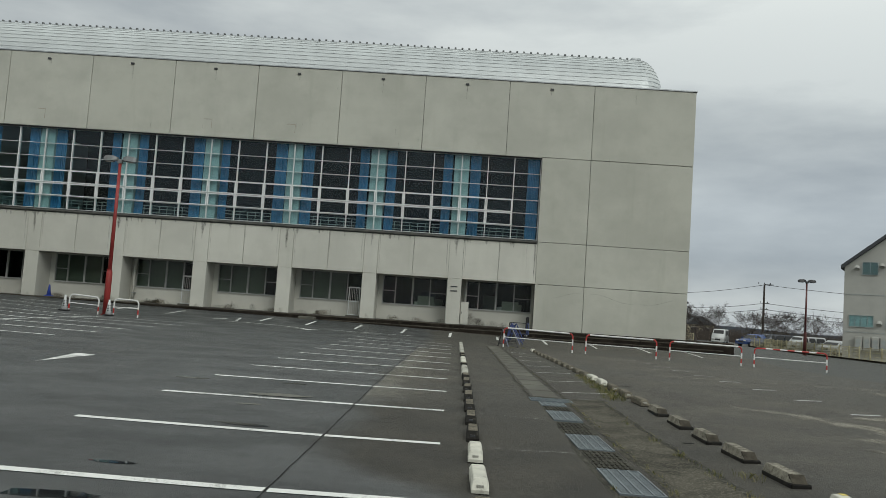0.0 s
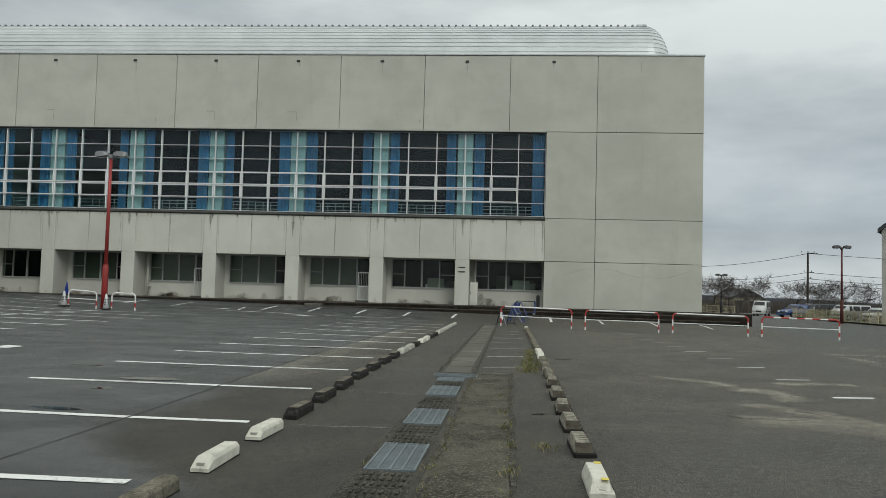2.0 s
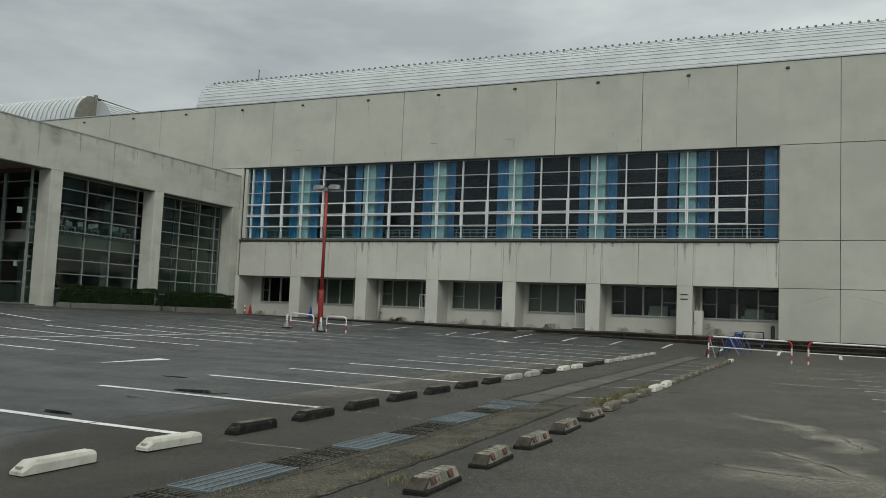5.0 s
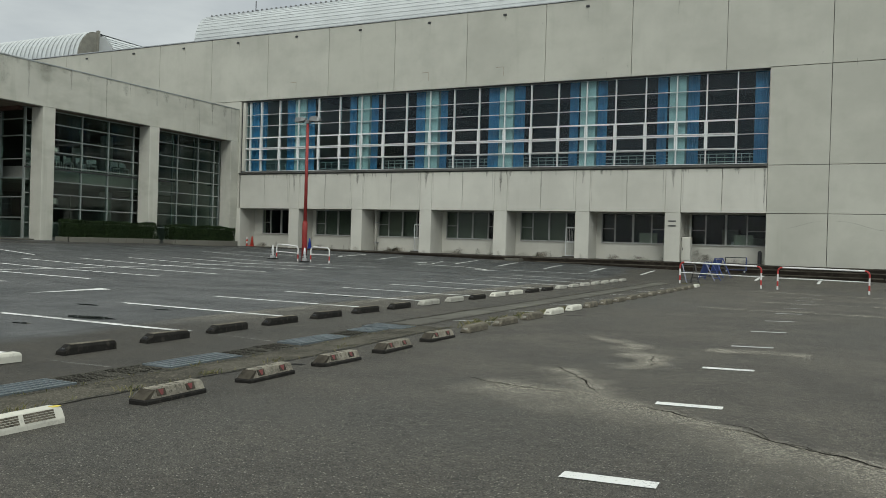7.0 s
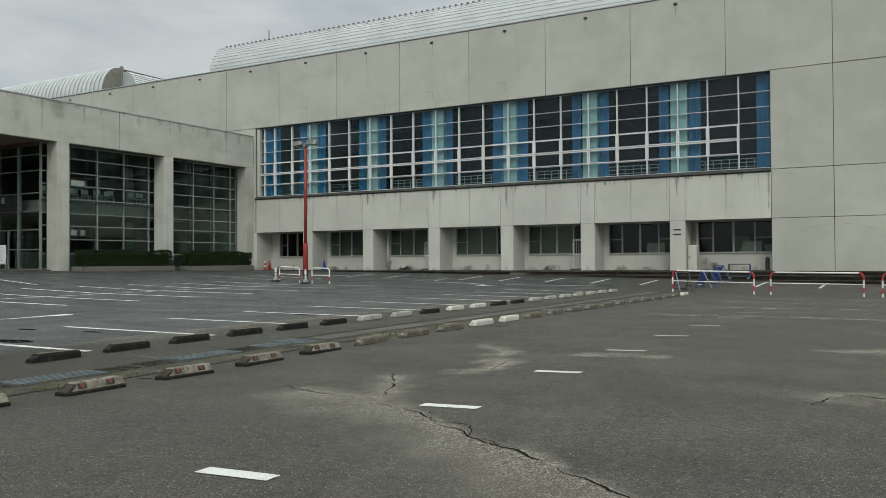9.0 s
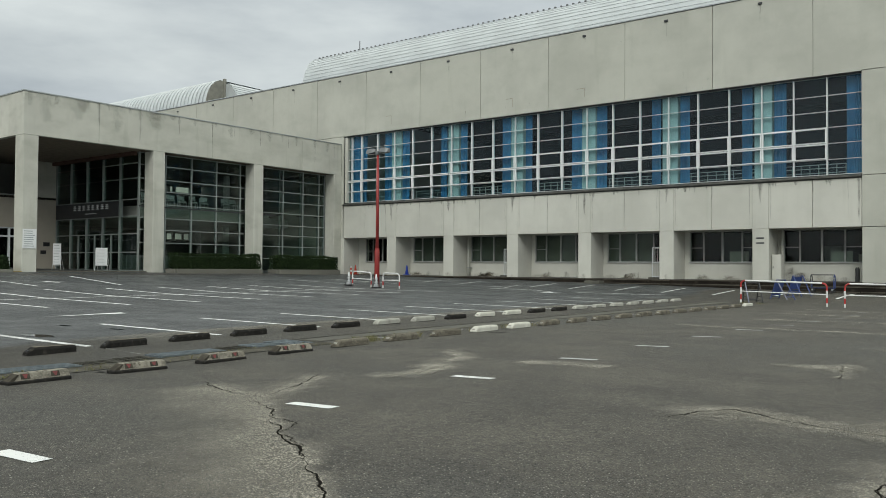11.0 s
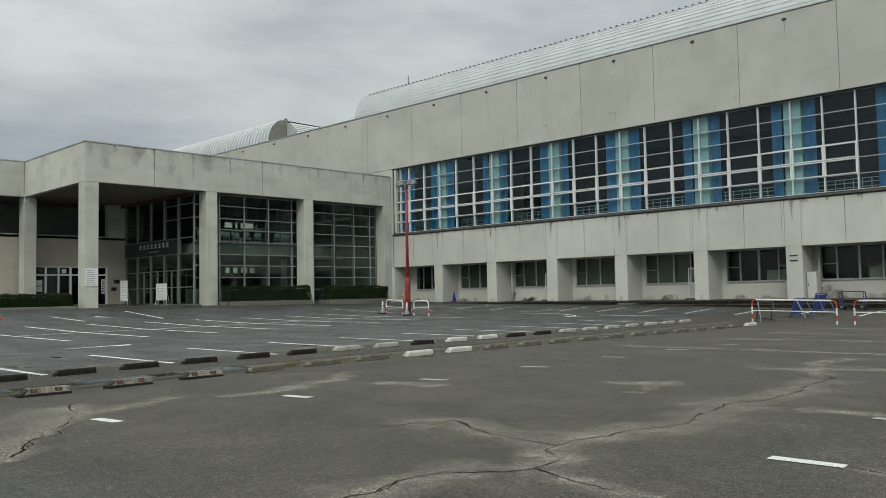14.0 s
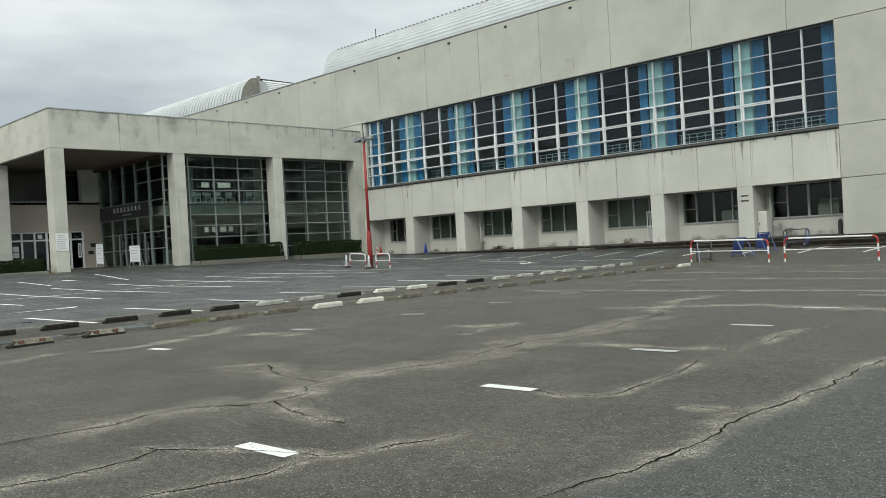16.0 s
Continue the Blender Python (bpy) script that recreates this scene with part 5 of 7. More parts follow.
def halo(name, label, line, width, seed, side=1, mat=None, category="stain", group="lime stains"):
    """Pale bloom that starts sharply at a crack and fades out to one side of it."""
    bm = bmesh.new()
    uv = bm.loops.layers.uv.verify()
    pts = []
    for a, b in zip(line, line[1:]):
        a, b = Vector(a), Vector(b)
        k = max(1, int((b - a).length / 0.1))
        for i in range(k):
            c = a.lerp(b, i / k)
            w = Vector((noise.noise((c.x * 2.1, c.y * 2.1, seed)), noise.noise((c.x * 2.1, c.y * 2.1, seed + 9))))
            w += 0.55 * Vector((noise.noise((c.x * 8, c.y * 8, seed)), noise.noise((c.x * 8, c.y * 8, seed + 9))))
            pts.append(c + 0.06 * w)
    rows = []
    for i, p in enumerate(pts):
        d = (pts[min(i + 8, len(pts) - 1)] - pts[max(0, i - 8)]).normalized()
        out = Vector((-d.y, d.x)) * side * width * (1 + 0.4 * noise.noise((p.x * 0.9, p.y * 0.9, seed + 5)))
        rows.append([on_ground(bm, *(p + out * t), 0.0052) for t in (0, 0.33, 0.66, 1.0)])
    m = len(rows) - 1
    for i in range(m):
        for j in range(3):
            f = bm.faces.new((rows[i][j], rows[i][j + 1], rows[i + 1][j + 1], rows[i + 1][j]))
            for loop, (u, v) in zip(f.loops, ((i / m, 1 - j / 3), (i / m, 1 - (j + 1) / 3), ((i + 1) / m, 1 - (j + 1) / 3), ((i + 1) / m, 1 - j / 3))):
                loop[uv].uv = (u, v)
    tagged(part(name, bm, mat or HALO), label, category, group, "structure")


def crack(line, width=0.010, bloom=0.6, jag=0.05, twin=None):
    """A jagged crack with a pale lime bloom on both sides of it; twin: the stretch that a second, finer crack runs along."""
    seed = line[0][0] * 3.7 + line[-1][1]
    if width:
        bm = bmesh.new()
        ribbon(bm, line, width * 1.2, 0.008, 0.03, jag, seed)
        if twin:
            ribbon(bm, [(x + 0.03, y + 0.06) for x, y in line[twin[0]:twin[1]]], 0.007, 0.008, 0.03, jag * 1.6, seed + 50)
        tagged(part("crack", bm, CRACK), "dark jagged crack in the asphalt", "crack", "cracks in the asphalt", "structure")
    if bloom:
        bm = bmesh.new()
        ribbon(bm, line, bloom, 0.005, 0.12, jag * 1.5, seed)
        tagged(part("lime_stain", bm, BLOOM), "pale lime bloom along a crack", "stain", "lime stains", "structure")


WEST_CRACK = ((4.9, 12.5), (5.35, 12.25), (5.8, 12.15), (6.17, 12.1), (6.45, 11.88), (7.03, 11.6), (7.39, 11.25), (7.69, 11.09), (7.89, 10.89), (8.2, 10.74), (8.5, 10.56), (8.75, 10.35), (8.97, 10.25), (9.2, 10.1), (9.33, 9.88), (9.8, 9.45))
crack(WEST_CRACK, 0.010, 0.35, 0.06, (5, 11))
halo("lime_stain", "pale lime bloom fading out from a crack", WEST_CRACK, 1.5, 1.0, -1)
halo("lime_stain", "pale lime bloom fading out from a crack", WEST_CRACK[:6], 0.5, 1.0, 1)
crack(((6.2, 12.02), (6.28, 12.18), (6.0, 12.75), (5.65, 13.3), (5.42, 13.7)), 0.009, 0.75)
EAST_CRACK = ((11.55, 10.7), (11.5, 11.2), (11.6, 11.7), (11.46, 12.0), (11.48, 12.3), (11.62, 12.5), (11.87, 12.72), (11.94, 12.95), (11.9, 13.3), (11.61, 13.5), (11.52, 13.75), (11.56, 14.02), (11.62, 14.4), (11.6, 14.6), (11.77, 15.05), (11.84, 15.4), (11.68, 15.8), (11.6, 16.45), (11.55, 16.95), (11.75, 17.3), (11.75, 17.9), (11.6, 19.0), (11.55, 20.1))
crack(EAST_CRACK, 0.010, 1.0, 0.05, (2, 8))
crack(EAST_CRACK[13:], 0, 1.0)
crack(((9.9, 14.0), (10.5, 14.05), (11.1, 13.95), (11.5, 13.9)), 0, 0.9)
crack(((9.68, 13.4), (9.8, 13.85), (10.05, 14.12), (10.44, 13.9), (10.75, 13.8), (11.1, 13.76), (11.36, 13.78), (11.53, 13.73)), 0.009, 0.8)
crack(((11.95, 12.93), (12.36, 12.78), (12.66, 12.73), (12.85, 12.71), (13.13, 12.73)), 0.010, 0.7)
crack(((12.6, 10.3), (12.67, 10.6), (12.78, 10.86), (12.79, 11.1), (12.77, 11.34), (12.65, 11.55)), 0.010, 0.6)
crack(((12.32, 11.52), (12.64, 11.56), (12.84, 11.65), (13.16, 11.83), (13.51, 12.02), (13.72, 12.04), (13.8, 12.15), (13.93, 12.5), (14.05, 12.8), (14.1, 13.15)), 0.009, 0.35)
crack(((13.6, 10.95), (13.65, 11.2), (13.72, 11.41), (13.75, 11.7), (13.72, 12.03)), 0.009, 0.3)
crack(((13.58, 14.38), (13.93, 14.28), (14.15, 14.43), (14.21, 14.65), (14.16, 15.66), (14.0, 16.3)), 0.007, 0.3)
crack(((15.3, 12.0), (15.34, 12.5), (15.41, 12.9), (15.42, 13.32), (15.43, 13.71), (15.37, 14.41), (15.39, 14.84), (15.42, 15.2), (15.47, 15.5), (15.44, 16.05), (15.42, 16.9), (15.6, 18.5)), 0.009, 0.45)
crack(((14.79, 14.33), (15.08, 14.44), (15.38, 14.43)), 0.008, 0.45)
crack(((10.9, 16.3), (11.37, 16.65), (12.06, 16.88), (12.91, 16.97), (13.46, 16.97), (13.98, 17.02)), 0, 0.6)
crack(((13.98, 17.02), (14.03, 17.8), (13.95, 18.95), (14.2, 19.45)), 0.008, 0.4)
crack(((9.46, 21.05), (10.0, 21.0), (10.85, 20.95), (11.45, 21.6), (12.3, 21.8), (13.26, 21.55), (15.2, 21.5), (18.0, 21.6)), 0, 1.0)
crack(((11.55, 20.1), (10.85, 21.0), (10.65, 22.3), (10.57, 24.0)), 0.008, 0.9)
crack(((6.1, 13.6), (6.2, 14.2), (6.12, 15.0), (5.6, 16.1), (4.7, 17.1)), 0, 0.8)
crack(((6.15, 13.9), (6.3, 14.4), (6.1, 15.1)), 0.007, 0.5)
crack(((9.16, 17.8), (9.6, 17.83), (10.05, 18.1), (10.1, 18.6)), 0, 0.7)
crack(((10.25, 16.95), (10.2, 17.4), (10.05, 18.1)), 0.008, 0.5)
crack(((6.5, 16.15), (7.26, 16.05), (7.9, 16.15)), 0, 0.8)
for i, line in enumerate((((4.2, 25.2), (7.5, 24.6), (12.0, 25.0), (18, 24.6)), ((4.5, 33.0), (9, 32.4), (14, 32.8)), ((5, 28.5), (9, 29.3), (16, 28.8)), ((4.2, 36.5), (8, 36.2), (13, 36.8)))):
    bm = bmesh.new()
    ribbon(bm, line, 0.75, 0.005, 0.3, 0.2, 40 + i * 3.0)
    tagged(part("lime_stain", bm, BLOOM), "pale dry streak on the asphalt", "stain", "lime stains", "structure")
bm = bmesh.new()
ribbon(bm, [(-1.58, -2), (-1.58, 9), (-1.56, 20), (-1.5, 38)], 0.010, 0.006, 0.12, 0.012, 5.0)
# two short dark strips on the asphalt
for p, q in (((3.40, 20.03), (3.74, 20.18)), ((2.72, 12.47), (2.86, 12.49))):
    painted("tar_spot", "small dark spot on the asphalt", [(p, q, 0.09)], SEAM, "tar spots")
tagged(part("asphalt_seam", bm, SEAM), "dark joint along the resurfaced asphalt", "crack", kind="structure")
for x in (1.83, 2.47):
    bm = bmesh.new()
    ribbon(bm, [(x, -3), (x + 0.02, 8), (x, 17)], 0.030 if x < 2 else 0.055, 0.007, 0.06, 0.03, x)
    tagged(part("joint_dirt", bm, SOIL), "dark soil in the joint of the concrete strip", "soil", kind="structure")
for x in (1.22, 1.86):
    bm = bmesh.new()
    ribbon(bm, [(x, 17), (x, 38.5)], 0.05, 0.006, 0.1, 0.04, x * 7)
    tagged(part("joint_dirt", bm, SOIL), "dark soil along the gutter slabs", "soil", kind="structure")
halo("dry_patch", "paler dry strip of asphalt beside the wheel stops", ((-1.54, 13.6), (-1.53, 18.0), (-1.50, 24.0), (-1.47, 33.0)), 2.1, 71.0, -1, DRY_FILM, "pavement", "")
bm = bmesh.new()
ribbon(bm, [(-27.9, 24.0), (-28.1, 34.0), (-28.0, 48.0)], 3.4, 0.006, 0.6, 0.2, 61.0)
tagged(part("mud_stain", bm, faded_paint("mud_film", 0.85, (0.075, 0.064, 0.046), (0.13, 0.112, 0.082))), "brown film of dried mud before the entrance wing", "stain", kind="structure")
for y, a, b in ((11.3, 0.2, 1.28), (14.05, 0.0, 1.28), (16.95, 0.3, 1.2), (17.0, 1.95, 2.85)):
    bm = bmesh.new()
    ribbon(bm, [(a, y), (b, y + 0.02)], 0.05, 0.006, 0.12, 0.01, y)
    tagged(part("faint_line", bm, LINE_WORN), "thin worn white line across the strip", "road marking", "thin lines by the gutter", "structure")
for i in range(7):
    y = 18.2 + 2.62 * i
    painted("faint_line", "thin worn white line beside the gutter slabs", [((1.95, y), (2.85, y), 0.045)], group="thin lines by the gutter")

for x, y, a, b, turn in ((-2.92, 13.3, 0.20, 0.07, 4), (-4.5, 15.82, 0.28, 0.09, 0), (-2.58, 11.61, 0.30, 0.07, -8), (-3.0, 7.88, 0.42, 0.10, 4), (-2.75, 14.42, 0.48, 0.16, 0), (-2.87, 16.04, 0.26, 0.06, 0), (-3.0, 9.07, 0.22, 0.05, 0), (-2.2, 21.4, 0.35, 0.09, 0)):
    bm = bmesh.new()
    k = 26
    c, s = math.cos(radians(turn)), math.sin(radians(turn))
    ring = []
    for i in range(k):
        t = 2 * math.pi * i / k
        r = 1 + 0.45 * noise.noise((math.cos(t) * 1.6, math.sin(t) * 1.6, x * 3))
        ring.append((a * r * math.cos(t), b * r * math.sin(t)))
    bm.faces.new([bm.verts.new((x + c * p - s * q, y + s * p + c * q, ground_z(x, y) + 0.004)) for p, q in ring])
    m = bpy.data.materials.get("puddle") or surface("puddle", (0.010, 0.011, 0.012), 0.04, 0.2, 2, 30, 0.0)
    tagged(part("puddle", bm, m), "small dark puddle on the asphalt", "puddle", "puddles", "structure")


# ---- wheel stops ----
def wheel_stop(kind, mat, label, group):
    stop = thing("wheel_stop", label, "wheel stop", group)
    half, w, h = (0.34, 0.088, 0.122) if kind != "plain" else (0.372, 0.074, 0.116)
    bm = bmesh.new()
    prof = [(-w, 0.0), (-w, h * 0.72), (-w * 0.74, h), (w * 0.74, h), (w, h * 0.72), (w, 0.0)]
    if kind != "plain":
        prof = [(-w, 0.0), (-w, h * 0.34), (-w * 0.68, h), (w * 0.60, h), (w, h * 0.34), (w, 0.0)]
    rings = []
    for y, top in ((-half, 0.34), (-half + 0.10, 1.0), (half - 0.02, 1.0), (half, 0.85)):
        rings.append([bm.verts.new((x, y, min(z, h * top))) for x, z in prof])
    for r, s in zip(rings, rings[1:]):
        for i in range(len(prof) - 1):
            bm.faces.new((r[i], r[i + 1], s[i + 1], s[i]))
        bm.faces.new((r[-1], r[0], s[0], s[-1]))
    bm.faces.new(rings[0][::-1])
    bm.faces.new(rings[-1])
    bmesh.ops.bevel(bm, geom=bm.edges[:], offset=0.005, segments=1, affect="EDGES")
    part("body", bm, mat, stop)
    if kind == "plain" and mat is STOP_DARK:
        part("worn_top", block(-w * 0.72, w * 0.72, -half + 0.105, half - 0.02, h - 0.002, h + 0.002), STOP_GREY, stop, "worn paler top")
    if kind == "plain":
        # slot drawn as a solid block, the hole's shade in its colour
        part("end_slot", block(-0.03, 0.03, -half + 0.018, -half + 0.06, 0.02, h * 0.66), DARK_METAL if mat is STOP_DARK else STOP_PALE, stop)
        # thin dark band round the base
        part("base_band", block(-w - 0.003, w + 0.003, -half - 0.004, half + 0.004, -0.02, 0.012), STOP_DARK, stop)
    if kind == "grooved":
        # grooves are flat darker strips that stand for the shade in them
        for k in range(4):
            f = 0.2 + 0.2 * k
            x, z = w * (0.60 + 0.40 * f), h * (1 - 0.66 * f)
            for y in (-0.14, 0.14):
                part("groove_shade", prism(bmesh.new(), [(x - 0.004, z + 0.004), (x + 0.001, z + 0.009), (x + 0.005, z - 0.003), (x, z - 0.006)], y - 0.12, y + 0.12, "y"), STOP_GREY, stop)
        for y in (-0.25, 0.30):
            part("sticker", block(0.0, 0.05, y - 0.035, y + 0.035, h + 0.0005, h + 0.003), YELLOW, stop, "small yellow sticker")
    if kind == "reflector":
        # south end cap in the darker tone, moss plus painted shade
        part("end_face", prism(bmesh.new(), [(-half - 0.012, 0.0), (-half - 0.012, 0.045), (-half + 0.088, h - 0.006), (-half + 0.10, h - 0.012), (-half + 0.02, 0.0)], -w * 0.84, w * 0.80, "x"), STOP_END, stop, "mossy end with shade in its colour")
        for y in (-0.17, 0.17):
            # recess is a dark wedge with its shade painted in
            part("recess", prism(bmesh.new(), [(w * 0.65, 0.110), (w * 0.69, 0.114), (w * 0.965, 0.063), (w * 0.92, 0.060)], y - 0.05, y + 0.05, "y"), STOP_END, stop)
            bm = bmesh.new()
            prism(bm, [(w * 0.68, 0.108), (w * 0.72, 0.112), (w * 0.97, 0.068), (w * 0.92, 0.064)], y - 0.03, y + 0.03, "y")
            for v in bm.verts:
                if v.co.z < 0.09:
                    v.co.y = y + (v.co.y - y) * 0.35
            part("reflector", bm, REFLECT, stop, "faded red reflector")
        # top grooves too are dark strips in place of groove shade
        for k in range(3):
            part("groove_shade", block(-w * 0.5, w * 0.45, -0.02 + 0.10 * (k - 1) - 0.006, -0.02 + 0.10 * (k - 1) + 0.006, h - 0.003, h + 0.0015), STOP_END, stop)
        part("foot", block(-w - 0.006, w + 0.016, -half - 0.03, half + 0.01, -0.05, 0.046, 0.012), STOP_DARK, stop)
    # bolt slots are dark blocks, their inner shade as colour
    for y in (-half + 0.03, half - 0.03) if kind != "plain" else ():
        part("bolt_slot", block(-0.02, 0.02, y - 0.007, y + 0.007, 0.03, 0.064 if y < 0 else 0.075), DARK_METAL, stop)
    return stop


PITCH = 1.29
white = wheel_stop("plain", STOP_WHITE, "dirty white concrete wheel stop", "wheel stops west of the gutter")
dark = wheel_stop("plain", STOP_DARK, "blackened damp concrete wheel stop", "wheel stops west of the gutter")
grey = wheel_stop("plain", STOP_GREY, "mossy grey concrete wheel stop", "wheel stops east of the gutter")
red = wheel_stop("reflector", STOP_REFL, "weathered grey wheel stop with red reflectors", "wheel stops east of the gutter")
pale = wheel_stop("plain", STOP_PALE, "faded pale concrete wheel stop", "wheel stops west of the gutter")
ribbed = wheel_stop("grooved", STOP_WHITE, "white grooved wheel stop with yellow stickers", "wheel stops east of the gutter")
used = set()


def put_stop(ob, x, y, turn=0.0):
    z = ground_z(x, y) - 0.004
    m = pose(x, y, z, random.uniform(-0.6, 0.6), 0, turn + random.uniform(-1.6, 1.6))
    if ob.name not in used:
        used.add(ob.name)
        ob.matrix_basis = m
        return ob
    return copy_thing(ob, m)


WEST_ROW = "gwwdddddddppdwwddppppppp"
for i, c in enumerate(WEST_ROW):
    y = 8.03 + PITCH * i if i < 2 else 10.66 + PITCH * (i - 2)
    put_stop({"w": white, "d": dark, "g": grey, "p": pale}[c], 0.09, y - 0.16 * smooth_step(12, 16, y))
EAST_ROW = "brrrrrggg" + "ww" + "gggggggggggw"
for i, c in enumerate(EAST_ROW):
    put_stop({"b": ribbed, "r": red, "g": grey, "w": white}[c], 3.1, (9.03 + (PITCH - 0.035) * i + (0.0 if i > 1 else -0.03)) - (0.19 if i == 0 else 0))


# ---- weeds along the gutter ----
def weeds():
    bm = bmesh.new()
    spots = [(2.78, 17.3, 0.5, 170), (2.82, 18.3, 0.45, 170), (2.85, 19.4, 0.45, 150), (2.88, 20.5, 0.4, 110), (2.9, 21.5, 0.4, 90), (2.9, 22.4, 0.35, 60), (2.42, 11.5, 0.2, 50), (2.78, 10.3, 0.3, 50), (2.46, 9.3, 0.22, 50), (2.47, 7.4, 0.3, 60), (2.44, 8.2, 0.25, 55), (2.46, 10.4, 0.2, 40), (2.4, 12.6, 0.2, 30), (1.30, 9.5, 0.1, 20), (1.8, 12.0, 0.15, 16), (1.78, 9.4, 0.15, 16), (2.35, 14.0, 0.2, 14), (2.3, 38.6, 0.4, 50), (2.9, 38.9, 0.4, 40)]
    for i in range(120):
        spots.append((1.84 + random.uniform(-0.03, 0.06), random.uniform(4, 17), 0.05, 4))
        spots.append((2.47 + random.uniform(-0.05, 0.05), random.uniform(4, 17), 0.05, 2))
        spots.append((random.choice((1.24, 1.84)), random.uniform(17.3, 38), 0.05, 2))
    for x, y, r, k in spots:
        for _ in range(k):
            a, d = random.uniform(0, 6.28), r * random.random()
            px, py = x + d * math.cos(a) * 0.45, y + d * math.sin(a)
            h, lean = random.uniform(0.03, 0.15) * (0.22 + r) * (1.15 if k > 60 else 1.0), random.uniform(0, 6.28)
            w, z = random.uniform(0.0015, 0.004), ground_z(px, py)
            dx, dy = math.cos(lean), math.sin(lean)
            q = random.uniform(0.3, 1.0) * h
            v = [bm.verts.new(c) for c in ((px - dy * w, py + dx * w, z), (px + dy * w, py - dx * w, z), (px + dx * q * 0.5 + dy * w, py + dy * q * 0.5 - dx * w, z + h * 0.7), (px + dx * q, py + dy * q, z + h))]
            bm.faces.new(v)
    tagged(part("weeds", bm, WEED), "ragged green and straw weeds along the gutter", "weeds", kind="stuff")


weeds()


# ---- lamp post, cones, barriers ----
def lamp_post(at, height, label, mat=RED, steel=None, yaw=0.0):
    steel = steel or GALV
    lamp = thing("street_lamp", label, "street lamp", "", at, yaw)
    part("base", tube(bmesh.new(), [(0, 0, -0.1), (0, 0, 0.05)], 0.19, 12), mat, lamp)
    part("lower_pole", tube(bmesh.new(), [(0, 0, 0.02), (0, 0, 1.85), (0, 0, 1.95)], [0.135, 0.125, 0.09], 14), mat, lamp, "", True)
    part("pole", tube(bmesh.new(), [(0, 0, 1.9), (0, 0, height - 0.3)], [0.085, 0.065], 12), mat, lamp, "", True)
    part("collar", tube(bmesh.new(), [(0, 0, 1.88), (0, 0, 1.97)], 0.112, 12), mat, lamp)
    part("arm", tube(bmesh.new(), [(-0.55, 0, height - 0.24), (0.55, 0, height - 0.24)], 0.035, 8), steel, lamp)
    part("arm_bracket", block(-0.1, 0.1, -0.1, 0.1, height - 0.36, height - 0.18, 0.02), steel, lamp)
    for s in (-1, 1):
        bm = bmesh.new()
        rings = []
        for x, w, z0, z1 in ((0.12, 0.10, 0.05, 0.16), (0.30, 0.17, 0.0, 0.22), (0.62, 0.17, -0.03, 0.20), (0.72, 0.10, 0.0, 0.14)):
            rings.append([bm.verts.new((s * x, y, height - 0.25 + z)) for y, z in ((-w, z0), (w, z0), (w * 0.75, z1), (-w * 0.75, z1))])
        for r, q in zip(rings, rings[1:]):
            for i in range(4):
                bm.faces.new((r[i], r[(i + 1) % 4], q[(i + 1) % 4], q[i]))
        bm.faces.new(rings[0])
        bm.faces.new(rings[-1])
        head = part("lamp_head", bm, steel, lamp, "grey floodlight head")
        part("lens", block(min(s * 0.3, s * 0.62), max(s * 0.3, s * 0.62), -0.13, 0.13, height - 0.30, height - 0.255), GLASS_DARK, head)
    return lamp


lamp_post((-15.33, 37.45, ground_z(-15.33, 37.45)), 7.0, "tall red lamp post with two grey floodlights", RED, LAMP_GREY)


def barrier(x0, x1, y, striped=False, label="white pipe barrier with red bends", height=0.86, group="pipe barriers", bend=None):
    bar = thing("pipe_barrier", label, "barrier", group, (0, 0, 0))
    z0, z1 = ground_z(x0, y), ground_z(x1, y)
    r, c = 0.032, 0.16
    for x, z in ((x0, z0), (x1, z1)):
        part("post", tube(bmesh.new(), [(x, y, z + 0.33), (x, y, z + height - c - 0.10)], r, 10), BAR_WHITE, bar)
        part("post_band", tube(bmesh.new(), [(x, y, z + 0.13), (x, y, z + 0.33)], r, 10), BAR_RED, bar, "worn red band round the post")
        part("post_foot", tube(bmesh.new(), [(x, y, z - 0.05), (x, y, z + 0.13)], r, 10), BAR_WHITE, bar)
    for x, z, s in ((x0, z0, 1), (x1, z1, -1)):
        arc = [(x, y, z + height - c - 0.10)] + [(x + s * c * (1 - math.cos(t)), y, z + height - c + c * math.sin(t)) for t in (0, 0.4, 0.8, 1.2, 1.571)]
        part("bend", tube(bmesh.new(), arc, r, 10), bend or BAR_RED, bar)
    k = 9 if striped else 1
    for i in range(k):
        a, b = i / k, (i + 1) / k
        lerp = lambda t: (x0 + c + (x1 - x0 - 2 * c) * t, y, z0 + (z1 - z0) * t + height)
        part("top_rail", tube(bmesh.new(), [lerp(a), lerp(b)], r, 10), (BAR_RED if i % 2 == 0 else BAR_WHITE), bar) if striped else part("top_rail", tube(bmesh.new(), [lerp(a), lerp(b)], r, 10), BAR_WHITE, bar)
    part("middle_rail", tube(bmesh.new(), [(x0, y, z0 + height * 0.52), (x1, y, z1 + height * 0.52)], 0.019, 8), BAR_WHITE, bar)
    return bar


for a, b in ((2.02, 5.12), (5.72, 8.88), (9.48, 12.68)):
    barrier(a, b, 39.3)
barrier(13.27, 16.5, 39.35, True, "red and white striped pipe barrier")
barrier(-16.9, -15.62, 37.35, False, "short white pipe barrier beside the red lamp post", 0.74, "barriers at the lamp", BAR_WHITE)
barrier(-15.05, -13.98, 37.6, False, "short white pipe barrier beside the red lamp post", 0.74, "barriers at the lamp", BAR_WHITE)


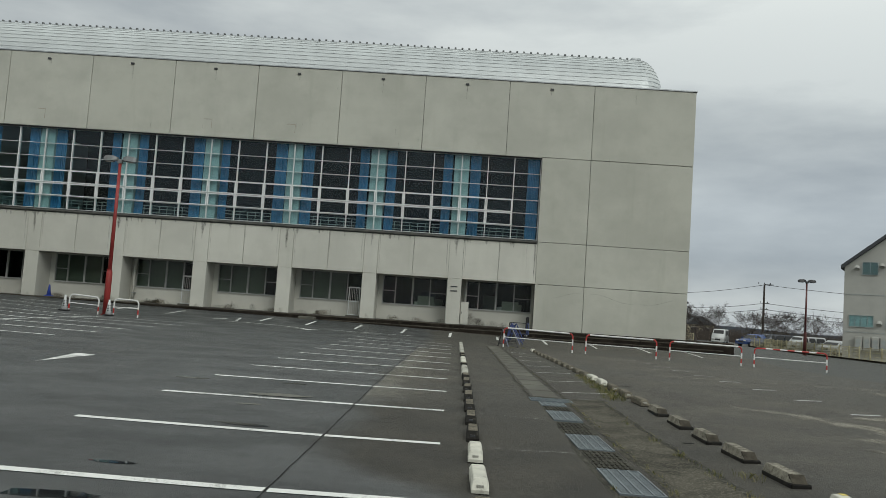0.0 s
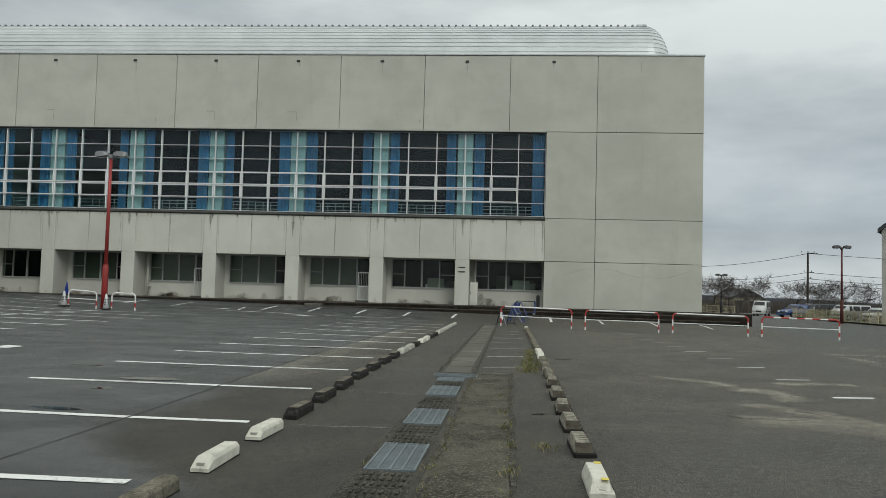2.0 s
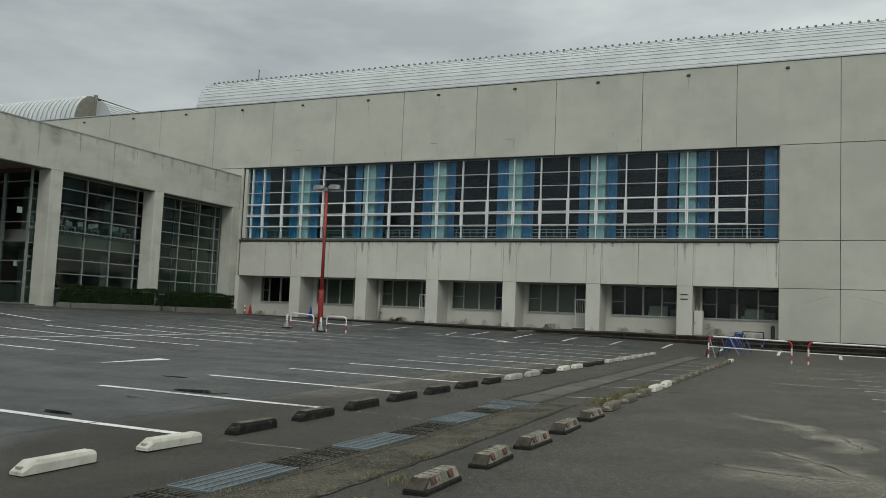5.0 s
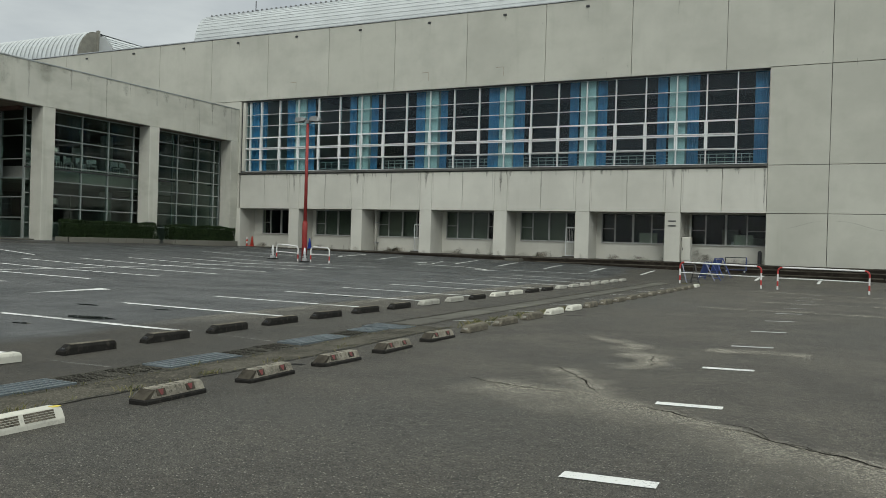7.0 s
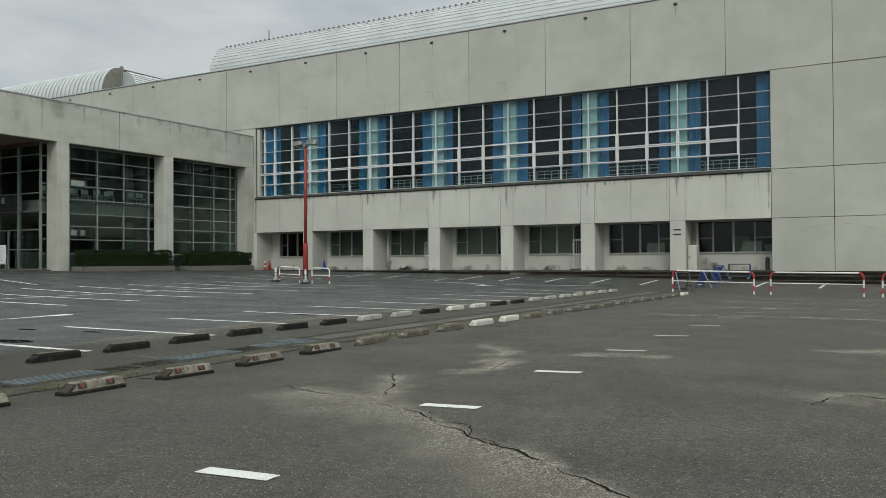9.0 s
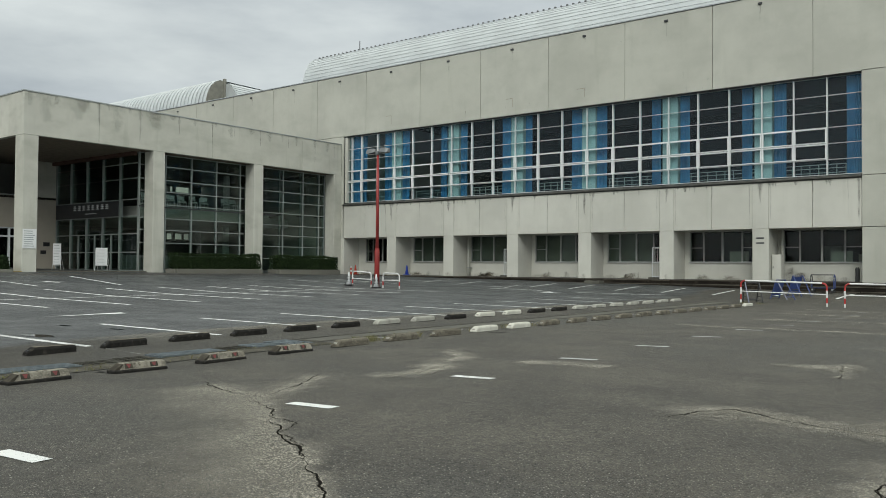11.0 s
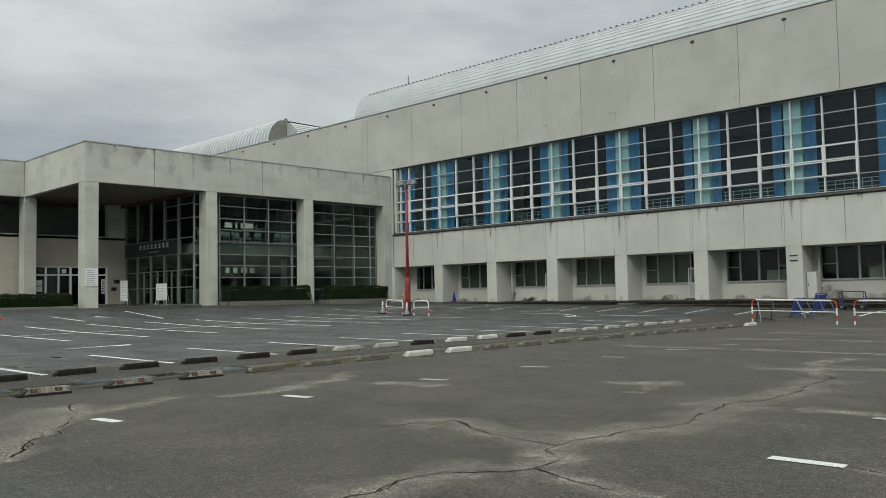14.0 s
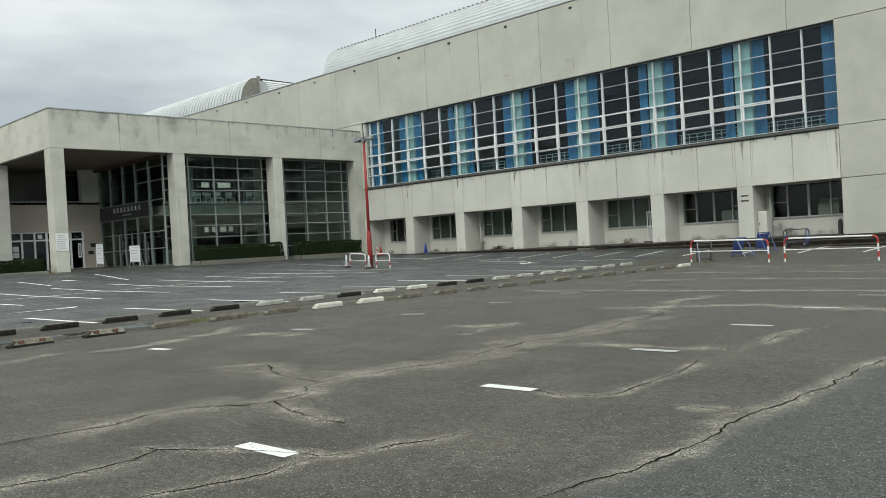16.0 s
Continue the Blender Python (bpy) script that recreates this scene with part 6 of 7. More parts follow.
def cone(at, mat, label, height=0.68, bands=(), base=None, bars=False):
    c = thing("traffic_cone", label, "traffic cone", "", at)
    if bars:
        for z in (0.40, 0.33, 0.26, 0.19):
            r = 0.137 - 0.158 * (z - 0.03)
            part("text_bar", block(-0.03, 0.035, -r - 0.012, -r + 0.012, z, z + 0.035), BLACK, c)
            part("text_bar", block(r - 0.012, r + 0.012, -0.03, 0.035, z, z + 0.035), BLACK, c)
    part("base", block(-0.18, 0.18, -0.18, 0.18, -0.02, 0.035, 0.012), base or mat, c)
    part("body", tube(bmesh.new(), [(0, 0, 0.03), (0, 0, height * 0.96), (0, 0, height)], [0.135, 0.035, 0.025], 14), mat, c, "", True)
    for z0, z1, m in bands:
        r = lambda z: 0.137 - (0.10 / (height * 0.96 - 0.03)) * (z - 0.03)
        part("band", tube(bmesh.new(), [(0, 0, z0), (0, 0, z1)], [r(z0) + 0.006, r(z1) + 0.006], 14), m, c)
    return c


for x, y in ((-17.02, 37.2), (-15.05, 37.1)):
    cone((x, y, ground_z(x, y) + 0.03), WHITE, "white traffic cone with black lettering bars on a black base", 0.66, (), BLACK, True)
for x, m, label in ((-29.3, CONE_RED, "red traffic cone by the hall wall"), (-24.4, CONE_BLUE, "blue traffic cone by the hall wall")):
    cone((x, 50.5, 0.69), m, label)
cone((-22.85, 20.25, ground_z(-22.85, 20.25) + 0.03), CONE_RED, "red traffic cone with a white band before the porch hedge", 0.70, ((0.34, 0.46, WHITE),))
post = thing("delineator_post", "short white and red delineator post by the hall wall", "bollard", "", (-29.75, 50.5, 0.67))
for z0, z1, m in ((0.0, 0.2, CONE_RED), (0.2, 0.34, WHITE), (0.34, 0.48, CONE_RED), (0.48, 0.62, WHITE)):
    part("band", tube(bmesh.new(), [(0, 0, z0), (0, 0, z1)], 0.06, 10), m, post)


# ---- hedges by the entrance ----
def hedge(x0, x1, y0, y1, z0, z1, label):
    h = thing("hedge", label, "hedge", "clipped hedges")
    kerb = thing("planter_kerb", "low pale concrete kerb round a hedge", "kerb", "planter kerbs")
    k = max(2, int((y1 - y0) / 1.2))
    for i in range(k):
        a, b = y0 - 0.1 + (y1 - y0 + 0.2) * i / k, y0 - 0.1 + (y1 - y0 + 0.2) * (i + 1) / k
        part("kerb_stone", block(x1 + 0.06, x1 + 0.2, a + 0.006, b - 0.006, z0 - 0.5, z0 + 0.17, 0.015), KERB, kerb)
    part("kerb_end", block(x0, x1 + 0.055, y1 + 0.1, y1 + 0.22, z0 - 0.5, z0 + 0.17, 0.015), KERB, kerb)
    part("kerb_end", block(x0, x1 + 0.055, y0 - 0.22, y0 - 0.1, z0 - 0.5, z0 + 0.17, 0.015), KERB, kerb)
    part("soil", block(x0, x1 + 0.055, y0 - 0.1, y1 + 0.1, z0 - 0.5, z0 + 0.1), SOIL, kerb)
    part("inner_growth", block(x0 + 0.1, x1 - 0.1, y0 + 0.1, y1 - 0.1, z0 + 0.1, z1 - 0.12, 0.05), LEAF, h)
    verts, faces = [], []
    for _ in range(int(1500 * (y1 - y0))):
        f = random.random()
        u, v, w = random.random(), random.random(), random.random()
        if f < 0.38:
            u = 1.0
        elif f < 0.72:
            w = 1.0
        elif f < 0.86:
            v = random.choice((0.0, 1.0))
        p = Vector((x0 + (x1 - x0) * u, y0 + (y1 - y0) * v, z0 + 0.12 + (z1 - z0 - 0.12) * w))
        p += Vector((random.gauss(0, 0.03), random.gauss(0, 0.03), random.gauss(0, 0.03))) + 0.12 * Vector((noise.noise(p * 1.5), noise.noise(p * 1.5 + Vector((5, 0, 0))), noise.noise(p * 1.2 + Vector((0, 9, 0)))))
        a = Vector((random.gauss(0, 1), random.gauss(0, 1), random.gauss(0, 1))).normalized() * random.uniform(0.03, 0.06)
        b = a.orthogonal().normalized() * random.uniform(0.016, 0.032)
        n = len(verts)
        verts += [p - a, p + b, p + a, p - b]
        faces.append((n, n + 1, n + 2, n + 3))
    me = bpy.data.meshes.new("leaves")
    me.from_pydata(verts, [], faces)
    me.materials.append(LEAF)
    ob = new("leaves", me)
    ob.parent = h
    return h


hedge(-30.0, -29.15, 35.4, 41.5, 0.86, 1.88, "dark green clipped hedge below the glass hall")
hedge(-30.0, -29.15, 43.1, 48.5, 0.84, 1.88, "dark green clipped hedge below the glass hall")
hedge(-31.2, -29.9, 14.5, 26.2, 0.80, 1.60, "low dark green clipped hedge before the porch")


# ---- small things at the hall ----
def sign_board(at, turn, w, h, label, rows):
    b = thing("notice_board", label, "notice board", "", at, turn)
    part("sheet", block(-w / 2, w / 2, -0.02, 0.02, 0.35, 0.35 + h, 0.008), WHITE, b)
    part("frame", block(-w / 2 - 0.03, w / 2 + 0.03, -0.015, 0.015, 0.30, 0.345), ALU, b)
    for s in (-1, 1):
        part("leg", tube(bmesh.new(), [(s * w / 2, 0, 0.36), (s * (w / 2 + 0.02), -0.06, 0.0)], 0.018, 6), ALU, b)
        part("leg", tube(bmesh.new(), [(s * w / 2, 0.02, 0.9), (s * (w / 2), 0.4, 0.0)], 0.015, 6), ALU, b)
    for k in range(rows):
        z = 0.35 + h * (1 - (k + 0.8) / (rows + 0.6))
        part("text_bar", block(-w * 0.36, w * random.uniform(0.2, 0.36), -0.026, -0.021, z, z + h * 0.022), ALU_GREY, b)
    return b


sign_board((-37.6, 32.6, 0.885), 38, 0.50, 1.3, "tall white notice board standing at the entrance", 7)
sign_board((-33.0, 32.9, 0.885), 38, 0.70, 1.0, "white notice board on legs at the entrance", 5)
board = thing("wall_notice", "white notice sheet with grey lines fixed to a column", "notice", "", (-30.3, 27.05, 0))
part("sheet", block(0.0, 0.02, 0.0, 0.70, 2.05, 3.05), WHITE, board)
for k in range(8):
    z = 2.92 - 0.11 * k
    part("text_bar", block(0.02, 0.024, 0.06, random.uniform(0.45, 0.64), z, z + 0.04), ALU_GREY, board)


def meter_cabinet():
    c = thing("meter_cabinet", "white steel cabinet standing against a pillar", "cabinet", "", (0, 0, 0))
    part("body", block(0.03, 0.50, 50.35, 50.95, 0.67, 2.0, 0.02), WALL_LOW, c)
    part("door", block(0.06, 0.47, 50.335, 50.35, 0.75, 1.93), WALL_LOW, c)
    part("handle", block(0.10, 0.13, 50.315, 50.335, 1.3, 1.42), DARK_METAL, c)


meter_cabinet()
for x, y in ((0.30, 51.35), (-19.72, 51.3)):
    pipe = thing("downpipe", "white downpipe in a window recess", "pipe", "downpipes", (x, y, 0))
    part("pipe", tube(bmesh.new(), [(0, 0, 0.67), (0, 0, 3.31)], 0.07, 10), WALL_LOW, pipe, "", True)
    for z in (1.2, 2.5):
        part("bracket", block(-0.09, 0.09, -0.09, 0.3, z, z + 0.04), GALV, pipe)
plate = thing("wall_lettering", "two short dark lettering bars on a pillar", "lettering", "", (0, 0, 0))
for z in (2.55, 2.80):
    part("text_bar", block(-0.62, -0.22, 49.958, 49.972, z, z + 0.07), DARK_METAL, plate)


def cage_gate(x):
    g = thing("wire_gate", "small white steel gate leaning in a window recess", "gate", "wire gates", (x, 50.9, 0.67))
    for a, b in (((0, 0, 0.1), (0, 0, 1.75)), ((0.62, 0, 0.1), (0.62, 0, 1.75)), ((0, 0, 1.75), (0.62, 0, 1.75)), ((0, 0, 0.9), (0.62, 0, 0.9)), ((0, 0, 0.12), (0.62, 0, 0.12))):
        part("frame_bar", tube(bmesh.new(), [a, b], 0.028, 6), ALU, g)
    for k in range(1, 6):
        part("wire", tube(bmesh.new(), [(0.62 * k / 6, 0, 0.12), (0.62 * k / 6, 0, 1.75)], 0.008, 4), ALU, g)
    part("step_block", block(-0.1, 0.75, -0.35, 0.3, -0.3, 0.09, 0.02), SLAB, g)


cage_gate(-6.62)
cage_gate(-16.62)
dark_post = thing("iron_bollard", "short black iron bollard at the wall", "bollard", "", (4.0, 50.4, 0.67))
part("post", tube(bmesh.new(), [(0, 0, 0), (0, 0, 0.62), (0, 0, 0.70)], [0.10, 0.10, 0.05], 10), BLACK, dark_post)


def trestle(at, turn, label, tall=0.75, front=BLUE, board=True):
    """A folding stand: an upright pair of legs, a leaning pair, and a board between the upright ones."""
    t = thing("folding_trestle", label, "trestle", "trestles behind the barrier", at, turn)
    for s in (-0.27, 0.27):
        part("leg", tube(bmesh.new(), [(-0.36, s, 0.0), (-0.08, s, tall)], 0.022, 8), BLUE if board else DARK_METAL, t)
        part("leg", tube(bmesh.new(), [(0.42, s, 0.0), (-0.06, s, tall + 0.02)], 0.024, 8), front if s < 0 else (BLUE if board else DARK_METAL), t)
        part("tie", tube(bmesh.new(), [(-0.26, s, tall * 0.3), (0.25, s, tall * 0.34)], 0.014, 6), DARK_METAL, t)
        part("foot", block(-0.42, -0.30, s - 0.03, s + 0.03, -0.01, 0.03, 0.008), BLACK, t)
    for x, z in ((-0.07, tall), (-0.3, tall * 0.16), (0.36, tall * 0.14), (-0.18, tall * 0.62)):
        part("rail", tube(bmesh.new(), [(x, -0.27, z), (x, 0.27, z)], 0.018, 8), BLUE if board else DARK_METAL, t)
    if board:
        part("board", prism(bmesh.new(), [(-0.30, tall * 0.22), (-0.12, tall * 0.95), (-0.095, tall * 0.95), (-0.275, tall * 0.22)], -0.25, 0.25, "y"), BLUE, t, "blue board between the legs")
    return t


for x, y, r, tall, front, board in ((2.25, 40.0, -55, 0.76, TRESTLE_PALE, False), (2.68, 42.5, -20, 0.80, TRESTLE_PALE, True), (2.86, 44.4, -30, 0.86, BLUE, True)):
    trestle((x, y, ground_z(x, y)), r, "blue folding trestle with a board on the asphalt" if board else "grey tubular folding trestle on the asphalt", tall, front, board)
cart = thing("tube_trolley", "blue tubular trolley with rounded ends before the steps", "trolley", "", (3.25, 46.9, ground_z(3.25, 46.9)), 6)
part("deck", block(-0.5, 0.5, -0.3, 0.3, 0.2, 0.25, 0.015), NAVY, cart)
for sx in (-0.48, 0.48):
    arch = [(sx, -0.28, 0.2), (sx, -0.28, 0.62)] + [(sx, -0.28 * math.cos(a), 0.62 + 0.2 * math.sin(a)) for a in (0.5, 1.0, 1.57, 2.14, 2.64)] + [(sx, 0.28, 0.62), (sx, 0.28, 0.2)]
    part("end_frame", tube(bmesh.new(), arch, 0.024, 8), BLUE if sx > 0 else DARK_METAL, cart)
    part("end_panel", block(sx - 0.012, sx + 0.012, -0.26, 0.26, 0.28, 0.52), BLUE, cart)
    for sy in (-0.26, 0.26):
        part("wheel", tube(bmesh.new(), [(sx * 0.85, sy - 0.03, 0.09), (sx * 0.85, sy + 0.03, 0.09)], 0.09, 12), BLACK, cart)
        part("fork", block(sx * 0.85 - 0.03, sx * 0.85 + 0.03, sy - 0.042, sy + 0.042, 0.12, 0.2), GALV, cart)
part("top_bar", tube(bmesh.new(), [(-0.48, 0, 0.82), (0.48, 0, 0.82)], 0.022, 8), DARK_METAL, cart)
manhole = thing("broken_slab", "pale broken concrete slab at the steps", "slab", "", (-8.35, 47.2, ground_z(-8.35, 47.2)))
part("slab", block(-0.45, 0.45, -0.3, 0.3, -0.05, 0.16, 0.03), SLAB, manhole)


# ---- beyond the lot: house, fence, cars, trees, lines ----
SIDING = surface("grey_siding", (0.40, 0.40, 0.37), 0.8, 0.12, 0.5, 30, 0.05)
TILE = surface("dark_roof_tile", (0.045, 0.05, 0.055), 0.7, 0.2)
FENCE = surface("cream_fence_paint", (0.42, 0.38, 0.24), 0.7, 0.25, 2.0)


def house():
    h = thing("house", "grey two-storey building with dark gable roof", "house", "", (31.9, 71.0, 0), -31)
    x0, x1, y0, y1, eave, ridge, base = 0.0, 15.0, 0.0, 16.0, 7.35, 13.4, -0.6
    mid = (x0 + x1) / 2
    part("wall", prism(bmesh.new(), [(x0, base), (x1, base), (x1, eave), (mid, ridge - 0.1), (x0, eave)], y0, y1, "y"), SIDING, h)
    for s, a in ((-1, x0), (1, x1)):
        sl = (ridge - eave) / (mid - x0)
        o = a + s * 0.25
        bm = prism(bmesh.new(), [(o, eave - 0.25 * sl), (o, eave - 0.25 * sl + 0.32), (mid, ridge + 0.30), (mid, ridge)], y0 - 0.35, y1 + 0.3, "y")
        part("roof", bm, TILE, h, "dark roof slope")
    for z in (1.95, 5.05):
        part("belt", block(x0 - 0.02, x1 + 0.02, y0 - 0.03, y0, z, z + 0.06), ALU_GREY, h)
    for a, b, z0, z1, k in ((1.3, 2.5, 6.75, 7.75, 2), (0.42, 2.25, 2.45, 3.35, 4), (3.1, 4.9, 2.45, 3.35, 4), (4.4, 5.7, 6.75, 7.75, 2)):
        bm = bmesh.new()
        for q in ((a, b, z0 - 0.05, z0), (a, b, z1, z1 + 0.05), (a, a + 0.05, z0, z1), (b - 0.05, b, z0, z1)):
            box(bm, q[0], q[1], y0 - 0.08, y0 - 0.001, q[2], q[3])
        for i in range(1, k):
            x = a + (b - a) * i / k
            box(bm, x - 0.02, x + 0.02, y0 - 0.07, y0 - 0.001, z0, z1)
        win = part("window", bm, ALU_GREY, h)
        part("pane", block(a + 0.05, b - 0.05, y0 - 0.04, y0 - 0.01, z0, z1), GLASS, win)
        # pale sheet added behind the glass in place of reflected sky
        part("pane_sky_backing", block(a + 0.05, b - 0.05, y0 - 0.008, y0 - 0.002, z0, z1), INSIDE_PALE if z0 < 5 else INSIDE_MID, win)
    for x, z in ((0.95, 7.3), (2.8, 7.5), (2.68, 2.8)):
        part("vent_hood", tube(bmesh.new(), [(x, y0, z), (x, y0 - 0.3, z), (x, y0 - 0.4, z - 0.15)], [0.2, 0.2, 0.22], 10), SIDING, h)
    for i in range(4):
        x = 0.95 + 0.62 * i
        unit = part("fan_unit", block(x, x + 0.52, y0 - 0.5, y0 - 0.1, 0.55, 1.65, 0.02), SIDING, h, "grey outdoor fan unit")
        part("fan_grille", tube(bmesh.new(), [(x + 0.26, y0 - 0.52, 1.25), (x + 0.26, y0 - 0.5, 1.25)], 0.2, 14), ALU_GREY, unit)
        part("fan_grille", tube(bmesh.new(), [(x + 0.26, y0 - 0.52, 0.85), (x + 0.26, y0 - 0.5, 0.85)], 0.2, 14), ALU_GREY, unit)
    return h


house()


def fence():
    f = thing("fence", "low cream wire fence along the far edge of the lot", "fence")
    bm = bmesh.new()
    for line in (((29.6, 48.0), (30.9, 62.7), (31.2, 70.0), (31.3, 76.5), (33.0, 91.0), (33.5, 97.0)), ((30.0, 107.0), (18.0, 106.0))):
        for a, b in zip(line, line[1:]):
            a, b = Vector(a), Vector(b)
            n = max(2, int((b - a).length / 1.6))
            for i in range(n):
                p, q = a.lerp(b, i / n), a.lerp(b, (i + 1) / n)
                z, zq = ground_z(p.x, p.y), ground_z(q.x, q.y)
                part("post", block(p.x - 0.035, p.x + 0.035, p.y - 0.035, p.y + 0.035, z - 0.2, z + 1.12), FENCE, f)
                for h in (0.15, 0.4, 0.7, 1.02):
                    tube(bm, [(p.x, p.y, z + h), (q.x, q.y, zq + h)], 0.02 if h > 1 else 0.012, 4)
                for k in range(1, 12):
                    c = p.lerp(q, k / 12)
                    box(bm, c.x - 0.008, c.x + 0.008, c.y - 0.008, c.y + 0.008, z + 0.15, z + 1.0)
                out = Vector((q.y - p.y, p.x - q.x)).normalized() * 0.12
                part("kerb", prism(bmesh.new(), [(p.x - out.x, p.y - out.y), (p.x + out.x, p.y + out.y), (q.x + out.x, q.y + out.y), (q.x - out.x, q.y - out.y)], min(z, zq) - 0.2, max(z, zq) + 0.13, "z"), STEP, f)
    tagged(part("wire_mesh", bm, FENCE, f), kind="stuff")
    return f


fence()


def car(at, turn, mat, label, length=4.2, width=1.7, height=1.5, van=False, name="car"):
    c = thing(name, label, "car", "parked cars", at, turn)
    l, w, h = length / 2, width / 2, height
    if van:
        side = [(-l, 0.3), (l, 0.3), (l, 0.75), (l - 0.15, 0.95), (l - 0.75, h - 0.05), (l - 0.95, h), (-l + 0.15, h), (-l, h - 0.2)]
    else:
        side = [(-l, 0.3), (l, 0.3), (l, 0.70), (l - 0.25, 0.82), (l - 1.15, 0.92), (l - 1.85, h - 0.06), (l - 2.1, h), (-l + 0.9, h), (-l + 0.35, 0.98), (-l, 0.9)]
    bm = prism(bmesh.new(), side, -w, w, "y")
    for v in bm.verts:
        if v.co.z > 1.0:
            v.co.y *= 0.86
    bmesh.ops.bevel(bm, geom=bm.edges[:], offset=0.05, segments=2, affect="EDGES")
    body = part("body", bm, mat, c, "", True)
    top, bottom = h - 0.14, 0.98
    for s in (-1, 1):
        xs = (-l + 0.35, -l * 0.25, l * 0.18, l - 1.5) if not van else (-l + 0.2, -l * 0.2, l * 0.35, l - 0.85)
        for a, b in zip(xs, xs[1:]):
            bm = bmesh.new()
            v = [bm.verts.new(p) for p in ((a + 0.06, s * (w * 0.985 + 0.012), bottom), (b - 0.06, s * (w * 0.985 + 0.012), bottom), (b - 0.12, s * (w * 0.86 + 0.02), top), (a + 0.10, s * (w * 0.86 + 0.02), top))]
            bm.faces.new(v)
            part("window", bm, BLACK, body, "dark side window")
        for x in (-l + 0.75, l - 0.75):
            wheel = part("wheel", tube(bmesh.new(), [(x, s * (w - 0.19), 0.31), (x, s * (w + 0.012), 0.31)], 0.31, 18), BLACK, c)
            part("rim", tube(bmesh.new(), [(x, s * (w + 0.01), 0.31), (x, s * (w + 0.022), 0.31)], 0.19, 14), GALV, wheel)
        part("headlight", block(l - 0.06, l + 0.015, s * w * 0.62 - 0.16, s * w * 0.62 + 0.16, 0.62, 0.76, 0.02), WHITE, c)
        part("mirror", block(l - 1.4, l - 1.25, s * (w + 0.12) - 0.09, s * (w + 0.12) + 0.09, 0.95, 1.1, 0.02), mat, c)
    fx0, fx1 = (l - 0.22, l - 0.72) if van else (l - 1.22, l - 1.82)
    bm = bmesh.new()
    v = [bm.verts.new(p) for p in ((fx0 + 0.03, -w * 0.86, 0.98), (fx0 + 0.03, w * 0.86, 0.98), (fx1 + 0.05, w * 0.74, h - 0.12), (fx1 + 0.05, -w * 0.74, h - 0.12))]
    bm.faces.new(v)
    part("windscreen", bm, BLACK, body, "dark windscreen")
    part("grille", block(l - 0.02, l + 0.02, -w * 0.4, w * 0.4, 0.45, 0.66), BLACK, c)
    part("bumper", block(l - 0.05, l + 0.06, -w * 0.95, w * 0.95, 0.28, 0.44, 0.03), mat, c)
    return c


CAR_WHITE = surface("white_car_paint", (0.50, 0.51, 0.50), 0.25, 0.05, 1, 20, 0)
CAR_BLUE = surface("blue_car_paint", (0.03, 0.06, 0.17), 0.25, 0.05, 1, 20, 0)
CAR_DARK = surface("dark_car_paint", (0.03, 0.035, 0.045), 0.25, 0.05, 1, 20, 0)
CAR_SILVER = surface("silver_car_paint", (0.40, 0.41, 0.41), 0.3, 0.05, 1, 20, 0, 0.5)
for x, y, r, m, label, van, size in (
        (31.6, 101.5, -118, CAR_WHITE, "white boxy small van parked behind the fence", True, (3.4, 1.48, 1.8)),
        (34.2, 98, -150, CAR_BLUE, "blue hatchback parked behind the fence", False, (3.9, 1.68, 1.5)),
        (37.3, 99, -160, CAR_DARK, "dark estate car parked behind the fence", True, (4.5, 1.75, 1.65)),
        (38.3, 93, -150, CAR_WHITE, "white minivan parked behind the fence", True, (4.4, 1.7, 1.62)),
        (38.6, 87, -140, CAR_SILVER, "silver saloon parked behind the fence", False, (4.4, 1.72, 1.42)),
        (40.4, 85.5, -150, CAR_WHITE, "white sport utility car parked behind the fence", False, (4.6, 1.8, 1.75))):
    car((x, y, ground_z(x, y)), r, m, label, *size, van)


def bare_tree(at, height, seed, spread=1.0):
    rnd = random.Random(seed)
    t = thing("bare_tree", "leafless dark tree with a wide crown of twigs", "tree", "bare trees behind the lot", at)
    trunk, limbs, twigs = bmesh.new(), bmesh.new(), bmesh.new()

    def grow(p, d, length, r, depth):
        pts, rad = [p], [r]
        for i in range(3):
            d = (d + Vector((rnd.gauss(0, 0.18), rnd.gauss(0, 0.18), rnd.gauss(0.03, 0.12)))).normalized()
            p = p + d * length / 3
            pts.append(p)
            rad.append(r * (1 - 0.22 * (i + 1)))
        tube(trunk if depth == 0 else limbs if depth < 3 else twigs, pts, rad, 7 if depth == 0 else 5 if depth < 3 else 3, False)
        if depth < 5:
            for _ in range(rnd.choice((3, 3, 4)) if depth < 4 else 4):
                q = pts[rnd.choice((2, 3, 3))]
                side = Vector((rnd.gauss(0, 1) * spread, rnd.gauss(0, 1) * spread, rnd.gauss(0.25, 0.5))).normalized()
                grow(q, (d * 0.75 + side * 0.85).normalized(), length * rnd.uniform(0.68, 0.92), max(0.014, rad[-1] * rnd.uniform(0.6, 0.95)), depth + 1)
    grow(Vector((0, 0, -0.2)), Vector((rnd.gauss(0, 0.1), rnd.gauss(0, 0.1), 1)).normalized(), height * 0.30, height * 0.05, 0)
    part("trunk", trunk, BARK, t)
    part("branchwork", limbs, BARK, t)
    part("crown", twigs, BARK, t)
    return t


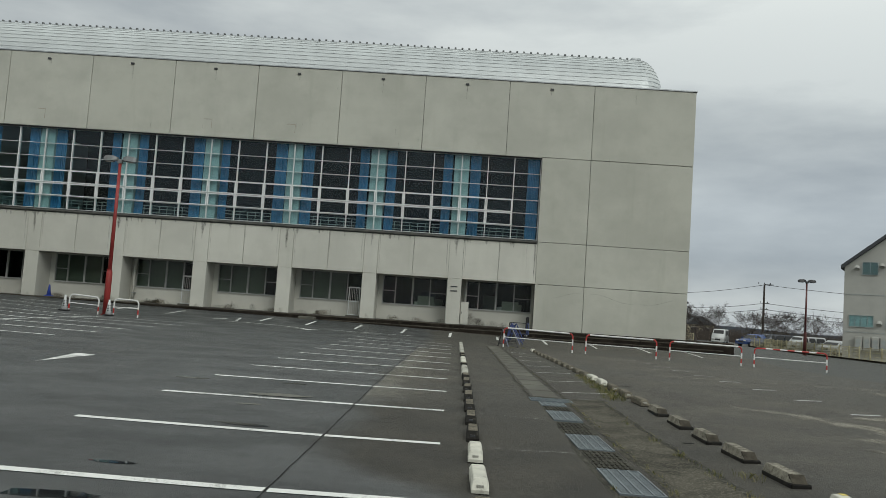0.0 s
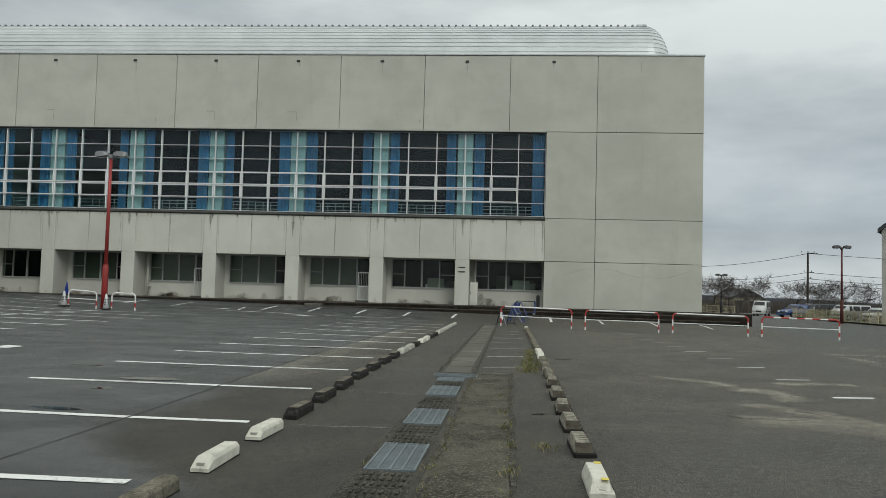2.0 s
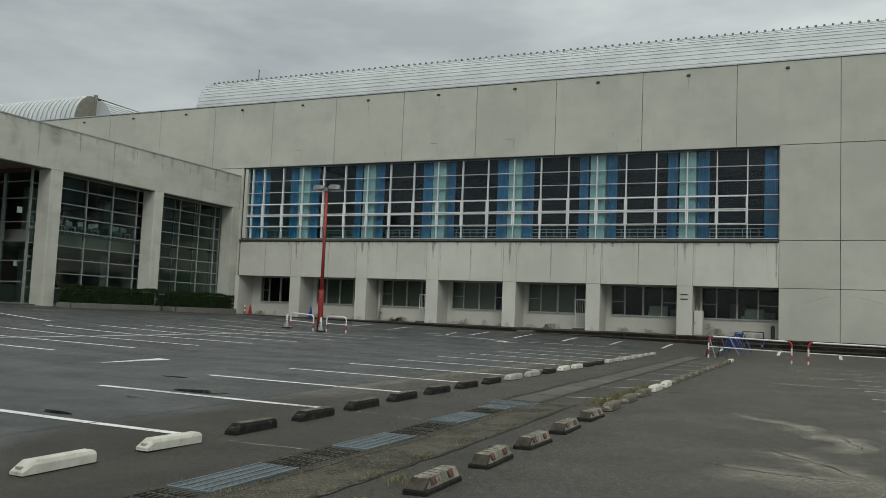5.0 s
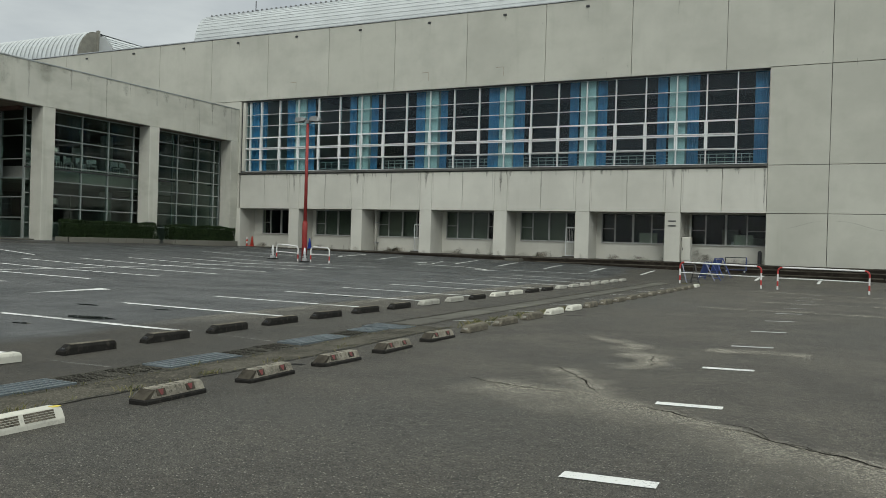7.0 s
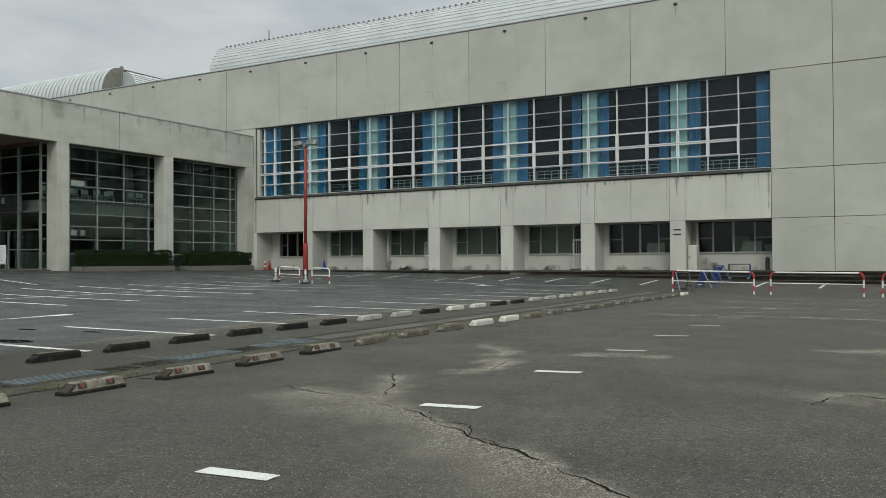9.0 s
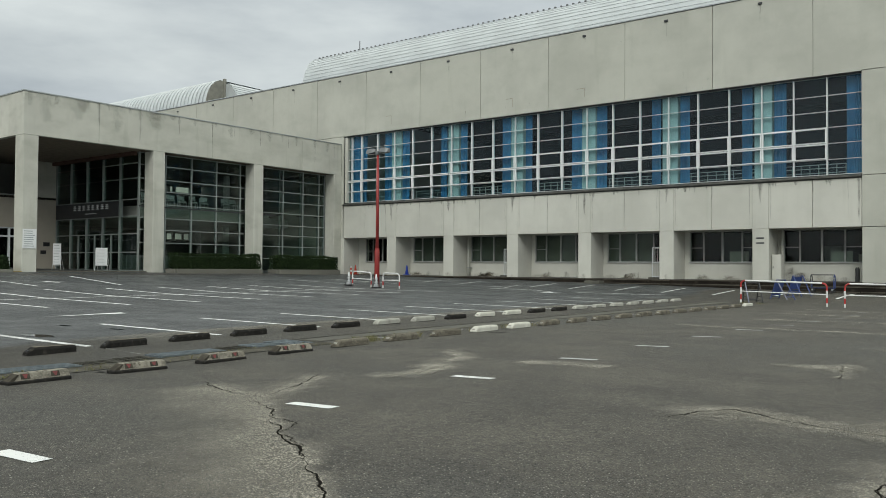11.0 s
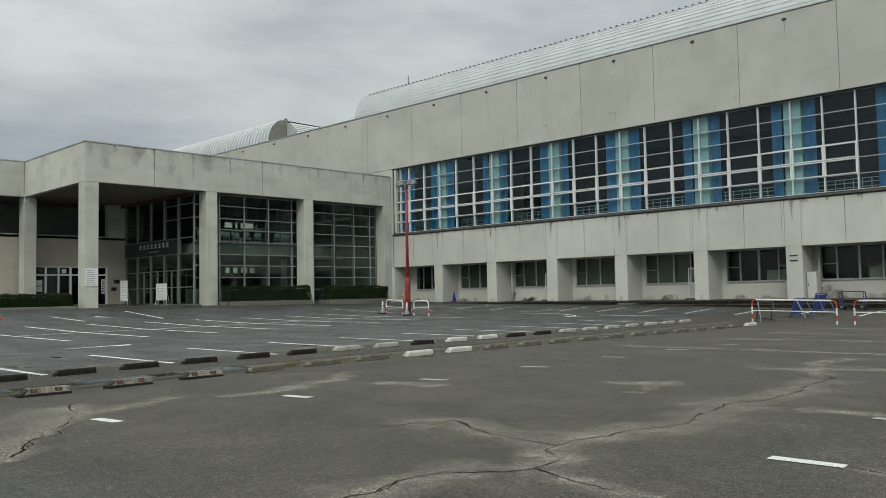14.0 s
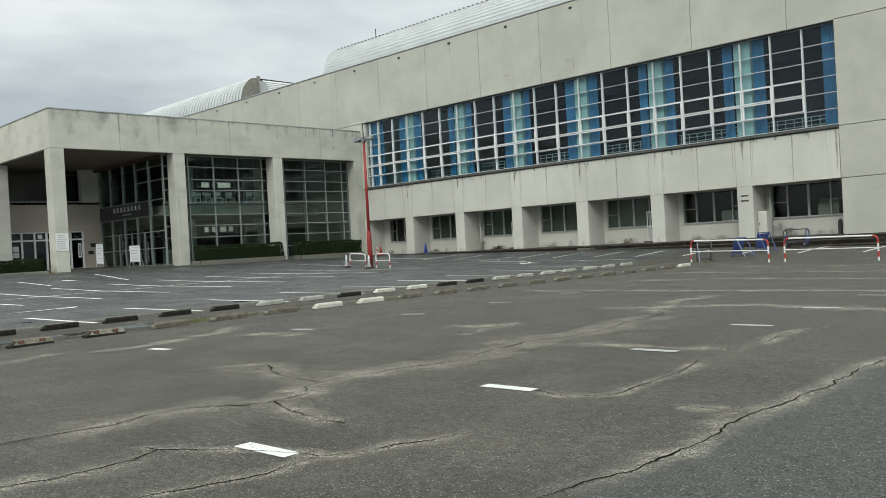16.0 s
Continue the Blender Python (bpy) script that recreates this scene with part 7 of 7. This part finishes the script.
for i, (x, y, h) in enumerate(((26.3, 111, 5.6), (29.0, 113, 5.0), (32.3, 114, 5.9), (35.8, 116, 5.0), (38.9, 112, 5.8), (41.5, 116, 5.4), (44.0, 113, 5.6), (47.5, 114, 5.7), (24.5, 122, 5.6), (51, 116, 5.6), (21.5, 126, 5.6), (29.5, 124, 6.0), (34, 124, 5.6), (38, 126, 6.0), (43, 124, 5.8), (47, 126, 6.0), (55, 118, 5.4), (53, 128, 6.0), (60, 122, 5.6))):
    bare_tree((x, y, ground_z(min(x, 60), 90)), h, 30 + i, 1.15)


def thicket():
    """Far brown brushwood behind the trees: thin leaning stems with side twigs."""
    rnd = random.Random(77)
    bm = bmesh.new()
    for _ in range(5200):
        x, y = rnd.uniform(14, 80), rnd.uniform(128, 146)
        h = rnd.uniform(1.2, 3.4) * (0.8 + 0.5 * noise.noise((x * 0.25, y * 0.1, 0)))
        p = Vector((x, y, -0.5))
        q = p + Vector((rnd.gauss(0, 0.35), rnd.gauss(0, 0.3), h + 0.4))
        w = rnd.uniform(0.02, 0.05)
        bm.faces.new([bm.verts.new(c) for c in (p + Vector((-w, 0, 0)), p + Vector((w, 0, 0)), q)])
        for k in range(3):
            m = p.lerp(q, rnd.uniform(0.35, 0.9))
            e = m + Vector((rnd.gauss(0, 0.5), rnd.gauss(0, 0.3), rnd.uniform(0.1, 0.7)))
            bm.faces.new([bm.verts.new(c) for c in (m + Vector((0, 0, -0.025)), m + Vector((0, 0, 0.025)), e)])
    tagged(part("brushwood", bm, BRUSH), "brown leafless brushwood along the horizon", "brushwood", kind="stuff")


BRUSH = leaf_stuff("brushwood_twig", (0.05, 0.045, 0.042), (0.11, 0.09, 0.075))
thicket()


def utility_pole(x, y, top, label, arms=(), one_sided=False):
    p = thing("utility_pole", label, "utility pole", "", (x, y, -0.4))
    part("pole", tube(bmesh.new(), [(0, 0, 0), (0, 0, top + 0.4)], [0.17, 0.11], 10), BARK, p)
    for dz, w in arms:
        part("crossarm", block(0 if one_sided else -w, w * 1.6 if one_sided else w, -0.05, 0.05, top + 0.4 - dz, top + 0.5 - dz), DARK_METAL, p)
        for k in range(3):
            part("insulator", tube(bmesh.new(), [(-w + w * k, 0, top + 0.5 - dz), (-w + w * k, 0, top + 0.68 - dz)], 0.05, 6), DARK_METAL, p)
    return p


utility_pole(39.75, 110, 7.75, "slim dark utility pole with side arms", ((0.05, 0.75), (2.5, 0.45), (3.3, 0.35)), True)
utility_pole(27.9, 131, 6.6, "distant utility pole with crossarms", ((0.2, 1.2), (0.8, 1.0)))
lamp_post((28.9, 71.2, ground_z(28.9, 71.2)), 6.35, "dark red lamp post with two flat heads at the fence", surface("dark_red_paint", (0.10, 0.025, 0.022), 0.6, 0.3), DARK_METAL)
lamp_post((27.6, 104.0, ground_z(27.6, 104)), 4.9, "dark lamp post with flat heads far off", DARK_METAL, DARK_METAL)


def cable(a, b, sag, r=0.03):
    c = thing("overhead_cable", "thin dark overhead cable", "cable", "overhead cables")
    a, b = Vector(a), Vector(b)
    pts = []
    for i in range(17):
        t = i / 16
        p = a.lerp(b, t)
        p.z -= sag * 4 * t * (1 - t)
        pts.append(p)
    part("wire", tube(bmesh.new(), pts, r, 4), DARK_METAL, c)


for a, b, s in (((27.9, 131, 6.5), (39.75, 110, 7.7), 0.5), ((39.75, 110, 7.7), (75, 112, 7.6), 0.5), ((39.75, 110, 5.3), (75, 112, 5.3), 0.6), ((39.75, 110, 4.5), (75, 112, 4.4), 0.6), ((27.9, 131, 5.0), (39.75, 110, 5.3), 0.7), ((27.9, 131, 4.0), (39.75, 110, 4.5), 0.6), ((39.75, 110, 4.0), (75, 112, 3.9), 0.6)):
    cable(a, b, s)


def far_house(at, turn, w, d, h, mat, label):
    f = thing("far_house", label, "house", "houses behind the trees", at, turn)
    part("wall", block(-w, w, -d, d, -1.0, h), mat, f)
    part("roof", prism(bmesh.new(), [(-w - 0.4, h - 0.05), (w + 0.4, h - 0.05), (0, h + w * 0.55)], -d - 0.3, d + 0.3, "y"), TILE, f)
    for k in (-0.5, 0.4):
        win = part("window", block(w * k - 0.6, w * k + 0.6, -d - 0.05, -d, 1.0, 2.1), ALU, f)
        part("pane", block(w * k - 0.53, w * k + 0.53, -d - 0.06, -d - 0.05, 1.07, 2.03), BLACK, win)


CREAM = surface("cream_house_wall", (0.45, 0.40, 0.28), 0.8, 0.15)
far_house((41.0, 147, -0.4), 15, 2.6, 3, 2.6, CREAM, "cream house behind bare trees")
far_house((31, 150, -0.4), -10, 2.4, 3, 4.8, INSIDE_MID, "dark brown house behind bare trees")
far_house((22, 140, -0.4), 5, 5, 4, 2.6, SIDING, "grey house behind bare trees")


def hills():
    bm = bmesh.new()
    last = None
    for i in range(121):
        a = radians(-70 + 140 * i / 120)
        x, y = 1500 * math.sin(a), 1500 * math.cos(a)
        h = 9 + 7 * noise.noise((a * 3, 0, 0)) + 3 * noise.noise((a * 14, 3, 0))
        now = (bm.verts.new((x, y, -20)), bm.verts.new((x, y, h)))
        if last:
            bm.faces.new((last[0], now[0], now[1], last[1]))
        last = now
    m = surface("far_hill", (0.10, 0.125, 0.16), 0.95, 0.2, 0.004, 0.05, 0)
    tagged(part("backdrop", bm, m), "low blue-grey hills on the horizon", "hills", kind="structure")


hills()
